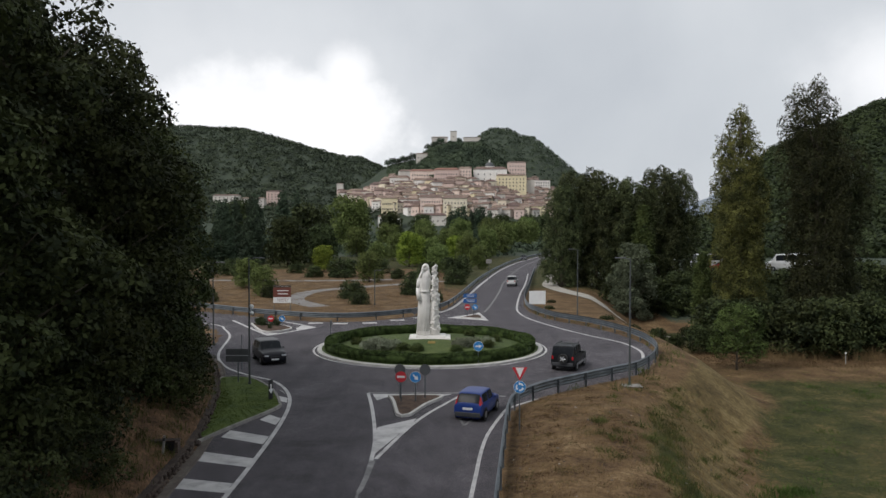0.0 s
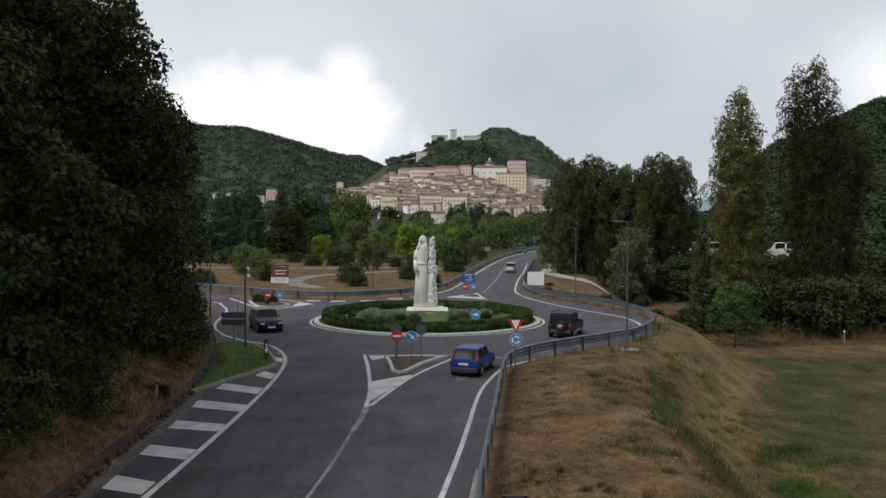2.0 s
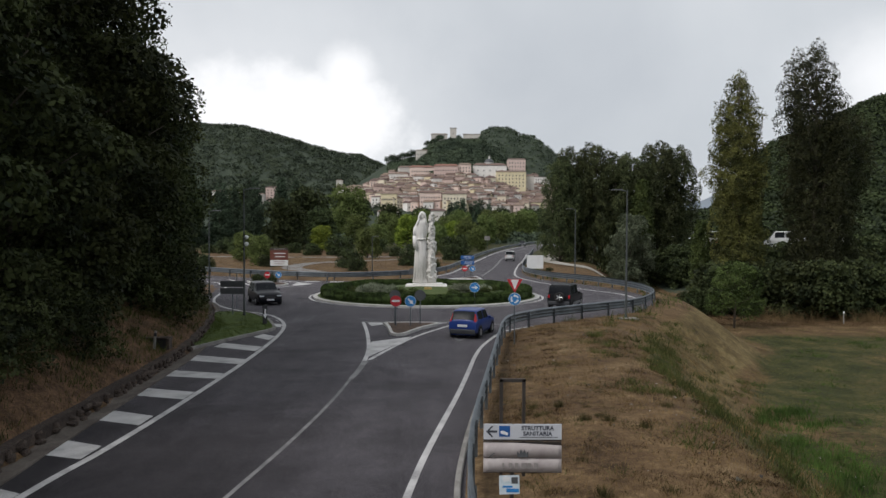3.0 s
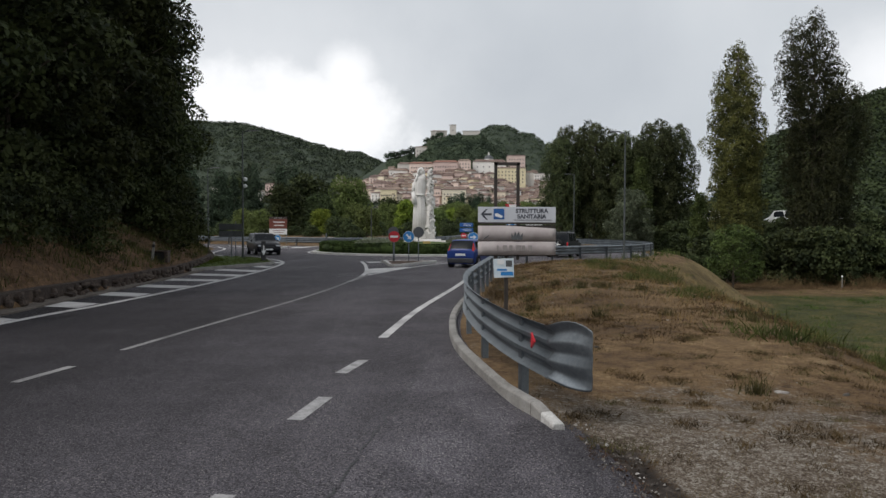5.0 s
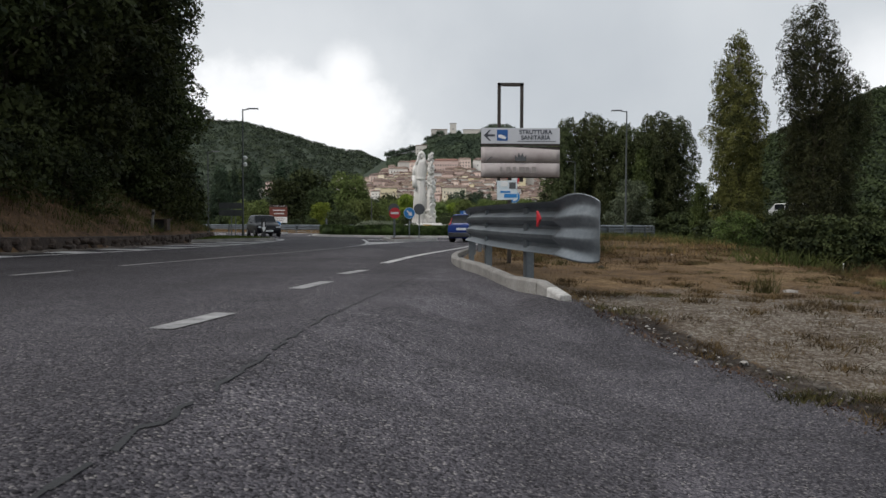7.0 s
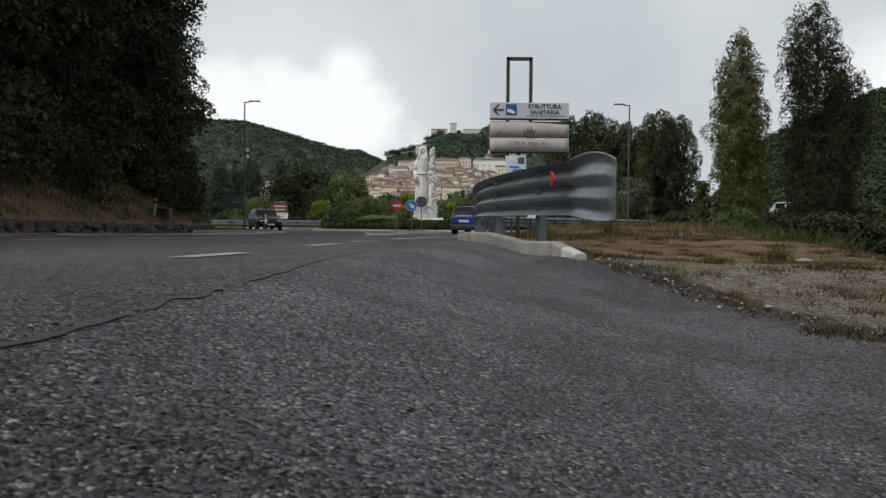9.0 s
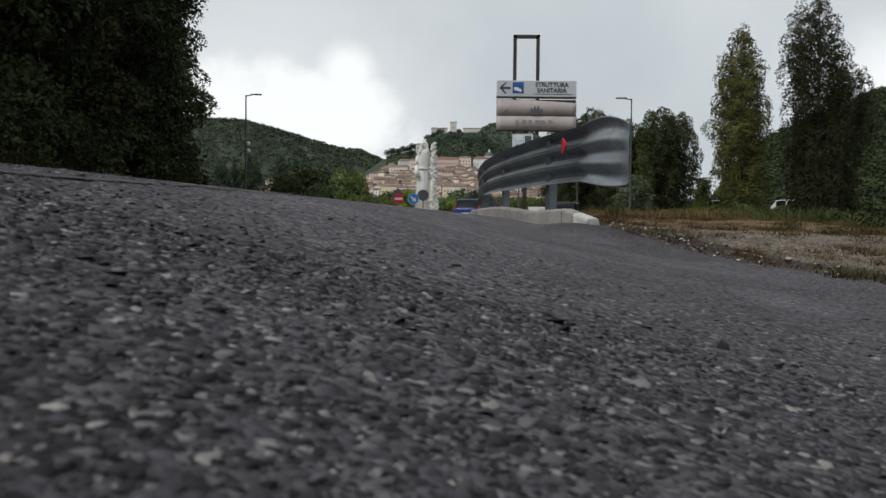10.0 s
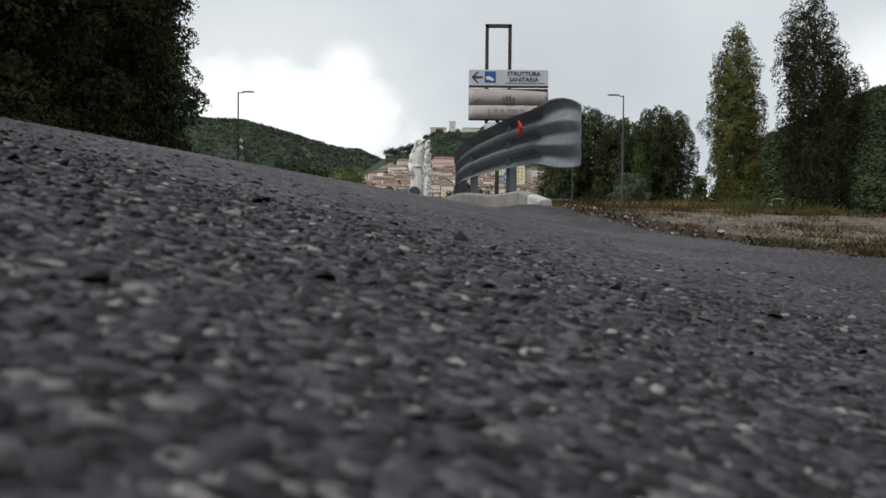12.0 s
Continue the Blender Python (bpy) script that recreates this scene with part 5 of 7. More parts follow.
# thicket along the far side of the field
G4 = "thicket along the field edge"
rr = random.Random(3)
plant(make_tree("thicket_bush", 39, 4.6, 5.0, 0.42, 3700, M["leaf_thicket"], "dark overgrown bush in the field hedge", 0.08, 0.01, group=G4, category="bush"),
      [(21 + 3.1 * i + rr.uniform(-0.6, 0.6), 82 + rr.uniform(-2.5, 2.5) - 0.04 * i * i, -3.3, rr.uniform(0.75, 1.15) * (0.42 if i < 3 else 1.0), rr.uniform(0, 360)) for i in range(17)] +
      [(35 + 5 * i, 97 + rr.uniform(-3, 3), None, rr.uniform(0.6, 0.9), rr.uniform(0, 360)) for i in range(8)] +
      [(25.5 + 3.0 * i, 111 + rr.uniform(-2, 2), None, rr.uniform(0.75, 1.05), rr.uniform(0, 360)) for i in range(20)])
plant(make_tree("thicket_bush", 40, 4.0, 4.6, 0.40, 3600, M["leaf_thicket"], "green bramble bush in the field hedge", 0.08, 0.01, group=G4, category="bush"),
      [(19.5 + 3.6 * i + rr.uniform(-0.8, 0.8), 85 + rr.uniform(-1.5, 3.5) - 0.04 * i * i, -3.2, rr.uniform(0.7, 1.25) * (0.42 if i < 3 else 1.0), rr.uniform(0, 360)) for i in range(15)] +
      [(38 + 3.6 * i, 101 + rr.uniform(-7, 9), None, rr.uniform(0.7, 1.0), rr.uniform(0, 360)) for i in range(12)] +
      [(16.8, 78, -1.0, 0.35, 10), (18.2, 74, -1.6, 0.4, 100), (12.3, 88, -0.6, 0.25, 30), (13.4, 95, -0.6, 0.25, 200), (29, 108, None, 0.8, 5), (33, 106, None, 0.9, 60)])
# ---- woods on the hills ----
def wood(name, seed, count, box, size, mat, label, keep=None, leaves=24, leaf=0.34):
    rng = np.random.default_rng(seed)
    x0, x1, y0, y1 = box
    u, y = rng.uniform(x0, x1, count), np.sqrt(rng.uniform(y0 ** 2, y1 ** 2, count))
    x = u * y
    z = ground_z(x, y)
    ok = np.ones(count, dtype=bool) if keep is None else keep(x, y, z, u)
    x, y, z = x[ok], y[ok], z[ok]
    n = len(x)
    s = size * rng.uniform(0.6, 1.3, n)
    d = rng.normal(size=(n, leaves, 3))
    d /= np.linalg.norm(d, axis=2)[..., None]
    d[..., 2] = np.abs(d[..., 2]) * 0.9 + 0.05
    p = np.stack([x, y, z], 1)[:, None, :] + d * (s * 0.5)[:, None, None]
    v, q = leaf_cloud(rng, p.reshape(-1, 3), size * leaf, 0.8, 0.0, (d + np.array([0, 0, 0.3])).reshape(-1, 3), 0.35)
    return tagged(new(name, array_mesh(name, v, q, [mat])), label, "wood", kind="stuff")


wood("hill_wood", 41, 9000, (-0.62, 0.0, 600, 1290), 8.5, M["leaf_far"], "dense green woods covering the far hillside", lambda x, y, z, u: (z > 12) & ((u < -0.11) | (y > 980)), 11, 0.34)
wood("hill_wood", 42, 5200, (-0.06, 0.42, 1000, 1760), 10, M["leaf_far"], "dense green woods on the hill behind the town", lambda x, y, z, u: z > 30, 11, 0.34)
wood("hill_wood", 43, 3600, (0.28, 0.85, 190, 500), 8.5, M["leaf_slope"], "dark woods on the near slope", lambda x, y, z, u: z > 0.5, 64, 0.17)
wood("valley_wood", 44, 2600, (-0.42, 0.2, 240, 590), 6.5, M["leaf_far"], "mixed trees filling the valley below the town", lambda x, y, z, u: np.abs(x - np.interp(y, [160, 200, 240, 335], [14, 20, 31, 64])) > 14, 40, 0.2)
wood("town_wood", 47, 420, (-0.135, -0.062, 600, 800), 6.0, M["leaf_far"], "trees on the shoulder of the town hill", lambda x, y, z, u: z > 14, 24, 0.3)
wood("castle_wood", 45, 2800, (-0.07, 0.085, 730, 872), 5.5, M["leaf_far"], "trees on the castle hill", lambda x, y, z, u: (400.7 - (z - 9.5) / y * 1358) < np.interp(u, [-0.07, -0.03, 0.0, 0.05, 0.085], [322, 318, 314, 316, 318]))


# ---- old town ----
WALLS = [material("plaster_" + n, [tuple(0.8 * v for v in c), c], 0.4, 3.0, 0.9, 0, 0.1, random_amount=0.12) for n, c in (
    ("pink", (0.78, 0.62, 0.55)), ("cream", (0.80, 0.72, 0.57)), ("white", (0.82, 0.79, 0.75)), ("ochre", (0.74, 0.64, 0.44)), ("stone", (0.64, 0.60, 0.55)), ("rose", (0.70, 0.54, 0.48)))]
M["roof"] = material("old_roof_tiles", [(0.105, 0.073, 0.058), (0.175, 0.122, 0.098), (0.27, 0.20, 0.168)], 0.5, 4.0, 0.9, 0, 0.3, random_amount=0.3)
M["red_roof"] = material("red_roof_tiles", [(0.19, 0.095, 0.07), (0.26, 0.135, 0.10)], 0.5, 4.0, 0.9, 0, 0.3)
M["pane"] = material("dark_window", [(0.09, 0.08, 0.075), (0.15, 0.135, 0.125)], 0.5, 3, 0.5)
WINDOW = None


def house(x, y, z, w, d, h, wall, rise=1.8, label="", cols=None, rows=None, rz=0.0, name="town_house", roof=True, deep=4.0, group="houses of the old town", tiles=None):
    global WINDOW
    t = thing(name, (x, y, z), label, "house", group, rz)
    Geo().box((0, 0, h / 2 - deep / 2), (w, d, h + deep)).ob("wall", wall, t)
    e = 0.4
    if roof:
        Geo().rings([[(-w / 2 - e, -d / 2 - e, h), (w / 2 + e, -d / 2 - e, h), (w / 2 + e, d / 2 + e, h), (-w / 2 - e, d / 2 + e, h)],
                     [(-w / 2 - e, -d / 2 - e, h + 0.25), (w / 2 + e, -d / 2 - e, h + 0.25), (w / 2 + e, d / 2 + e, h + 0.25), (-w / 2 - e, d / 2 + e, h + 0.25)],
                     [(-w / 2 + (rise if w > d else 0), -0.1, h + rise), (w / 2 - (rise if w > d else 0), -0.1, h + rise), (w / 2 - (rise if w > d else 0), 0.1, h + rise), (-w / 2 + (rise if w > d else 0), 0.1, h + rise)]]).ob("roof", tiles or M["roof"], t)
    cols = max(1, int(w / 3.0)) if cols is None else cols
    rows = max(1, int(h / 3.4)) if rows is None else rows
    for i in range(cols):
        for j in range(rows):
            if WINDOW is None:
                ob = Geo().box((0, 0, 0), (0.95, 0.16, 1.45)).ob("window", M["pane"], t)
                WINDOW = ob.data
            else:
                ob = new("window", WINDOW)
                ob.parent = t
            ob.location = ((i + 0.5) / cols * w * 0.92 - w * 0.46, -d / 2 - 0.03, 2.0 + j * (h - 2.2) / rows)
    return t


def spot(a, b, depth):
    """The place at a depth on a bearing (sideways and upward slope, from the first eye)."""
    return (a - 784) / 1358 * depth, depth, 9.5 + (400.7 - b) / 1358 * depth


def build_town():
    rng = random.Random(5)
    names = ["pink", "cream", "white", "ochre", "stone", "rose"]
    top_a, top_b = [600, 645, 690, 735, 830, 935, 970], [348, 342, 320, 319, 323, 322, 342]
    low_a, low_b = [600, 660, 720, 830, 970], [358, 372, 384, 386, 388]
    for depth in range(598, 852, 10):
        a = 598 + rng.uniform(0, 8)
        while a < 968:
            w = rng.uniform(5.0, 11)
            x = (a - 784) / 1358 * depth + w / 2
            z = gz(x, depth)
            b = 400.7 - (z - 9.5) / depth * 1358
            if np.interp(a, top_a, top_b) < b < np.interp(a, low_a, low_b) and rng.random() < 0.94:
                i = rng.choices(range(6), (5, 4, 4, 1, 4, 4))[0]
                h = rng.uniform(3.2, 6.4) + (2.2 if b > 360 else 0.0)
                d = rng.uniform(7, 11)
                if rng.random() < 0.35:
                    w, d = d, w
                house(x, depth + rng.uniform(-3, 3), z, w, d, h, WALLS[i], rng.uniform(1.5, 2.7), names[i] + " plastered old town house with a tiled roof", rz=rng.uniform(-38, 38))
            a += (w + rng.uniform(-1.2, 1.6)) / depth * 1358


build_town()


def landmark(a0, a1, b0, b1, depth, d, wall, label, **kw):
    """A building seen between two bearings; it stands back to where the hill is as high as its foot."""
    while depth < 900 and spot(0, b1, depth)[2] - gz(spot((a0 + a1) / 2, b1, depth)[0], depth) > 1.0:
        depth += 4
    x0, _, z1 = spot(a0, b0, depth)
    x1, _, z0 = spot(a1, b1, depth)
    deep = max(2.0, z0 - gz((x0 + x1) / 2, depth - d / 2) + 1.5)
    return house((x0 + x1) / 2, depth, z0, x1 - x0, d, z1 - z0, wall, label=label, deep=deep, **kw)


landmark(878, 930, 312, 340, 700, 14, WALLS[3], "large yellow palace with rows of windows", cols=8, rows=4, rise=2)
landmark(898, 929, 289, 312, 760, 14, WALLS[0], "tall pink palace at the top of the town", cols=6, rows=3, rise=1.5)
landmark(726, 768, 304, 322, 738, 11, WALLS[0], "long pink palace along the ridge", cols=9, rows=2, rise=2.2, rz=4, tiles=M["red_roof"])
landmark(769, 812, 302, 321, 736, 12, WALLS[5], "salmon palace along the ridge", cols=9, rows=2, rise=2.4, rz=-3, tiles=M["red_roof"])
landmark(812, 834, 299, 320, 740, 10, WALLS[0], "narrow pink house beside the cathedral", cols=4, rows=3, rise=1.8)
landmark(690, 722, 316, 330, 725, 10, WALLS[2], "pale house row stepping up the hill", cols=6, rows=2, rise=2, rz=8)
landmark(706, 734, 304, 317, 765, 10, WALLS[4], "stone house row below the convent", cols=5, rows=1, rise=2, rz=10)
landmark(655, 688, 328, 340, 700, 10, WALLS[0], "pink house row at the shoulder of the town", cols=6, rows=2, rise=2, rz=6)
cathedral = landmark(838, 896, 301, 322, 742, 14, WALLS[2], "white cathedral front among the houses", cols=5, rows=2, rise=3)
dome_x, dome_y, dome_z = spot(866, 301, cathedral.location.y + 2)
dome = thing("cathedral_dome", (dome_x, dome_y, dome_z), "white drum and dome of the cathedral", "dome")
Geo().lathe([(4.6, -4.0), (4.6, 2.6), (4.9, 2.7), (4.9, 3.2)], (0, 0, 0), 16).ob("drum", WALLS[2], dome)
Geo().lathe([(4.7, 3.2), (4.4, 4.6), (3.4, 6.0), (1.9, 7.0), (0.8, 7.3)], (0, 0, 0), 16).ob("cupola", M["sign_back"], dome)
Geo().lathe([(0.9, 7.2), (0.9, 8.8), (0.3, 9.5), (0.05, 10.6)], (0, 0, 0), 8).ob("lantern", WALLS[2], dome)
landmark(931, 945, 319, 350, 640, 8, WALLS[4], "square stone bell tower", cols=2, rows=1, rise=1.5, name="bell_tower")
landmark(797, 808, 234, 256, 866, 7, WALLS[4], "square castle tower on the hilltop", cols=1, rows=2, rise=0.6, name="castle_tower")
landmark(764, 792, 245, 259, 860, 12, WALLS[4], "pale castle wing on the hilltop", cols=6, rows=1, rise=1.5)
landmark(820, 850, 245, 256, 866, 10, WALLS[4], "pale castle wing on the hilltop", cols=6, rows=1, rise=1)
landmark(737, 765, 274, 291, 842, 12, WALLS[4], "stone convent below the castle", cols=5, rows=2, rise=1.5)
landmark(597, 608, 326, 345, 660, 7, WALLS[4], "stone gate tower at the town edge", cols=1, rows=1, rise=1, name="gate_tower")
landmark(945, 972, 320, 342, 720, 12, WALLS[2], "pale modern flats beside the old town", cols=6, rows=4, rise=0.6)
landmark(670, 708, 384, 402, 560, 12, WALLS[2], "white country house below the town", cols=5, rows=2, rise=2.4)
landmark(735, 790, 382, 396, 570, 10, WALLS[4], "long stone house below the town", cols=6, rows=1, rise=2)
landmark(676, 704, 352, 375, 598, 12, WALLS[3], "ochre house row at the foot of the town", cols=8, rows=2, rise=2)
landmark(744, 782, 350, 378, 600, 12, WALLS[0], "long pink house row at the foot of the town", cols=8, rows=3, rise=2)
landmark(784, 826, 352, 380, 596, 12, WALLS[1], "cream house row at the foot of the town", cols=7, rows=3, rise=2)
landmark(920, 962, 366, 380, 590, 12, WALLS[3], "yellow house at the foot of the town", cols=6, rows=2, rise=2)
landmark(318, 345, 297, 304, 1000, 10, WALLS[2], "pale villas on the wooded hill", cols=5, rows=1, rise=1.5)
landmark(356, 373, 294, 304, 1000, 10, WALLS[0], "pink villa on the wooded hill", cols=3, rows=2, rise=1.5)
landmark(380, 425, 347, 358, 700, 12, WALLS[4], "white flats in the valley", cols=6, rows=2, rise=1.5)
landmark(430, 470, 352, 366, 680, 12, WALLS[4], "white flats in the valley", cols=6, rows=2, rise=1.5)
landmark(474, 500, 340, 362, 600, 12, WALLS[5], "red-brown flats in the valley", cols=4, rows=4, rise=1.5)

plant(make_tree("stone_pine", 46, 10, 9, 0.88, 1300, M["leaf_conifer"], "dark broad-headed pine on the castle hill", 0.3, 0.45, group="pines of the old town"),
      [(*spot(a, b, d)[:2], None, s, 37 * a) for a, b, d, s in ((688, 300, 850, 0.9), (696, 299, 852, 1.0), (705, 298, 855, 0.85), (714, 297, 855, 1.0), (723, 296, 858, 0.9), (732, 297, 860, 1.1), (741, 296, 862, 0.9), (835, 360, 600, 0.75), (855, 360, 605, 0.75),
                                                     (770, 268, 880, 0.8), (780, 270, 878, 1.0), (758, 272, 880, 0.9), (812, 262, 888, 0.7), (868, 318, 700, 0.6), (830, 312, 760, 0.6), (797, 266, 850, 0.45), (850, 264, 853, 0.5), (766, 266, 850, 0.6), (752, 276, 846, 0.6), (728, 292, 838, 0.7))])
# ---- grass wedge, kerbs and bank wall ----
def build_wedge():
    pts = smooth_line([(-10.98, 32.6), (-9.95, 35.8), (-8.65, 39.5), (-8.75, 40.8), (-9.8, 43.9), (-11.3, 46.6), (-12.4, 47.7), (-13.7, 47.6), (-13.5, 45.6), (-12.7, 42.5), (-11.8, 37.6), (-10.98, 32.6)], 0.6)[:-1]
    g = Geo()
    c = pts.mean(0)
    rows = [[(*(c + (p - c) * f), 0.11 + 0.06 * (1 - f)) for p in pts] for f in (0.985, 0.9, 0.6, 0.3)]
    g.rings(rows, True, False)
    g.add(rows[-1], [tuple(range(len(pts)))])
    t = thing("grass_wedge", (0, 0, 0), "kerbed wedge of mown green grass beside the hatching", "verge")
    tagged(t, kind="structure")
    g.ob("turf", material("mown_turf", [(0.034, 0.060, 0.008), (0.060, 0.094, 0.013), (0.092, 0.128, 0.022)], 1.2, 30, 0.95, 0, 0.8, dist=0.04), t, smooth=True)
    closed = np.concatenate([pts, pts[:2]])
    k = Geo().sweep([(-0.07, -0.1), (-0.07, 0.12), (0.07, 0.12), (0.07, -0.1)], [(x, y, 0.02) for x, y in closed])
    k.ob("kerb", M["concrete"], t)
    rng = np.random.default_rng(6)
    n = 9000
    f = np.sqrt(rng.uniform(0, 0.94, n))
    i = rng.integers(0, len(pts), n)
    p = c + (pts[i] - c) * f[:, None] + rng.normal(size=(n, 2)) * 0.08
    v, q = leaf_cloud(rng, np.stack([p[:, 0], p[:, 1], 0.135 + 0.05 * (1 - f)], 1), 0.05, 0.4, 0.3)
    new("blades", array_mesh("blades", v, q, [leaf_material("lawn_blades", (0.050, 0.080, 0.010), (0.088, 0.122, 0.018), 0.25)])).parent = t


build_wedge()


def build_bank_wall():
    """A low wall of rough stones along the foot of the bank, with a channel."""
    wall = tagged(thing("bank_wall", (0, 0, 0), "low crumbling wall of dark rough stones", "wall"), kind="structure")
    rng = random.Random(9)
    protos = []
    for k in range(6):
        g = Geo()
        w, d, h = rng.uniform(0.26, 0.6), rng.uniform(0.2, 0.34), rng.uniform(0.11, 0.2)
        rows = []
        for zz, s in ((-h * 0.5, 0.86), (-h * 0.2, 1.0), (h * 0.25, 0.98), (h * 0.5, 0.78)):
            rows.append([(x * w / 2 * s * rng.uniform(0.88, 1.08), y * d / 2 * s * rng.uniform(0.85, 1.1), zz + rng.uniform(-0.02, 0.02)) for x, y in ((-1, -0.6), (-0.6, -1), (0.6, -1), (1, -0.6), (1, 0.7), (0.6, 1), (-0.6, 1), (-1, 0.7))])
        g.rings(rows)
        protos.append(g)
    back = [(x - 0.10, y, rz_at(x, y)) for x, y in WALL_LINE[WALL_LINE[:, 1] > 6.0]]
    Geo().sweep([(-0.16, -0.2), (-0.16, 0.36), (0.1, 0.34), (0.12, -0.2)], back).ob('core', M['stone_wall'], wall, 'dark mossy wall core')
    drain = [(x + 0.32, y, rz_at(x, y)) for x, y in WALL_LINE[WALL_LINE[:, 1] > 6.0]]
    Geo().sweep([(-0.32, -0.06), (-0.32, 0.045), (-0.25, 0.045), (-0.18, 0.013), (0.12, 0.013), (0.17, 0.04), (0.25, 0.04), (0.25, -0.06)], drain).ob('gutter', material('gutter_concrete', [(0.055, 0.044, 0.037), (0.105, 0.088, 0.075), (0.165, 0.145, 0.126)], 1.2, 14, 0.95, 0, 0.5), wall, 'stained concrete gutter at the foot of the wall')
    meshes = []
    count, acc = 0, 0.0
    line = WALL_LINE[WALL_LINE[:, 1] > 7.0]
    for a, b in zip(line[:-1], line[1:]):
        d = b - a
        ln = np.linalg.norm(d)
        ang = math.degrees(math.atan2(d[1], d[0]))
        acc += ln
        if acc < 0.5:
            continue
        acc = 0.0
        for lay in range(2 if b[1] < 50 else 1):
            k = rng.randrange(6)
            while len(meshes) <= k:
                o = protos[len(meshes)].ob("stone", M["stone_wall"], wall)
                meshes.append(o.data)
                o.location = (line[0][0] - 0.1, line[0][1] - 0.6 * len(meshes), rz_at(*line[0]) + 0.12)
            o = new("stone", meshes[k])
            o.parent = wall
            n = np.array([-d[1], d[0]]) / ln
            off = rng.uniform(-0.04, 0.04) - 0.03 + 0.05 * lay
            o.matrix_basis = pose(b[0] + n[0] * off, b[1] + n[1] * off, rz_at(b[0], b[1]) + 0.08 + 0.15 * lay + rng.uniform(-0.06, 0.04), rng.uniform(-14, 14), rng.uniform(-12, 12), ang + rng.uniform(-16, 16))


build_bank_wall()


# ---- signs ----
def disc(g, r, y0, y1, z, x=0.0, n=28):
    return g.rings([[(x + r * math.cos(2 * math.pi * i / n), y, z + r * math.sin(2 * math.pi * i / n)) for i in range(n)] for y in (y1, y0)])


def plate(pts, y0, y1):
    return Geo().rings([[(x, y, z) for x, z in pts] for y in (y1, y0)])


def pole(t, h, r=0.03, x=0.0, y=0.04, mat=None):
    return Geo().tube((x, y, -0.3), (x, y, h), r, r, 10).ob("pole", mat or M["zinc"], t)


ARROW = [(-0.16, 0.035), (0.02, 0.035), (0.02, 0.12), (0.19, 0.0), (0.02, -0.12), (0.02, -0.035), (-0.16, -0.035)]


def turned(pts, deg, z, x=0.0, s=1.0):
    c, d = math.cos(radians(deg)), math.sin(radians(deg))
    return [(x + s * (a * c - b * d), z + s * (a * d + b * c)) for a, b in pts]


def round_sign(x, y, z, cz, kind, label, rz=0.0, r=0.3):
    t = thing(kind + "_sign", (x, y, z), label, "road sign", "", rz)
    pole(t, cz + r * 0.8)
    disc(Geo(), r, -0.012, 0.0, cz).ob("back_plate", M["sign_back"], t)
    if kind == "no_entry":
        disc(Geo(), r * 0.97, -0.018, -0.012, cz).ob("face", M["sign_red"], t)
        plate([(-0.21, cz - 0.055), (0.21, cz - 0.055), (0.21, cz + 0.055), (-0.21, cz + 0.055)], -0.024, -0.018).ob("bar", M["sign_white"], t)
    elif kind in ("keep_right", "turn_right", "roundabout"):
        disc(Geo(), r, -0.016, -0.012, cz).ob("rim", M["sign_white"], t)
        disc(Geo(), r * 0.95, -0.022, -0.016, cz).ob("face", M["sign_blue"], t)
        if kind == "roundabout":
            for k in range(3):
                g = Geo()
                a0 = 90 + 120 * k
                pts = [(0.2 * math.cos(radians(a0 - i * 14)), cz + 0.2 * math.sin(radians(a0 - i * 14))) for i in range(6)]
                pts += [(0.13 * math.cos(radians(a0 - i * 14)), cz + 0.13 * math.sin(radians(a0 - i * 14))) for i in range(5, -1, -1)]
                plate(pts, -0.027, -0.022).ob("arrow", M["sign_white"], t)
                e = radians(a0 + 22)
                plate([(0.25 * math.cos(radians(a0)), cz + 0.25 * math.sin(radians(a0))), (0.165 * math.cos(e), cz + 0.165 * math.sin(e)), (0.08 * math.cos(radians(a0)), cz + 0.08 * math.sin(radians(a0)))], -0.0275, -0.022).ob("arrow_head", M["sign_white"], t)
        else:
            plate(turned(ARROW, -45 if kind == "keep_right" else 0, cz, 0, r / 0.27), -0.028, -0.022).ob("arrow", M["sign_white"], t)
    return t


ISL = 0.14
round_sign(-2.25, 40.8, ISL, 1.32, "no_entry", "round red no entry sign on a steel pole")
round_sign(-1.47, 40.7, ISL, 1.32, "keep_right", "round blue arrow sign on a steel pole")
round_sign(-2.35, 41.6, ISL, 1.55, "back_turned", "round sign seen from its dark grey back")
round_sign(-0.98, 41.6, ISL, 1.55, "back_turned", "round sign seen from its dark grey back")
round_sign(2.42, 52.4, 0.1, 1.18, "turn_right", "round blue sign with a white arrow in the hedge", r=0.34)
round_sign(-16.1, 71.5, 0.12, 0.75, "no_entry", "round red no entry sign on the far island")
round_sign(-15.05, 71.5, 0.12, 0.75, "keep_right", "small round blue sign on the far island")
round_sign(-16.7, 72.5, 0.12, 0.8, "back_turned", "round sign seen from its dark back")
round_sign(2.55, 80, 0.1, 0.95, "no_entry", "round red no entry sign at the far road")
round_sign(3.35, 80, 0.1, 0.95, "keep_right", "small round blue sign at the far road")
round_sign(-2.85, 77.0, 0.0, 0.95, "back_turned", "round dark sign back by the back rail")
round_sign(-9.7, 66.2, 0.0, 1.1, "back_turned", "round sign standing edge-on beside the island", rz=86)


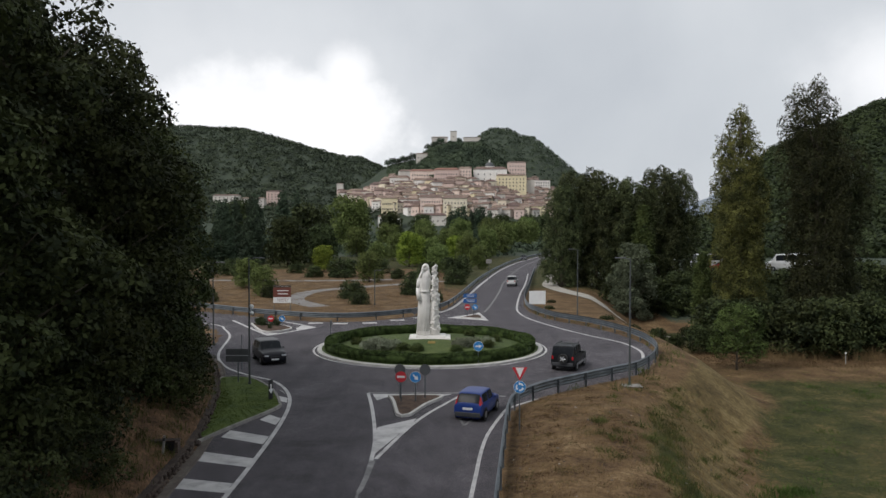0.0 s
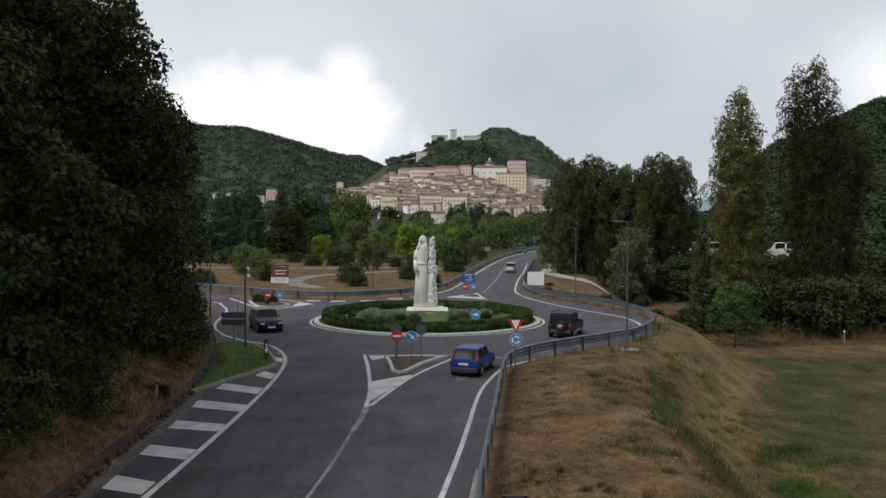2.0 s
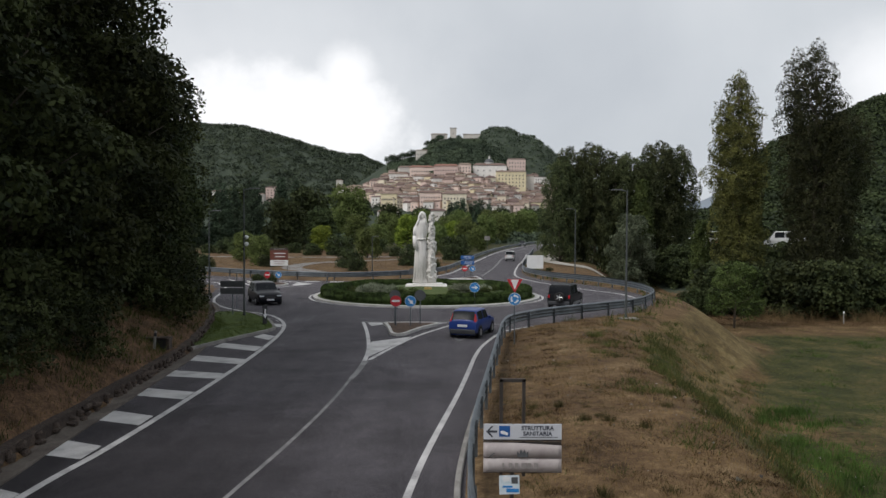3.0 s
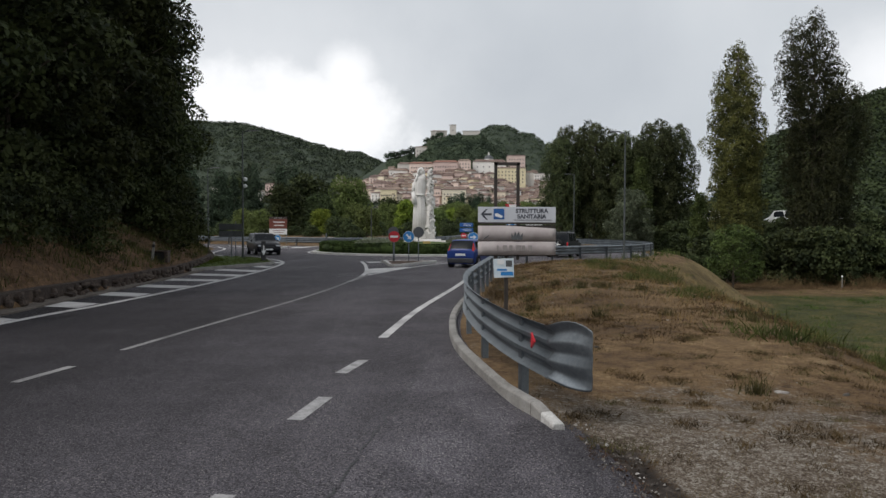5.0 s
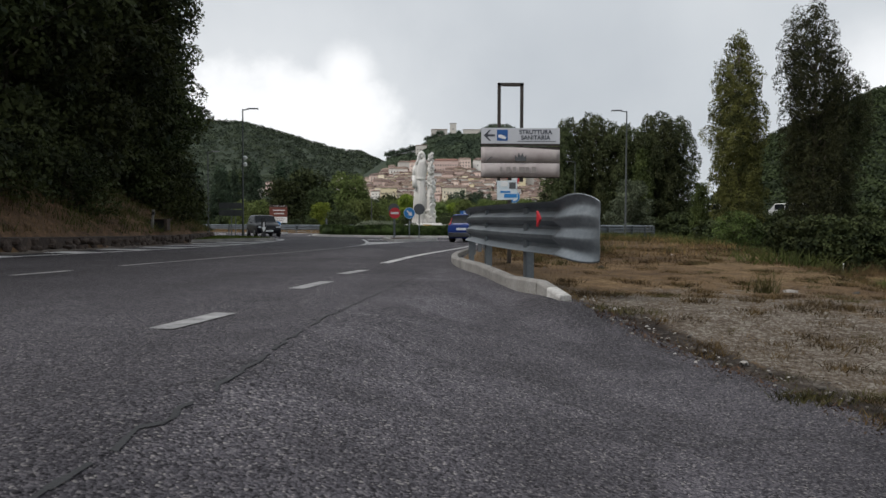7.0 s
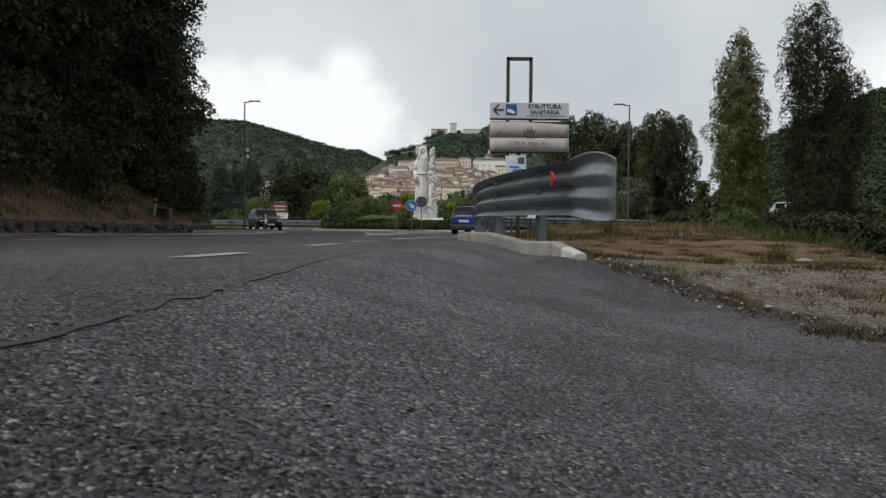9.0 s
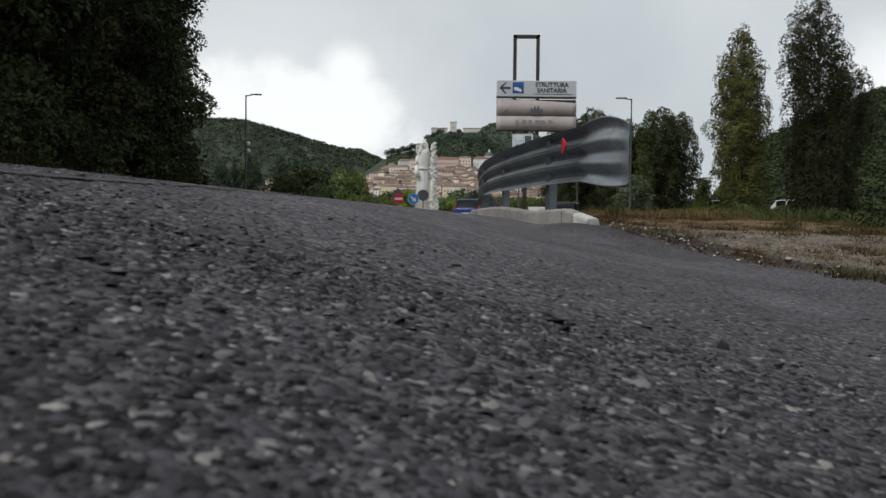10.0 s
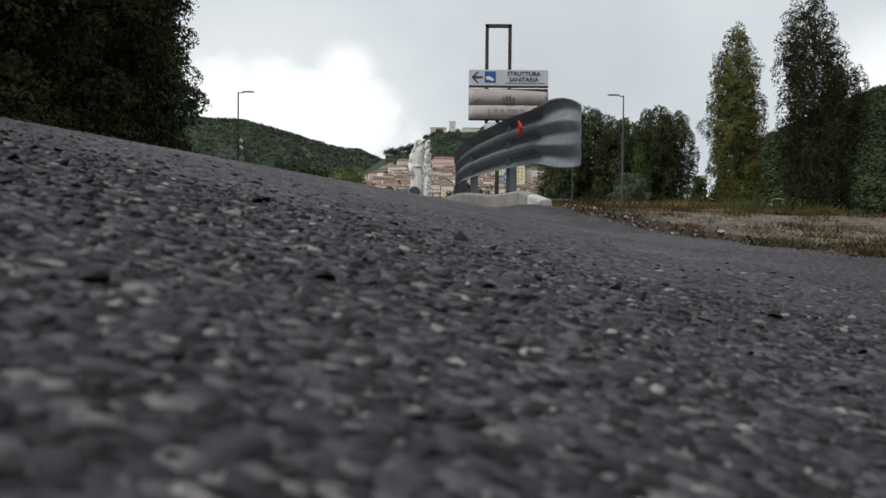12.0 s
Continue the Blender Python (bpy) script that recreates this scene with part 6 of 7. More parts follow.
def give_way():
    t = thing("give_way_sign", (3.52, 35.0, 0.2), "red and white give way triangle over a blue roundabout disc", "road sign")
    pole(t, 2.85)

    def tri(s, z=2.66):
        return [(-s, z + s * 0.5), (0, z - s * 1.23), (s, z + s * 0.5)]

    plate(tri(0.36), -0.012, 0.0).ob("back_plate", M["sign_back"], t)
    plate(tri(0.355), -0.018, -0.012).ob("red_border", M["sign_red"], t)
    plate([(x * 0.72, z) for x, z in tri(0.355 * 0.74, 2.69)], -0.024, -0.018).ob("white_face", M["sign_white"], t)
    disc(Geo(), 0.285, -0.016, -0.012, 1.93).ob("rim", M["sign_white"], t)
    disc(Geo(), 0.27, -0.022, -0.016, 1.93).ob("blue_face", M["sign_blue"], t)
    for k in range(3):
        a0 = 90 + 120 * k
        pts = [(0.19 * math.cos(radians(a0 - i * 14)), 1.93 + 0.19 * math.sin(radians(a0 - i * 14))) for i in range(6)] + [(0.12 * math.cos(radians(a0 - i * 14)), 1.93 + 0.12 * math.sin(radians(a0 - i * 14))) for i in range(5, -1, -1)]
        plate(pts, -0.027, -0.022).ob("arrow", M["sign_white"], t)
        e = radians(a0 + 24)
        plate([(0.235 * math.cos(radians(a0)), 1.93 + 0.235 * math.sin(radians(a0))), (0.155 * math.cos(e), 1.93 + 0.155 * math.sin(e)), (0.075 * math.cos(radians(a0)), 1.93 + 0.075 * math.sin(radians(a0)))], -0.0275, -0.022).ob("arrow_head", M["sign_white"], t)


give_way()


def text_mesh(name, body, size, mat, parent, at, align="CENTER"):
    cu = bpy.data.curves.new(name, "FONT")
    cu.body, cu.size, cu.align_x, cu.extrude, cu.offset = body, size, align, 0.001, 0.0028
    tmp = bpy.data.objects.new(name, cu)
    scene.collection.objects.link(tmp)
    me = bpy.data.meshes.new_from_object(tmp.evaluated_get(bpy.context.evaluated_depsgraph_get()))
    bpy.data.objects.remove(tmp)
    me.materials.clear()
    me.materials.append(mat)
    ob = new(name, me)
    ob.parent = parent
    ob.matrix_basis = pose(*at, 90, 0, 0)
    return ob


M["panel_white"] = material("greyed_white_panel", [(0.44, 0.455, 0.49), (0.53, 0.545, 0.58)], 2, 60, 0.5, 0, 0.03)
M["ink"] = material("dark_lettering", [(0.035, 0.04, 0.055), (0.06, 0.065, 0.08)], 6, 60, 0.6)
M["mirror_panel"] = material("faded_silver_panel", [(0.30, 0.262, 0.255), (0.37, 0.330, 0.322), (0.44, 0.40, 0.39)], 2.5, 9, 0.6, 0.0, 0.03, spec=0.25)


def bent_panel(w, h, z, bow, mat, name, t, label=""):
    """A sheet panel whose face is buckled along its length."""
    rows = []
    n = 16
    for i in range(n + 1):
        x = -w / 2 + w * i / n
        b = bow * math.sin(math.pi * i / n * 1.5 + 0.4)
        top = z + h / 2 - 0.075 * max(0, (i / n - 0.35)) ** 1.2 * (bow > 0.008)
        rows.append([(x, -0.03 + b, z - h / 2), (x, -0.03 + b * 1.4 - 0.008 * math.sin(5 * i / n), z), (x, -0.03 + b, top), (x, 0.0, top), (x, 0.0, z - h / 2)])
    return Geo().rings(rows).ob(name, mat, t, label, True)


def direction_sign():
    t = thing("direction_sign_stand", (1.495, 12.1, 0.0), "dark steel stand with a white direction panel and faded panels below", "road sign")
    g = M["steel_dark"]
    for x in (-0.335, 0.02):
        Geo().box((x, 0.03, 2.25), (0.05, 0.05, 1.54)).ob("upright", g, t)
    Geo().box((-0.157, 0.03, 3.0), (0.405, 0.05, 0.05)).ob("top_bar", g, t)
    Geo().box((-0.16, 0.045, 0.75), (0.06, 0.06, 1.7)).ob("post", g, t)
    p = Geo().box((0, -0.012, 2.195), (1.23, 0.022, 0.245)).ob("panel", M["panel_white"], t, "white panel with black lettering and arrow", bevel=0.004)
    Geo().box((0, 0.0, 2.06), (1.23, 0.04, 0.03)).ob("panel_rail", g, t)
    y = -0.0245
    plate(turned([(-0.085, 0.0), (0.0, 0.085), (0.03, 0.085), (-0.03, 0.017), (0.09, 0.017), (0.09, -0.017), (-0.03, -0.017), (0.03, -0.085), (0.0, -0.085)], 0, 2.2, -0.49), y - 0.003, y).ob("arrow", M["ink"], p)
    plate([(-0.37, 2.12), (-0.20, 2.12), (-0.20, 2.29), (-0.37, 2.29)], y - 0.003, y).ob("pictogram", M["sign_navy"], p)
    plate([(-0.345, 2.17), (-0.24, 2.14), (-0.225, 2.175), (-0.30, 2.215), (-0.35, 2.21)], y - 0.006, y - 0.003).ob("pictogram_shape", M["sign_white"], p)
    text_mesh("lettering", "STRUTTURA", 0.092, M["ink"], p, (0.235, y - 0.002, 2.225))
    text_mesh("lettering", "SANITARIA", 0.092, M["ink"], p, (0.235, y - 0.002, 2.137))
    plate([(-0.05, 2.105), (0.55, 2.105), (0.55, 2.115), (-0.05, 2.115)], y - 0.002, y).ob("small_print_bar", M["sign_back"], p)
    q = bent_panel(1.23, 0.24, 1.90, 0.009, M["mirror_panel"], "faded_panel", t, "buckled silver panel with a crown shape")
    Geo().box((0.0, 0.01, 2.0), (1.23, 0.015, 0.06)).ob("panel_rail", g, t)
    plate([(-0.085, 1.80), (0.085, 1.80), (0.09, 1.90), (0.05, 1.855), (0.03, 1.93), (0.0, 1.87), (-0.03, 1.93), (-0.05, 1.855), (-0.09, 1.90)], -0.052, -0.046).ob("crown_shape", M["sign_back"], q)
    plate([(-0.52, 1.80), (-0.44, 1.86), (-0.45, 1.87), (-0.53, 1.81)], -0.05, -0.044).ob("arrow", M["sign_back"], q)
    Geo().box((0.0, 0.01, 1.778), (1.23, 0.015, 0.02)).ob("panel_rail", g, t)
    q = bent_panel(1.23, 0.215, 1.662, 0.004, M["mirror_panel"], "faded_panel", t, "faded silver panel with worn lettering")
    for i, w in enumerate((0.03, 0.06, 0.05, 0.09, 0.05, 0.06)):
        plate([(-0.32 + 0.1 * i, 1.62), (-0.32 + 0.1 * i + w, 1.62), (-0.32 + 0.1 * i + w, 1.71), (-0.32 + 0.1 * i, 1.71)], -0.0445, -0.0405).ob("worn_letter_bar", material("worn_letter", [(0.22, 0.20, 0.19), (0.30, 0.27, 0.26)], 4, 30, 0.5), q)
    Geo().box((0.0, 0.01, 1.548), (1.23, 0.015, 0.02)).ob("panel_rail", g, t)
    # weathered notice tied to the post
    n = Geo().box((-0.155, -0.004, 1.355), (0.32, 0.008, 0.30), pose(0, 0, 0, 0, -2, 0)).ob("notice", material("paper_notice", [(0.42, 0.52, 0.58), (0.55, 0.62, 0.66), (0.66, 0.70, 0.72)], 9, 40, 0.6), t, "weathered printed notice with blue pictures")
    for x, z, w, h, m in ((-0.22, 1.44, 0.11, 0.07, M["sign_white"]), (-0.09, 1.42, 0.10, 0.10, M["sign_back"]), (-0.2, 1.32, 0.16, 0.03, M["sign_blue"]), (-0.12, 1.26, 0.2, 0.06, M["sign_blue"])):
        Geo().box((x - 0.03, -0.0105, z), (w, 0.004, h)).ob("print_block", m, n)


direction_sign()


def panel_sign(x, y, z, w, hs, mats, label, name, posts=(0.0,), top=2.0, rz=0.0, gap=0.05, bars=True, pm=None):
    """Stacked boards on posts; unreadable lines are plain bars."""
    t = thing(name, (x, y, z), label, "road sign", "", rz)
    for p in posts:
        pole(t, top, 0.035, p, 0.03, pm)
    zz = top
    for h, m in zip(hs, mats):
        b = Geo().box((0, -0.015, zz - h / 2), (w, 0.03, h)).ob("board", m, t, bevel=0.005)
        if bars:
            for k, f in enumerate((0.68, 0.34)):
                if h > 0.3 or k == 0:
                    Geo().box((0.04 * w, -0.033, zz - h + h * (f if h > 0.3 else 0.5)), (w * (0.66 - 0.1 * k), 0.006, h * 0.09)).ob("lettering_bar", M["sign_white"] if m is not M["sign_white"] else M["brown_sign"], b)
        zz -= h + gap
    return t


panel_sign(-17.7, 84.2, 0.0, 1.95, (0.22, 1.05, 0.62), (M["steel_dark"], M["brown_sign"], M["sign_white"]), "brown and white information board by the back rail", "information_board", (-0.9, 0.9), 3.0, gap=0.02)
panel_sign(2.85, 80.6, 0.05, 1.4, (0.42, 0.42), (M["sign_navy"], M["sign_navy"]), "two blue direction boards at the far island", "direction_boards", (-0.3, 0.35), 2.35, gap=0.12)
panel_sign(10.6, 86, -0.3, 1.85, (1.5,), (M["sign_white"],), "white roadside billboard beyond the guardrail", "billboard", (-0.8, 0.8), 2.55, bars=False)
panel_sign(7.9, 132, 0.2, 0.95, (0.7,), (M["concrete"],), "small grey board beside the far road", "far_board", (0.0,), 3.6, bars=False)
panel_sign(-12.4, 46.0, 0.12, 1.36, (0.36, 0.36), (M["sign_back"], M["sign_back"]), "two direction arrows seen from their dark backs", "direction_boards", (0.05,), 2.0, gap=0.06, bars=False)
bb = thing("marker_board", (-9.35, 41.4, 0.1), "black board with a white arrow on the wedge", "road sign", "", 62)
Geo().box((0, 0, 0.55), (0.34, 0.03, 1.05)).ob("board", M["black"], bb, bevel=0.01)
plate(turned(ARROW, -90, 0.6, 0, 1.5), -0.022, -0.016).ob("arrow", M["sign_white"], bb)
pole(bb, 0.6, 0.03, 0, 0.035)
dp = thing("delineator_post", (-10.9, 29.6, gz(-10.9, 29.6)), "white roadside marker post with a dark band", "marker post")
Geo().box((0, 0, 0.3), (0.1, 0.07, 0.9), pose(0, 0, 0, 0, 5, 0), 0.8).ob("post", M["concrete"], dp, bevel=0.01)
Geo().box((0, 0, 0.6), (0.1, 0.075, 0.12), pose(0, 0, 0, 0, 5, 0)).ob("band", M["black"], dp)
cv = thing("culvert", (-11.25, 30.1, gz(-11.25, 30.1) - 0.12), "dark culvert mouth in the bank above the wall", "culvert", "", 8)
for x in (-0.72, 0.72):
    Geo().box((x, 0, 0.1), (0.14, 0.5, 0.44)).ob("side_wall", M["stone_wall"], cv, bevel=0.02)
Geo().box((0, 0.16, 0.30), (1.6, 0.34, 0.07)).ob("lintel", M["stone_wall"], cv, bevel=0.02)
# A black slab stands for the darkness inside the culvert mouth.
Geo().box((0, 0.2, 0.06), (1.32, 0.06, 0.42)).ob("inner_wall", M["black"], cv)
fp = thing("field_marker", (38.6, 73.2, -3.7), "thin pale marker post at the field edge", "marker post")
Geo().tube((0, 0, 0), (0, 0, 1.0), 0.05, 0.05, 8).ob("post", M["concrete"], fp)
Geo().tube((0, 0, 1.0), (0, 0, 1.15), 0.08, 0.06, 8).ob("cap", M["sign_white"], fp)


# ---- splitter islands ----
def kerbed_island(pts, label, soil, h=0.13, plants=0):
    line = smooth_line(pts + [pts[0]], 0.4)[:-1]
    t = tagged(thing("splitter_island", (0, 0, 0), label, "traffic island"), kind="structure")
    closed = np.concatenate([line, line[:2]])
    Geo().sweep([(-0.11, -0.1), (-0.11, h - 0.02), (-0.09, h), (0.06, h), (0.08, -0.1)], [(x, y, rz_at(x, y)) for x, y in closed]).ob("kerb", M["kerb_pale"], t)
    c = line.mean(0)
    g = Geo()
    g.add([(x, y, h - 0.02) for x, y in line] + [(c[0], c[1], h + 0.05)], [(i, (i + 1) % len(line), len(line)) for i in range(len(line))])
    g.ob("earth", soil, t)
    return t


M["earth"] = material("reddish_bark_earth", [(0.032, 0.02, 0.014), (0.065, 0.04, 0.027), (0.12, 0.078, 0.052)], 2, 25, 0.95, 0, 0.8, dist=0.04)
kerbed_island([(-3.0, 42.4), (-2.7, 41.2), (-2.3, 38.3), (-2.05, 37.9), (-1.7, 38.1), (-0.9, 40.4), (-0.05, 42.3), (-1.5, 42.6)], "kerbed splitter island filled with reddish earth", M["earth"])
kerbed_island([(-18.6, 74.2), (-16.6, 69.4), (-15.3, 68.4), (-14.0, 70.6), (-16.0, 73.6)], "kerbed splitter island with low planting", M["earth"])
kerbed_island([(1.9, 79.2), (3.9, 78.2), (3.7, 81.5)], "small kerbed island at the far road", M["earth"])


# ---- vehicles ----
def paint(name, c, rough=0.35):
    return material(name, [tuple(0.85 * v for v in c), c], 1.5, 60, rough, 0.05, 0.01, coat=0.16, spec=0.2)


M["tyre"] = material("tyre_rubber", [(0.012, 0.012, 0.012), (0.025, 0.025, 0.025)], 4, 40, 0.9)
M["rim"] = material("alloy_rim", [(0.35, 0.36, 0.37), (0.48, 0.49, 0.5)], 4, 30, 0.35, 0.8, 0.02)
M["glass"] = material("car_glass", [(0.010, 0.012, 0.015), (0.02, 0.023, 0.026)], 0.6, 5, 0.25, 0.0, 0.0, spec=0.1)
M["tail"] = material("red_lamp_glass", [(0.30, 0.01, 0.015), (0.42, 0.02, 0.025)], 3, 30, 0.25)
M["head"] = material("clear_lamp_glass", [(0.45, 0.47, 0.5), (0.65, 0.67, 0.7)], 3, 30, 0.15, 0.3)
M["bumper"] = material("grey_bumper", [(0.03, 0.032, 0.036), (0.05, 0.052, 0.058)], 3, 40, 0.6)


def car(name, at, rz, L, W, H, body, stations, label, wheel=0.29, wb=0.62, spare=False, bumper=True, tall_tail=False, clear=0.2, sills=None):
    """A car facing +y. stations: share of the length from the rear, belt height, roof height (shares of H), roof width and body width (shares of W)."""
    t = thing(name, (at[0], at[1], at[2]), label, "car", "", rz)
    ctrl = []
    for f, zb, zr, wr, wm in stations:
        hw, zb, zr = W / 2 * wm, zb * H, zr * H
        top = W / 2 * wr * wm
        ctrl.append([(hw * 0.84, f, clear), (hw * 0.965, f, clear + 0.10), (hw, f, (clear + zb) * 0.5), (hw * 0.995, f, zb - 0.08), (hw * 0.955, f, zb), (top, f, max(zb + 0.01, zr - 0.05)), (top * 0.84, f, zr), (top * 0.42, f, zr + 0.015), (0.0, f, zr + 0.02)])
    ctrl = np.array(ctrl)
    ctrl[:, :, 1] = (ctrl[:, :, 1] - 0.5) * L

    def surf(s, k):
        """The skin at station parameter s and section parameter k (8: middle of the roof)."""
        def cr(p, u):
            i = min(int(u), len(p) - 2)
            w = u - i
            p0, p1, p2, p3 = p[max(i - 1, 0)], p[i], p[i + 1], p[min(i + 2, len(p) - 1)]
            a, b = (p2 - p0) * 0.28, (p3 - p1) * 0.28
            return (2 * w ** 3 - 3 * w * w + 1) * p1 + (w ** 3 - 2 * w * w + w) * a + (3 * w * w - 2 * w ** 3) * p2 + (w ** 3 - w * w) * b
        kk = 16 - k if k > 8 else k
        q = cr(np.array([cr(row, kk) for row in ctrl]), s)
        return Vector((-q[0] if k > 8 else q[0], q[1], q[2]))

    def patch(nm, s0, s1, k0, k1, mat, ns=5, nk=5, out=0.008, parent=None):
        v = []
        for i in range(ns + 1):
            for j in range(nk + 1):
                s, k = s0 + (s1 - s0) * i / ns, k0 + (k1 - k0) * j / nk
                p = surf(s, k)
                d = (surf(min(s + 0.05, len(stations) - 1), k) - surf(max(s - 0.05, 0), k)).cross(surf(s, min(k + 0.05, 16)) - surf(s, max(k - 0.05, 0)))
                v.append(tuple(p + (-d.normalized() if d.length > 0 else Vector()) * out))
        f = [(i * (nk + 1) + j, i * (nk + 1) + j + 1, (i + 1) * (nk + 1) + j + 1, (i + 1) * (nk + 1) + j) for i in range(ns) for j in range(nk)]
        return link_mesh(nm, v, f, mat, parent or t, True)

    n = len(stations) - 1
    ks = [k * 0.5 for k in range(33)]
    rows = [[tuple(surf(s, k)) for k in ks] for s in [i * 0.25 for i in range(4 * n + 1)]]
    Geo().rings(rows).ob("body", body, t, smooth=True)
    cab = [i for i, s in enumerate(stations) if s[2] - s[1] > 0.2]
    a, b = cab[0], cab[-1]
    mid = (a + b) / 2
    # the outward side must not depend on the winding
    sign = 1 if patch_dir(surf, mid, 4.5) > 0 else -1
    o = 0.010 * sign
    for k0, k1 in ((4.15, 4.9), (11.85, 11.1)):
        oo = o if k0 < 8 else -o
        patch("side_window", a + 0.15, mid - 0.06, k0, k1, M["glass"], out=oo if k1 > k0 else -oo)
        patch("side_window", mid + 0.06, b + 0.1, k0, k1, M["glass"], out=oo if k1 > k0 else -oo)
    patch("rear_window", a - 0.86, a - 0.1, 5.35, 10.65, M["glass"], out=o, nk=8)
    patch("windscreen", b + 0.1, b + 0.9, 5.3, 10.7, M["glass"], out=o, nk=8)
    for fy in (-wb / 2, wb / 2):
        for s in (1, -1):
            Geo().lathe([(wheel * 1.0, -0.02), (wheel * 1.16, -0.02), (wheel * 1.16, 0.012), (wheel * 1.0, 0.012)], (s * (W / 2 - 0.012), fy * L, wheel + 0.02), 24, "X").ob("wheel_arch", M["black"], t)
            w = Geo().lathe([(wheel * 0.62, -0.10), (wheel * 0.93, -0.10), (wheel, -0.06), (wheel, 0.06), (wheel * 0.93, 0.10), (wheel * 0.62, 0.10)], (s * (W / 2 - 0.085), fy * L, wheel), 22, "X").ob("wheel", M["tyre"], t)
            Geo().lathe([(0.02, 0.0), (wheel * 0.3, 0.012 * s), (wheel * 0.6, 0.0), (wheel * 0.62, -0.03 * s)], (s * (W / 2 + 0.016), fy * L, wheel), 14, "X").ob("rim", M["rim"], w)
    zb = stations[1][1] * H
    if bumper:
        Geo().box((0, -L / 2 + 0.05, clear + 0.16), (W * 0.9, 0.17, 0.26)).ob("rear_bumper", M["bumper"], t, bevel=0.06)
        Geo().box((0, L / 2 - 0.05, clear + 0.14), (W * 0.86, 0.17, 0.22)).ob("front_bumper", M["bumper"], t, bevel=0.06)
    if sills:
        for s in (1, -1):
            Geo().box((s * (W / 2 - 0.01), 0, clear + 0.1), (0.05, L * 0.42, 0.16)).ob("side_sill", sills, t, bevel=0.02)
    for s in (1, -1):
        if tall_tail:
            patch("tail_lamp", 1.05, 1.75, 4.15 if s > 0 else 11.85, 5.3 if s > 0 else 10.7, M["tail"], 4, 4, o if s > 0 else o)
        else:
            Geo().box((s * (W / 2 - 0.14), -L / 2 + 0.05, zb - 0.1), (0.12, 0.10, 0.22)).ob("tail_lamp", M["tail"], t, bevel=0.02)
        Geo().box((s * (W / 2 - 0.27), L / 2 - 0.14, stations[-2][1] * H - 0.06), (0.34, 0.26, 0.13), pose(0, 0, 0)).ob("head_lamp", M["head"], t, bevel=0.05)
        Geo().box((s * (W / 2 + 0.05), (stations[b][0] - 0.5) * L + 0.12, stations[b][1] * H + 0.05), (0.15, 0.09, 0.11)).ob("door_mirror", body, t, bevel=0.03)
        Geo().box((s * (W / 2 - 0.002), -0.1, stations[a][1] * H - 0.14), (0.02, 0.16, 0.03)).ob("door_handle", M["bumper"], t)
    Geo().box((0, -L / 2 - 0.006 if not bumper else -L / 2 + 0.005, zb - 0.17), (0.5, 0.03, 0.11)).ob("number_plate", M["sign_white"], t)
    Geo().box((0, L / 2 + (0.04 if bumper else 0.006), clear + 0.2), (0.5, 0.02, 0.11)).ob("number_plate", M["sign_white"], t)
    Geo().box((0, L / 2 - 0.01, stations[-2][1] * H - 0.14), (W * 0.4, 0.05, 0.08)).ob("grille", M["black"], t, bevel=0.01)
    if spare:
        w = Geo().lathe([(0.05, -0.1), (0.30, -0.1), (0.33, -0.05), (0.33, 0.05), (0.30, 0.1), (0.05, 0.1)], (0.05, -L / 2 - 0.08, H * 0.52), 24, "Y").ob("spare_wheel", M["tyre"], t)
        for k in range(5):
            e = 2 * math.pi * k / 5
            Geo().tube((0.05, -L / 2 - 0.185, H * 0.52), (0.05 + 0.2 * math.cos(e), -L / 2 - 0.185, H * 0.52 + 0.2 * math.sin(e)), 0.035, 0.03, 6).ob("spoke", M["rim"], w)
        for s in (1, -1):
            Geo().tube((s * W * 0.36, -L * 0.4, H + 0.07), (s * W * 0.36, L * 0.08, H + 0.07), 0.02, 0.02, 8).tube((s * W * 0.36, -L * 0.38, H - 0.05), (s * W * 0.36, -L * 0.38, H + 0.08), 0.018).tube((s * W * 0.36, L * 0.06, H - 0.05), (s * W * 0.36, L * 0.06, H + 0.08), 0.018).ob("roof_rail", M["bumper"], t)
    return t


def patch_dir(surf, s, k):
    """Which way the skin's normal points at a place on the right flank."""
    d = (surf(s + 0.05, k) - surf(s - 0.05, k)).cross(surf(s, k + 0.05) - surf(s, k - 0.05))
    return -d.x


HATCH = [(0.0, 0.40, 0.42, 0.9, 0.90), (0.015, 0.60, 0.64, 0.84, 0.94), (0.11, 0.64, 0.97, 0.80, 0.97), (0.26, 0.64, 1.0, 0.80, 1.0), (0.45, 0.63, 1.0, 0.80, 1.0), (0.58, 0.62, 0.97, 0.78, 1.0), (0.74, 0.62, 0.66, 0.84, 1.0), (0.92, 0.55, 0.58, 0.86, 0.96), (0.985, 0.47, 0.49, 0.86, 0.90), (1.0, 0.36, 0.38, 0.86, 0.84)]
OFFROAD = [(0.0, 0.40, 0.42, 0.92, 0.95), (0.012, 0.60, 0.63, 0.88, 0.97), (0.05, 0.62, 0.98, 0.86, 0.98), (0.2, 0.62, 1.0, 0.86, 1.0), (0.42, 0.62, 1.0, 0.86, 1.0), (0.55, 0.61, 0.98, 0.84, 1.0), (0.66, 0.61, 0.64, 0.88, 1.0), (0.95, 0.56, 0.59, 0.88, 0.97), (0.985, 0.52, 0.54, 0.88, 0.94), (1.0, 0.36, 0.38, 0.88, 0.92)]
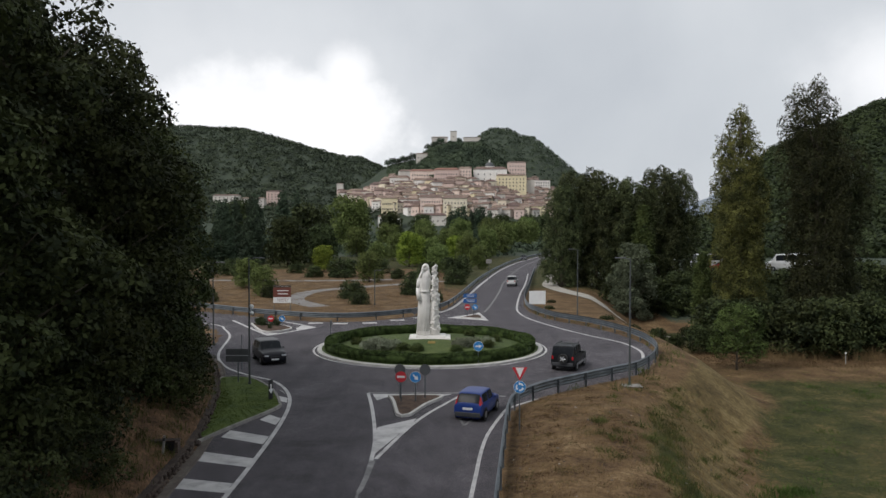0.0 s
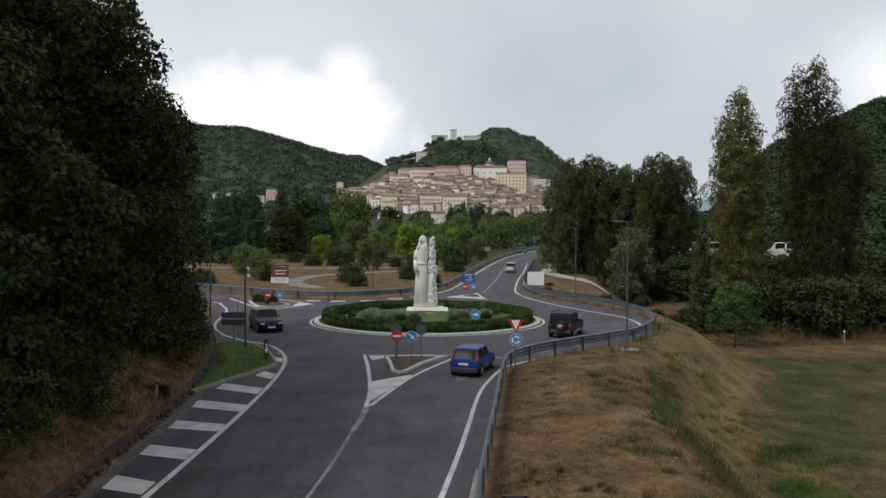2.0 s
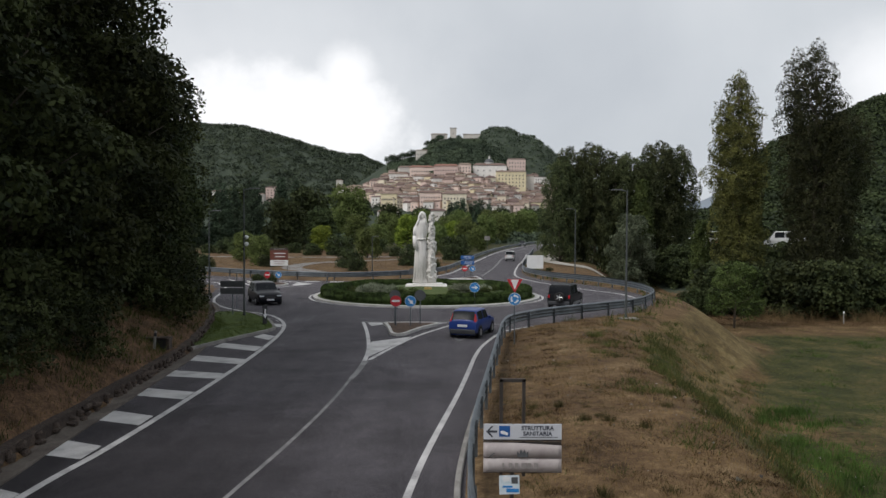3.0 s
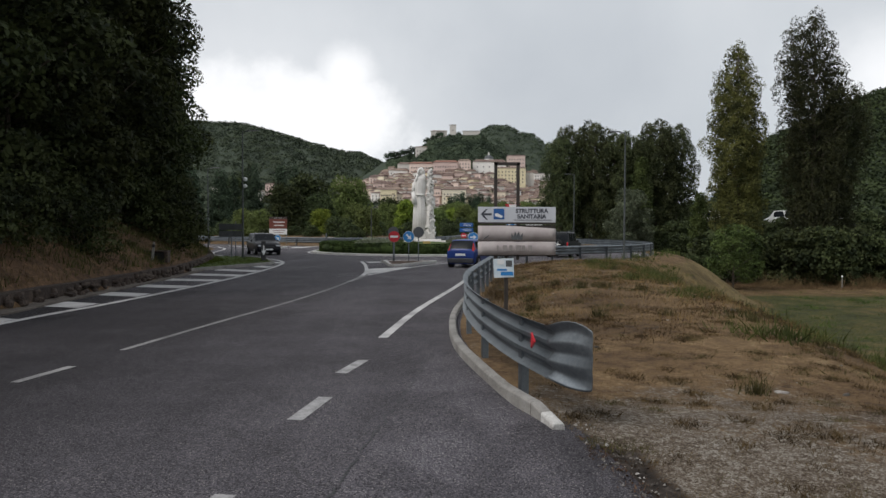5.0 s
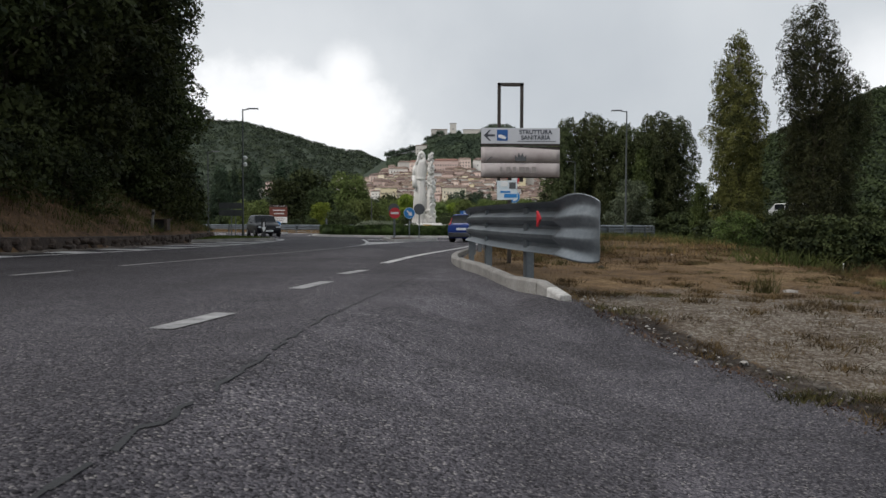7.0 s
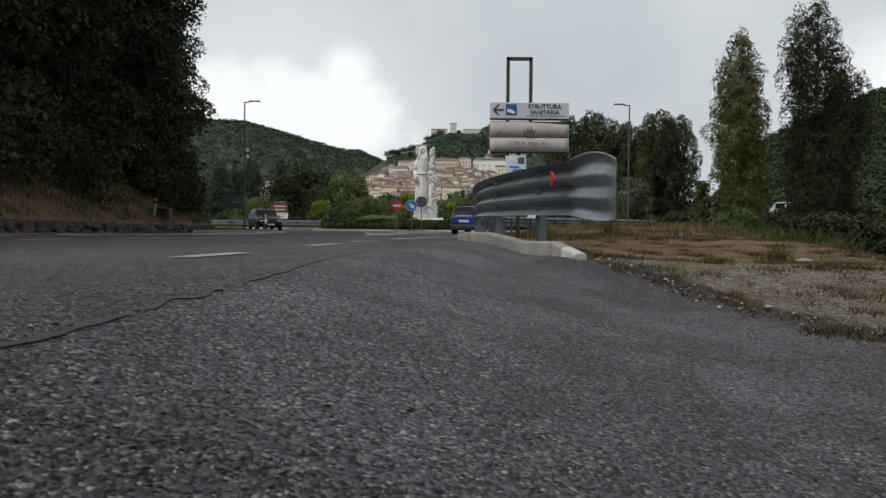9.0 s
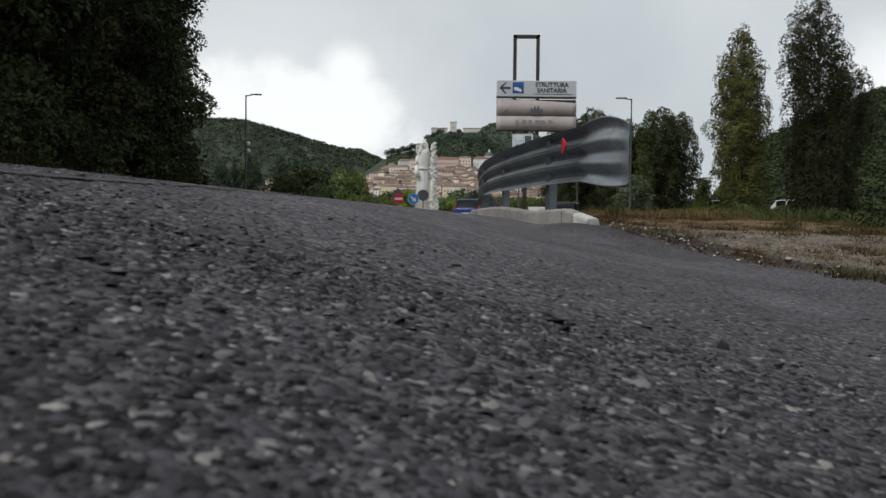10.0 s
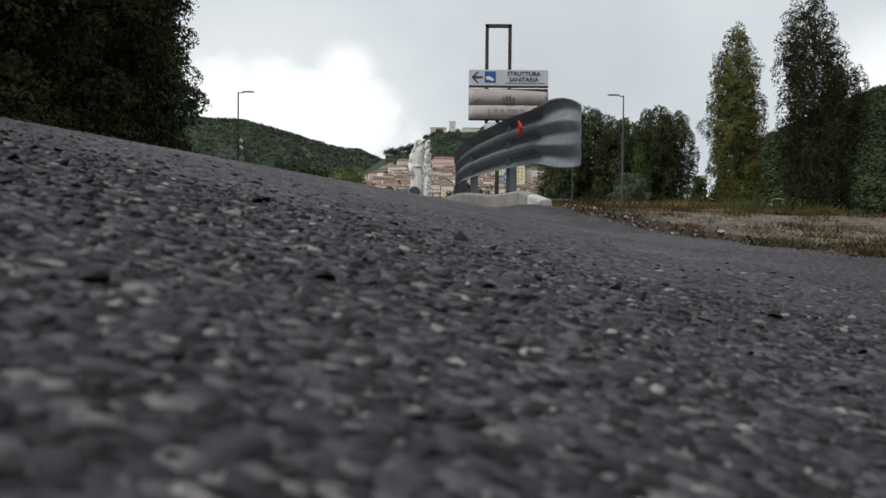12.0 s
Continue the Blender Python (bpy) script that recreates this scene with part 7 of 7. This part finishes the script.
VAN = [(0.0, 0.40, 0.42, 0.95, 0.97), (0.01, 0.60, 0.62, 0.94, 0.98), (0.02, 0.60, 0.98, 0.92, 0.98), (0.3, 0.60, 1.0, 0.92, 1.0), (0.6, 0.60, 1.0, 0.92, 1.0), (0.72, 0.58, 0.96, 0.9, 1.0), (0.86, 0.56, 0.6, 0.9, 1.0), (0.97, 0.46, 0.48, 0.9, 0.95), (1.0, 0.3, 0.32, 0.9, 0.9)]
car("blue_hatchback", (1.75, 38.6, rz_at(1.75, 38.6)), -19, 3.45, 1.48, 1.36, paint("blue_car_paint", (0.018, 0.045, 0.20)), HATCH, "small blue hatchback with tall red tail lamps", tall_tail=True)
car("off_road_car", (8.5, 51.5, 0.0), -23, 3.6, 1.62, 1.66, paint("black_car_paint", (0.010, 0.011, 0.013)), OFFROAD, "boxy black off-road car with a spare wheel behind", 0.34, 0.6, spare=True, clear=0.32, sills=M["rim"])
car("dark_hatchback", (-12.3, 54.0, 0.0), 205, 3.95, 1.72, 1.48, paint("dark_blue_black_paint", (0.005, 0.006, 0.010)), HATCH, "dark hatchback coming off the roundabout", bumper=False)
car("white_van", (11.0, 122, 0.0), -10, 3.2, 1.36, 1.6, paint("white_van_paint", (0.55, 0.55, 0.54)), VAN, "white van driving away on the far road", 0.33)
car("silver_car", (27.5, 195, 0.0), -70, 4.2, 1.72, 1.48, paint("silver_car_paint", (0.40, 0.42, 0.44)), HATCH, "silver car parked beyond the far road")
car("dark_car", (22.5, 214, 0.0), 170, 4.2, 1.72, 1.48, paint("dark_car_paint", (0.03, 0.03, 0.035)), HATCH, "dark car coming down the far road")
for i, (x, y, r) in enumerate(((37.5, 134, 80), (44.5, 131, 95), (57.0, 128, 70), (59.8, 131, 100), (66, 132, 90))):
    car("camper_van", (x, y, gz(x, y)), r, 5.8, 2.2, 2.8, paint("camper_white", (0.62, 0.62, 0.61)), VAN, "white camper van parked behind the trees", 0.36)
car("red_car", (46.5, 128, gz(46.5, 128)), 80, 4.2, 1.72, 1.5, paint("red_car_paint", (0.35, 0.03, 0.02)), HATCH, "red car parked behind the poplars")

for x, y, h in ((-16.3, 50.5, 2.4), (-13.3, 50.5, 2.3)):
    sp = thing("thin_pole", (x, y, gz(x, y)), "thin pale steel pole by the kerb", "pole")
    Geo().tube((0, 0, -0.2), (0, 0, h), 0.03, 0.03, 8).ob("pole", M["zinc"], sp)
    Geo().tube((0, 0, h), (0, 0, h + 0.03), 0.036, 0.03, 8).ob("cap", M["black"], sp)
# ---- paths ----
def path_strip(name, pts, width, mat, label, lift):
    line = smooth_line(pts, 1.0)
    rows = []
    for i in range(len(line)):
        d = line[min(i + 1, len(line) - 1)] - line[max(i - 1, 0)]
        d = d / np.linalg.norm(d)
        r = np.array([d[1], -d[0]])
        rows.append([(*(line[i] + r * width * f), gz(*(line[i] + r * width * f)) + lift) for f in (-0.5, -0.17, 0.17, 0.5)])
    g = Geo().rings(rows, False, False)
    return tagged(g.ob(name, mat, smooth=True), label, "path", kind="structure")


M["path"] = material("pale_gravel", [(0.24, 0.22, 0.19), (0.34, 0.32, 0.28), (0.42, 0.40, 0.36)], 0.8, 9, 0.95, 0, 0.5, dist=0.03)
M["park_path"] = material("grey_path", [(0.13, 0.125, 0.12), (0.19, 0.18, 0.17), (0.24, 0.23, 0.22)], 0.8, 9, 0.95, 0, 0.4)
path_strip("gravel_path", [(21.5, 150), (19.3, 135), (17.0, 122), (17.5, 112), (19.2, 104), (20.6, 97), (22.5, 93)], 2.4, M["path"], "pale gravel path beyond the guardrail", 0.12)
path_strip("field_path", [(22, 92.5), (27, 92), (34, 92.5), (42, 93)], 1.2, M["path"], "narrow pale path behind the field hedge", 0.12)
path_strip("park_path", [(-14.5, 90), (-19.0, 98), (-19.6, 106), (-18.5, 112), (-15, 117), (-9, 123), (0, 132)], 2.6, M["park_path"], "grey footpath curving through the dry park", 0.05)
path_strip("park_path", [(-60, 138), (-40, 134), (-22, 133), (-9, 136)], 2.6, M["park_path"], "grey footpath across the dry park", 0.05)


# ---- grass, stones and plants as scatter ----
def blades(name, seed, pts, height, per, mat, label, spread=0.1, width=0.05, parent=None, fall=0.75):
    """Tufts of pointed blades rising from points."""
    rng = np.random.default_rng(seed)
    n = len(pts)
    h = (height * rng.uniform(0.5, 1.4, n))[:, None] * rng.uniform(0.6, 1.2, (n, per))
    base = np.asarray(pts)[:, None, :] + np.concatenate([rng.normal(size=(n, per, 2)) * spread, np.zeros((n, per, 1)) - 0.02], 2)
    a = rng.uniform(0, 6.283, (n, per))
    lean = rng.uniform(0.1, fall, (n, per))
    tip = base + np.stack([np.cos(a) * lean * h, np.sin(a) * lean * h, h], 2)
    b = a + rng.uniform(-1.5, 1.5, (n, per))
    side = np.stack([np.cos(b), np.sin(b), np.zeros_like(b)], 2) * (h * width)[..., None]
    v = np.stack([base - side, base + side, tip], 2).reshape(-1, 3)
    ob = new(name, array_mesh(name, v, np.arange(len(v)).reshape(-1, 3), [mat]))
    if parent is None:
        tagged(ob, label, "grass", kind="stuff")
    else:
        ob.parent = parent
    return ob


def spread_points(seed, count, box, keep, lift=0.0):
    rng = np.random.default_rng(seed)
    x, y = rng.uniform(box[0], box[1], count), rng.uniform(box[2], box[3], count)
    clump = np.zeros(count)
    for f in (0.9, 1.4, 2.1, 3.0, 4.3, 6.0, 8.5, 11.0):
        a, ph = rng.uniform(0, 6.283, 2)
        clump += 0.62 * np.sin(f * (x * math.cos(a) + y * math.sin(a)) + ph + 1.3 * np.sin(0.6 * f * (x * math.sin(a) - y * math.cos(a)) + 2 * ph))
    ok = keep(x, y, clump) & ~inside(x, y, ROAD)
    x, y = x[ok], y[ok]
    return np.stack([x, y, ground_z(x, y) + lift], 1)


def rail_x(y):
    return np.interp(y, RAIL_LINE[:60, 1], RAIL_LINE[:60, 0])


def crest_x(y):
    return np.interp(y, CREST[:, 0], CREST[:, 1])


verge = lambda x, y: (x > np.where(y > 7.4, rail_x(y) + 0.15, 2.2)) & (y < 48)
blades("dry_grass", 51, spread_points(51, 30000, (1.4, 13, 4.0, 18), lambda x, y, c: verge(x, y) & (c > 1.9 - 3.4 * S(7.0, 10.5, y + 0.5 * c - 0.25 * (x - 2.5))) & (x < crest_x(y) + 3)), 0.05, 7, M["blades_dry"], "short dry straw grass on the verge", 0.07, 0.05, fall=1.6)
blades("bleached_grass", 84, spread_points(84, 9000, (1.6, 11, 8.0, 26), lambda x, y, c: verge(x, y) & (c < 0.3) & (x < crest_x(y) + 2)), 0.07, 7, M["blades_brown"], "reddish dead stalks on the verge", 0.1, 0.04, fall=1.5)
blades("dry_grass", 52, spread_points(52, 13000, (1.4, 24, 14, 48), lambda x, y, c: verge(x, y) & (c > -0.9) & (x < crest_x(y) + 7)), 0.15, 9, M["blades_dry"], "dry straw grass on the embankment", 0.16, 0.035)
blades("brown_tufts", 67, spread_points(67, 1150, (1.6, 12, 2.0, 16), lambda x, y, c: (x > np.where(y > 7.4, rail_x(y) + 0.2, 2.1)) & (c > -0.6)), 0.068, 190, M["blades_tuft"], "flattened brown tufts on the gravel", 0.085, 0.085, fall=1.5)
blades("grey_green_tufts", 85, spread_points(85, 420, (1.8, 10, 3.0, 15), lambda x, y, c: (x > np.where(y > 7.4, rail_x(y) + 0.25, 2.3)) & (c > -0.2)), 0.06, 150, M["blades_tuftgreen"], "low grey-green weed tufts on the gravel", 0.08, 0.08, fall=1.6)
blades("brown_tufts", 69, spread_points(69, 2600, (1.6, 9, 12, 45), lambda x, y, c: verge(x, y) & (x < crest_x(y) + 1) & (c > 0.2)), 0.09, 40, M["blades_tuft"], "brown tufts of dead weeds on the verge", 0.16, 0.10, fall=1.8)
blades("kerb_weeds", 70, [p for p in spread_points(70, 1600, (1.2, 4, 5.2, 13), lambda x, y, c: (distance(x, y, RAIL_LINE, False) < 0.55) & (x > rail_x(y) + 0.02))], 0.07, 26, M["blades_brown"], "dry brown weeds under the guardrail", 0.09, 0.04)
blades("green_tufts", 53, spread_points(53, 420, (1.6, 12, 4.5, 30), lambda x, y, c: verge(x, y) & (y > 8.5) & (c > -0.4)), 0.075, 60, M["blades_tuftgreen"], "scattered green weed tufts on the verge", 0.12, 0.07, fall=1.8)
blades("edge_litter", 87, spread_points(87, 5200, (1.3, 4.0, 3.2, 7.9), lambda x, y, c: (distance(x, y, ROAD) < 0.24 + 0.14 * np.clip(c, -1, 1.5)) & (c > -1.0)), 0.028, 9, M["litter"], "reddish-brown leaf litter along the asphalt edge", 0.06, 0.42, fall=2.4)
blades("edge_weeds", 88, spread_points(88, 900, (1.3, 4.4, 2.6, 8.2), lambda x, y, c: (distance(x, y, ROAD) > 0.14) & (distance(x, y, ROAD) < 0.62) & (c > 0.55)), 0.06, 90, M["blades_tuftgreen"], "low green weeds creeping to the asphalt edge", 0.07, 0.08, fall=1.5)
blades("wild_fennel", 89, spread_points(89, 120, (1.7, 9, 8.6, 22), lambda x, y, c: verge(x, y) & (c > 0.5) & (x < crest_x(y) + 0.5)), 0.2, 130, M["blades_tuftgreen"], "feathery green weeds rising out of the dry verge", 0.085, 0.028, fall=0.7)
blades("verge_green", 90, spread_points(90, 5200, (1.6, 13, 15, 46), lambda x, y, c: verge(x, y) & (c > 1.15) & (x < crest_x(y) + 2)), 0.10, 26, M["blades_green"], "patches of fresh green grass in the dry verge", 0.17, 0.06, fall=1.4)
blades("weed_clumps", 80, spread_points(80, 500, (4, 20, 12, 50), lambda x, y, c: verge(x, y) & (x > crest_x(y) - 1.5) & (x < crest_x(y) + 6) & (c > -0.3)), 0.24, 70, M["blades_green"], "bushy green weeds scattered on the slope", 0.24, 0.06, fall=1.3)
blades("green_band", 54, spread_points(54, 9000, (5, 18, 9, 46), lambda x, y, c: (np.abs(x - crest_x(y) - 1.7 - 0.3 * c) < 0.75 + 0.3 * c) & (y > 12) & (c > -0.7)), 0.24, 12, M["blades_green"], "lush green grass along the embankment edge", 0.2, 0.045)
blades("green_band", 55, spread_points(55, 12000, (10, 24, 10, 48), lambda x, y, c: (np.abs(x - crest_x(y) - 7.0 - 0.6 * c) < 1.6) & (c > 0.1) & (y < 38)), 0.30, 14, M["blades_lush"], "lush green weeds at the foot of the embankment", 0.25, 0.05)
blades("field_grass", 56, spread_points(56, 30000, (11, 55, 14, 74), lambda x, y, c: (x > crest_x(y) + 5.5) & (c > -1.2)), 0.11, 7, M["blades_field"], "short mixed grass of the field", 0.28, 0.08)
blades("field_weeds", 83, spread_points(83, 420, (12, 50, 14, 66), lambda x, y, c: (x > crest_x(y) + 6) & (c > 0.3)), 0.26, 70, M["blades_lush"], "clumps of lush weeds in the field", 0.4, 0.06, fall=1.3)
blades("field_straw", 81, spread_points(81, 9000, (11, 55, 14, 74), lambda x, y, c: (x > crest_x(y) + 5.5) & (np.sin(x * 0.45 + 2 * np.sin(y * 0.21)) + 0.3 * c > 0.5)), 0.11, 8, M["blades_dry"], "faded straw patches in the field", 0.35, 0.05)
blades("rim_grass", 57, spread_points(57, 3600, (18, 60, 72, 81), lambda x, y, c: x > crest_x(y) + 2), 0.28, 12, M["blades_brown"], "dry stalks along the field edge", 0.4, 0.03)
blades("dead_twigs", 82, spread_points(82, 700, (32, 60, 75, 80), lambda x, y, c: c > -0.5), 1.1, 10, M["blades_brown"], "bare brown stalks under the field hedge", 0.4, 0.012)
blades("bank_weeds", 58, spread_points(58, 15000, (-20, -8.9, 8, 54), lambda x, y, c: (c > 0.1) & (np.interp(y, WALL_LINE[:, 1], WALL_LINE[:, 0]) - x > 0.3) & (np.interp(y, WALL_LINE[:, 1], WALL_LINE[:, 0]) - x < 4)), 0.22, 9, M["blades_green"], "weeds among leaf litter on the bank", 0.14, 0.06)
blades("bank_straw", 68, spread_points(68, 16000, (-20, -8.9, 8, 54), lambda x, y, c: (c > -1.2) & (np.interp(y, WALL_LINE[:, 1], WALL_LINE[:, 0]) - x > 0.3) & (np.interp(y, WALL_LINE[:, 1], WALL_LINE[:, 0]) - x < 3.5)), 0.13, 8, M["blades_brown"], "brown dead grass on the bank", 0.16, 0.06)
blades("park_grass", 59, spread_points(59, 12000, (-45, 4, 80, 130), lambda x, y, c: c > -0.3), 0.2, 5, M["blades_dry"], "parched grass of the park", 0.4, 0.06)
blades("roadside_weeds", 60, spread_points(60, 2600, (2, 22, 44, 110), lambda x, y, c: (distance(x, y, ROAD) < 2.5) & (c > 0.2)), 0.4, 9, M["blades_green"], "roadside weeds behind the guardrail", 0.25, 0.05)

ICO = np.array([(0, 1, 1.618), (0, -1, 1.618), (0, 1, -1.618), (0, -1, -1.618), (1, 1.618, 0), (-1, 1.618, 0), (1, -1.618, 0), (-1, -1.618, 0), (1.618, 0, 1), (-1.618, 0, 1), (1.618, 0, -1), (-1.618, 0, -1)]) / 1.902
ICO_F = np.array([f for f in ((0, 1, 8), (0, 8, 4), (0, 4, 5), (0, 5, 9), (0, 9, 1), (1, 6, 8), (8, 6, 10), (8, 10, 4), (4, 10, 2), (4, 2, 5), (5, 2, 11), (5, 11, 9), (9, 11, 7), (9, 7, 1), (1, 7, 6), (3, 6, 7), (3, 7, 11), (3, 11, 2), (3, 2, 10), (3, 10, 6))])

ICO_TOP = ICO_F[ICO[ICO_F].mean(1)[:, 2] > -0.3]


def stones(name, seed, pts, size, mat, label, flat=0.55, vary=0.5, smooth=False):
    rng = np.random.default_rng(seed)
    n = len(pts)
    s = size * np.exp(rng.normal(size=n) * vary * 0.7)
    sc = np.stack([s * rng.uniform(0.7, 1.3, n), s * rng.uniform(0.7, 1.3, n), s * flat * rng.uniform(0.7, 1.3, n)], 1)
    v = ICO[None] * (1 + 0.28 * rng.normal(size=(n, 12, 1)))
    a, b = rng.uniform(0, 6.283, n), rng.normal(size=n) * 0.35
    v = v * sc[:, None, :] * 0.5
    c, d = np.cos(b)[:, None], np.sin(b)[:, None]
    v = np.stack([v[..., 0] * c - v[..., 2] * d, v[..., 1], v[..., 0] * d + v[..., 2] * c], 2)
    c, d = np.cos(a)[:, None], np.sin(a)[:, None]
    v = np.stack([v[..., 0] * c - v[..., 1] * d, v[..., 0] * d + v[..., 1] * c, v[..., 2]], 2)
    v = v + np.asarray(pts)[:, None, :]
    f = (ICO_TOP[None] + 12 * np.arange(n)[:, None, None]).reshape(-1, 3)
    me = array_mesh(name, v.reshape(-1, 3), f, [mat], smooth)
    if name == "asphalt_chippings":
        # Carries the road's wear and painted reflections onto the chippings.
        me.attributes.new("worn", "FLOAT", "POINT").data.foreach_set("value", wear_and_reflection_at(v[..., 0], v[..., 1]).ravel().astype(np.float32))
    return tagged(new(name, me), label, "stones", kind="stuff")


def stone_material(name, stops, rough=0.75, worn=False):
    m = bpy.data.materials.new(name)
    m.use_nodes = True
    k = Nodes(m.node_tree)
    r = k.n("ShaderNodeNewGeometry").outputs["Random Per Island"]
    co = k.n("ShaderNodeTexCoord").outputs["Object"]
    n = k.noise(co, 260.0, 4.0, 0.65)
    c = k.ramp(r, stops)
    val = k.math("ADD", 0.55, k.math("MULTIPLY", n, 0.9))
    # The attribute mixes wear with reflections painted into the tone.
    if worn:
        val = k.math("MULTIPLY", val, k.n("ShaderNodeAttribute", attribute_name="worn").outputs["Fac"])
    c = k.n("ShaderNodeHueSaturation", {"Color": c, "Value": val}).outputs[0]
    b = k.n("ShaderNodeBump", {"Strength": 0.5, "Distance": 0.002, "Height": k.noise(co, 500.0, 3.0, 0.6)})
    p = k.n("ShaderNodeBsdfPrincipled", {"Base Color": c, "Roughness": rough, "Normal": b.outputs[0], "Specular IOR Level": 0.2})
    out = k.n("ShaderNodeOutputMaterial")
    k.t.links.new(p.outputs[0], out.inputs[0])
    return m


def build_aggregate():
    """The coarse chippings of the worn surface where the way leaves the road."""
    rng = np.random.default_rng(61)
    m = stone_material("asphalt_chippings", [(0.0, (0.009, 0.0084, 0.0098)), (0.40, (0.027, 0.025, 0.029)), (0.74, (0.063, 0.058, 0.066)), (0.94, (0.120, 0.112, 0.119)), (1.0, (0.31, 0.29, 0.27))], worn=True)
    for st, y0, y1, size, lift, seed in ((0.0063, 0.22, 0.66, 0.0069, 0.0010, 62), (0.0086, 0.64, 1.3, 0.0088, 0.0009, 63)):
        y, x = np.mgrid[y0:y1:st, -1.0:1.6:st]
        x, y = x.ravel() + rng.normal(size=x.size) * st * 0.33, y.ravel() + rng.normal(size=x.size) * st * 0.33
        ok = (x > -0.12 - 0.62 * (y - 0.1)) & (x < 0.6 + 0.62 * (y - 0.1))
        x, y = x[ok], y[ok]
        stones("asphalt_chippings", seed, np.stack([x, y, road_z(x, y) - 0.0014 + rng.normal(size=len(x)) * lift], 1), size, m, "dark and pale chippings set in worn asphalt", 0.42, 0.45)
    n = 17000
    y = 1.25 + 1.9 * rng.uniform(0, 1, n) ** 1.6
    x = rng.uniform(-1, 1, n) * (0.62 + 0.62 * y) + 0.3
    x, y = x[x < 2.0], y[x < 2.0]
    ok = rng.uniform(0, 1, len(x)) < np.clip(1.25 - (y - 1.25) * 0.75, 0.1, 1)
    x, y = x[ok], y[ok]
    stones("asphalt_chippings", 66, np.stack([x, y, road_z(x, y) - 0.0018 + rng.normal(size=len(x)) * 0.0007], 1), 0.0092, m, "chippings standing out of the asphalt", 0.36, 0.5)
    g = stone_material("gravel_stones", [(0.0, (0.055, 0.048, 0.042)), (0.6, (0.13, 0.118, 0.104)), (0.88, (0.26, 0.245, 0.225)), (1.0, (0.48, 0.46, 0.44))], 0.85)
    p = spread_points(64, 11000, (1.6, 9, 1.5, 12), lambda x, y, c: (x > np.where(y > 7.4, rail_x(y) + 0.2, 1.4)) & (c < 0.9), 0.005)
    stones("gravel_stones", 64, p, 0.02, g, "loose pale gravel on the verge", 0.6, 0.6)
    p = spread_points(86, 4600, (1.5, 4.6, -1.0, 7.4), lambda x, y, c: (distance(x, y, ROAD) > 0.18) & (distance(x, y, ROAD) < 0.30 + 0.30 * np.clip(c, 0, 1)), 0.03)
    stones("edge_stones", 86, p, 0.020, g, "pale crumbled stones along the asphalt edge", 0.6, 0.6)
    p = spread_points(65, 320, (2, 16, 9, 40), lambda x, y, c: verge(x, y), 0.02)
    stones("verge_stones", 65, p, 0.065, g, "scattered pale stones on the verge", 0.6, 0.5)


build_aggregate()


def island_plants():
    rng = np.random.default_rng(71)
    spots = [(-4.4, -2.6, 0.9), (-3.5, -3.0, 0.8), (-4.0, -2.0, 0.8), (-2.7, -3.2, 0.6), (2.3, -2.8, 0.5), (3.2, -2.2, 0.5), (4.4, -0.6, 0.3)]
    src = make_tree("lavender_bush", 72, 0.75, 1.7, 0.104, 3000, M["leaf_lavender"], "low grey-green lavender bush on the island lawn", 0.03, 0.02, group="island planting", category="bush")
    plant(src, [(RING[0] + x, RING[1] + y, 0.14 + 0.72 * (1 - float(S(1.0, 7.2, math.hypot(x, y)))), 0.55 + s * 0.4, 60 * x) for x, y, s in spots], 0.06)
    src = make_tree("flowering_bush", 73, 0.6, 1.1, 0.088, 2600, M["leaf_mid"], "small flowering bush on the island lawn", 0.03, 0.02, group="island planting", category="bush")
    plant(src, [(RING[0] + x, RING[1] + y, 0.14 + 0.72 * (1 - float(S(1.0, 7.2, math.hypot(x, y)))), 0.8, 60 * x) for x, y in ((-1.9, -3.9), (-0.9, -4.2), (2.0, -4.4), (4.4, -2.0), (5.2, 1.4), (-5.8, 0.4), (3.2, 3.6))], 0.05)
    src = make_tree("island_shrub", 74, 1.0, 0.9, 0.096, 1800, M["leaf_dark"], "twiggy shrub in the splitter island", 0.02, 0.02, group="splitter island planting", category="bush")
    plant(src, [(x, y, 0.1, s, 50 * x) for x, y, s in ((-17.4, 72.9, 0.8), (-16.9, 72.3, 0.7), (-15.6, 72.2, 0.6), (-16.2, 72.8, 0.8), (-15.9, 70.2, 0.45), (-17.7, 73.4, 0.7))], 0.05)


island_plants()
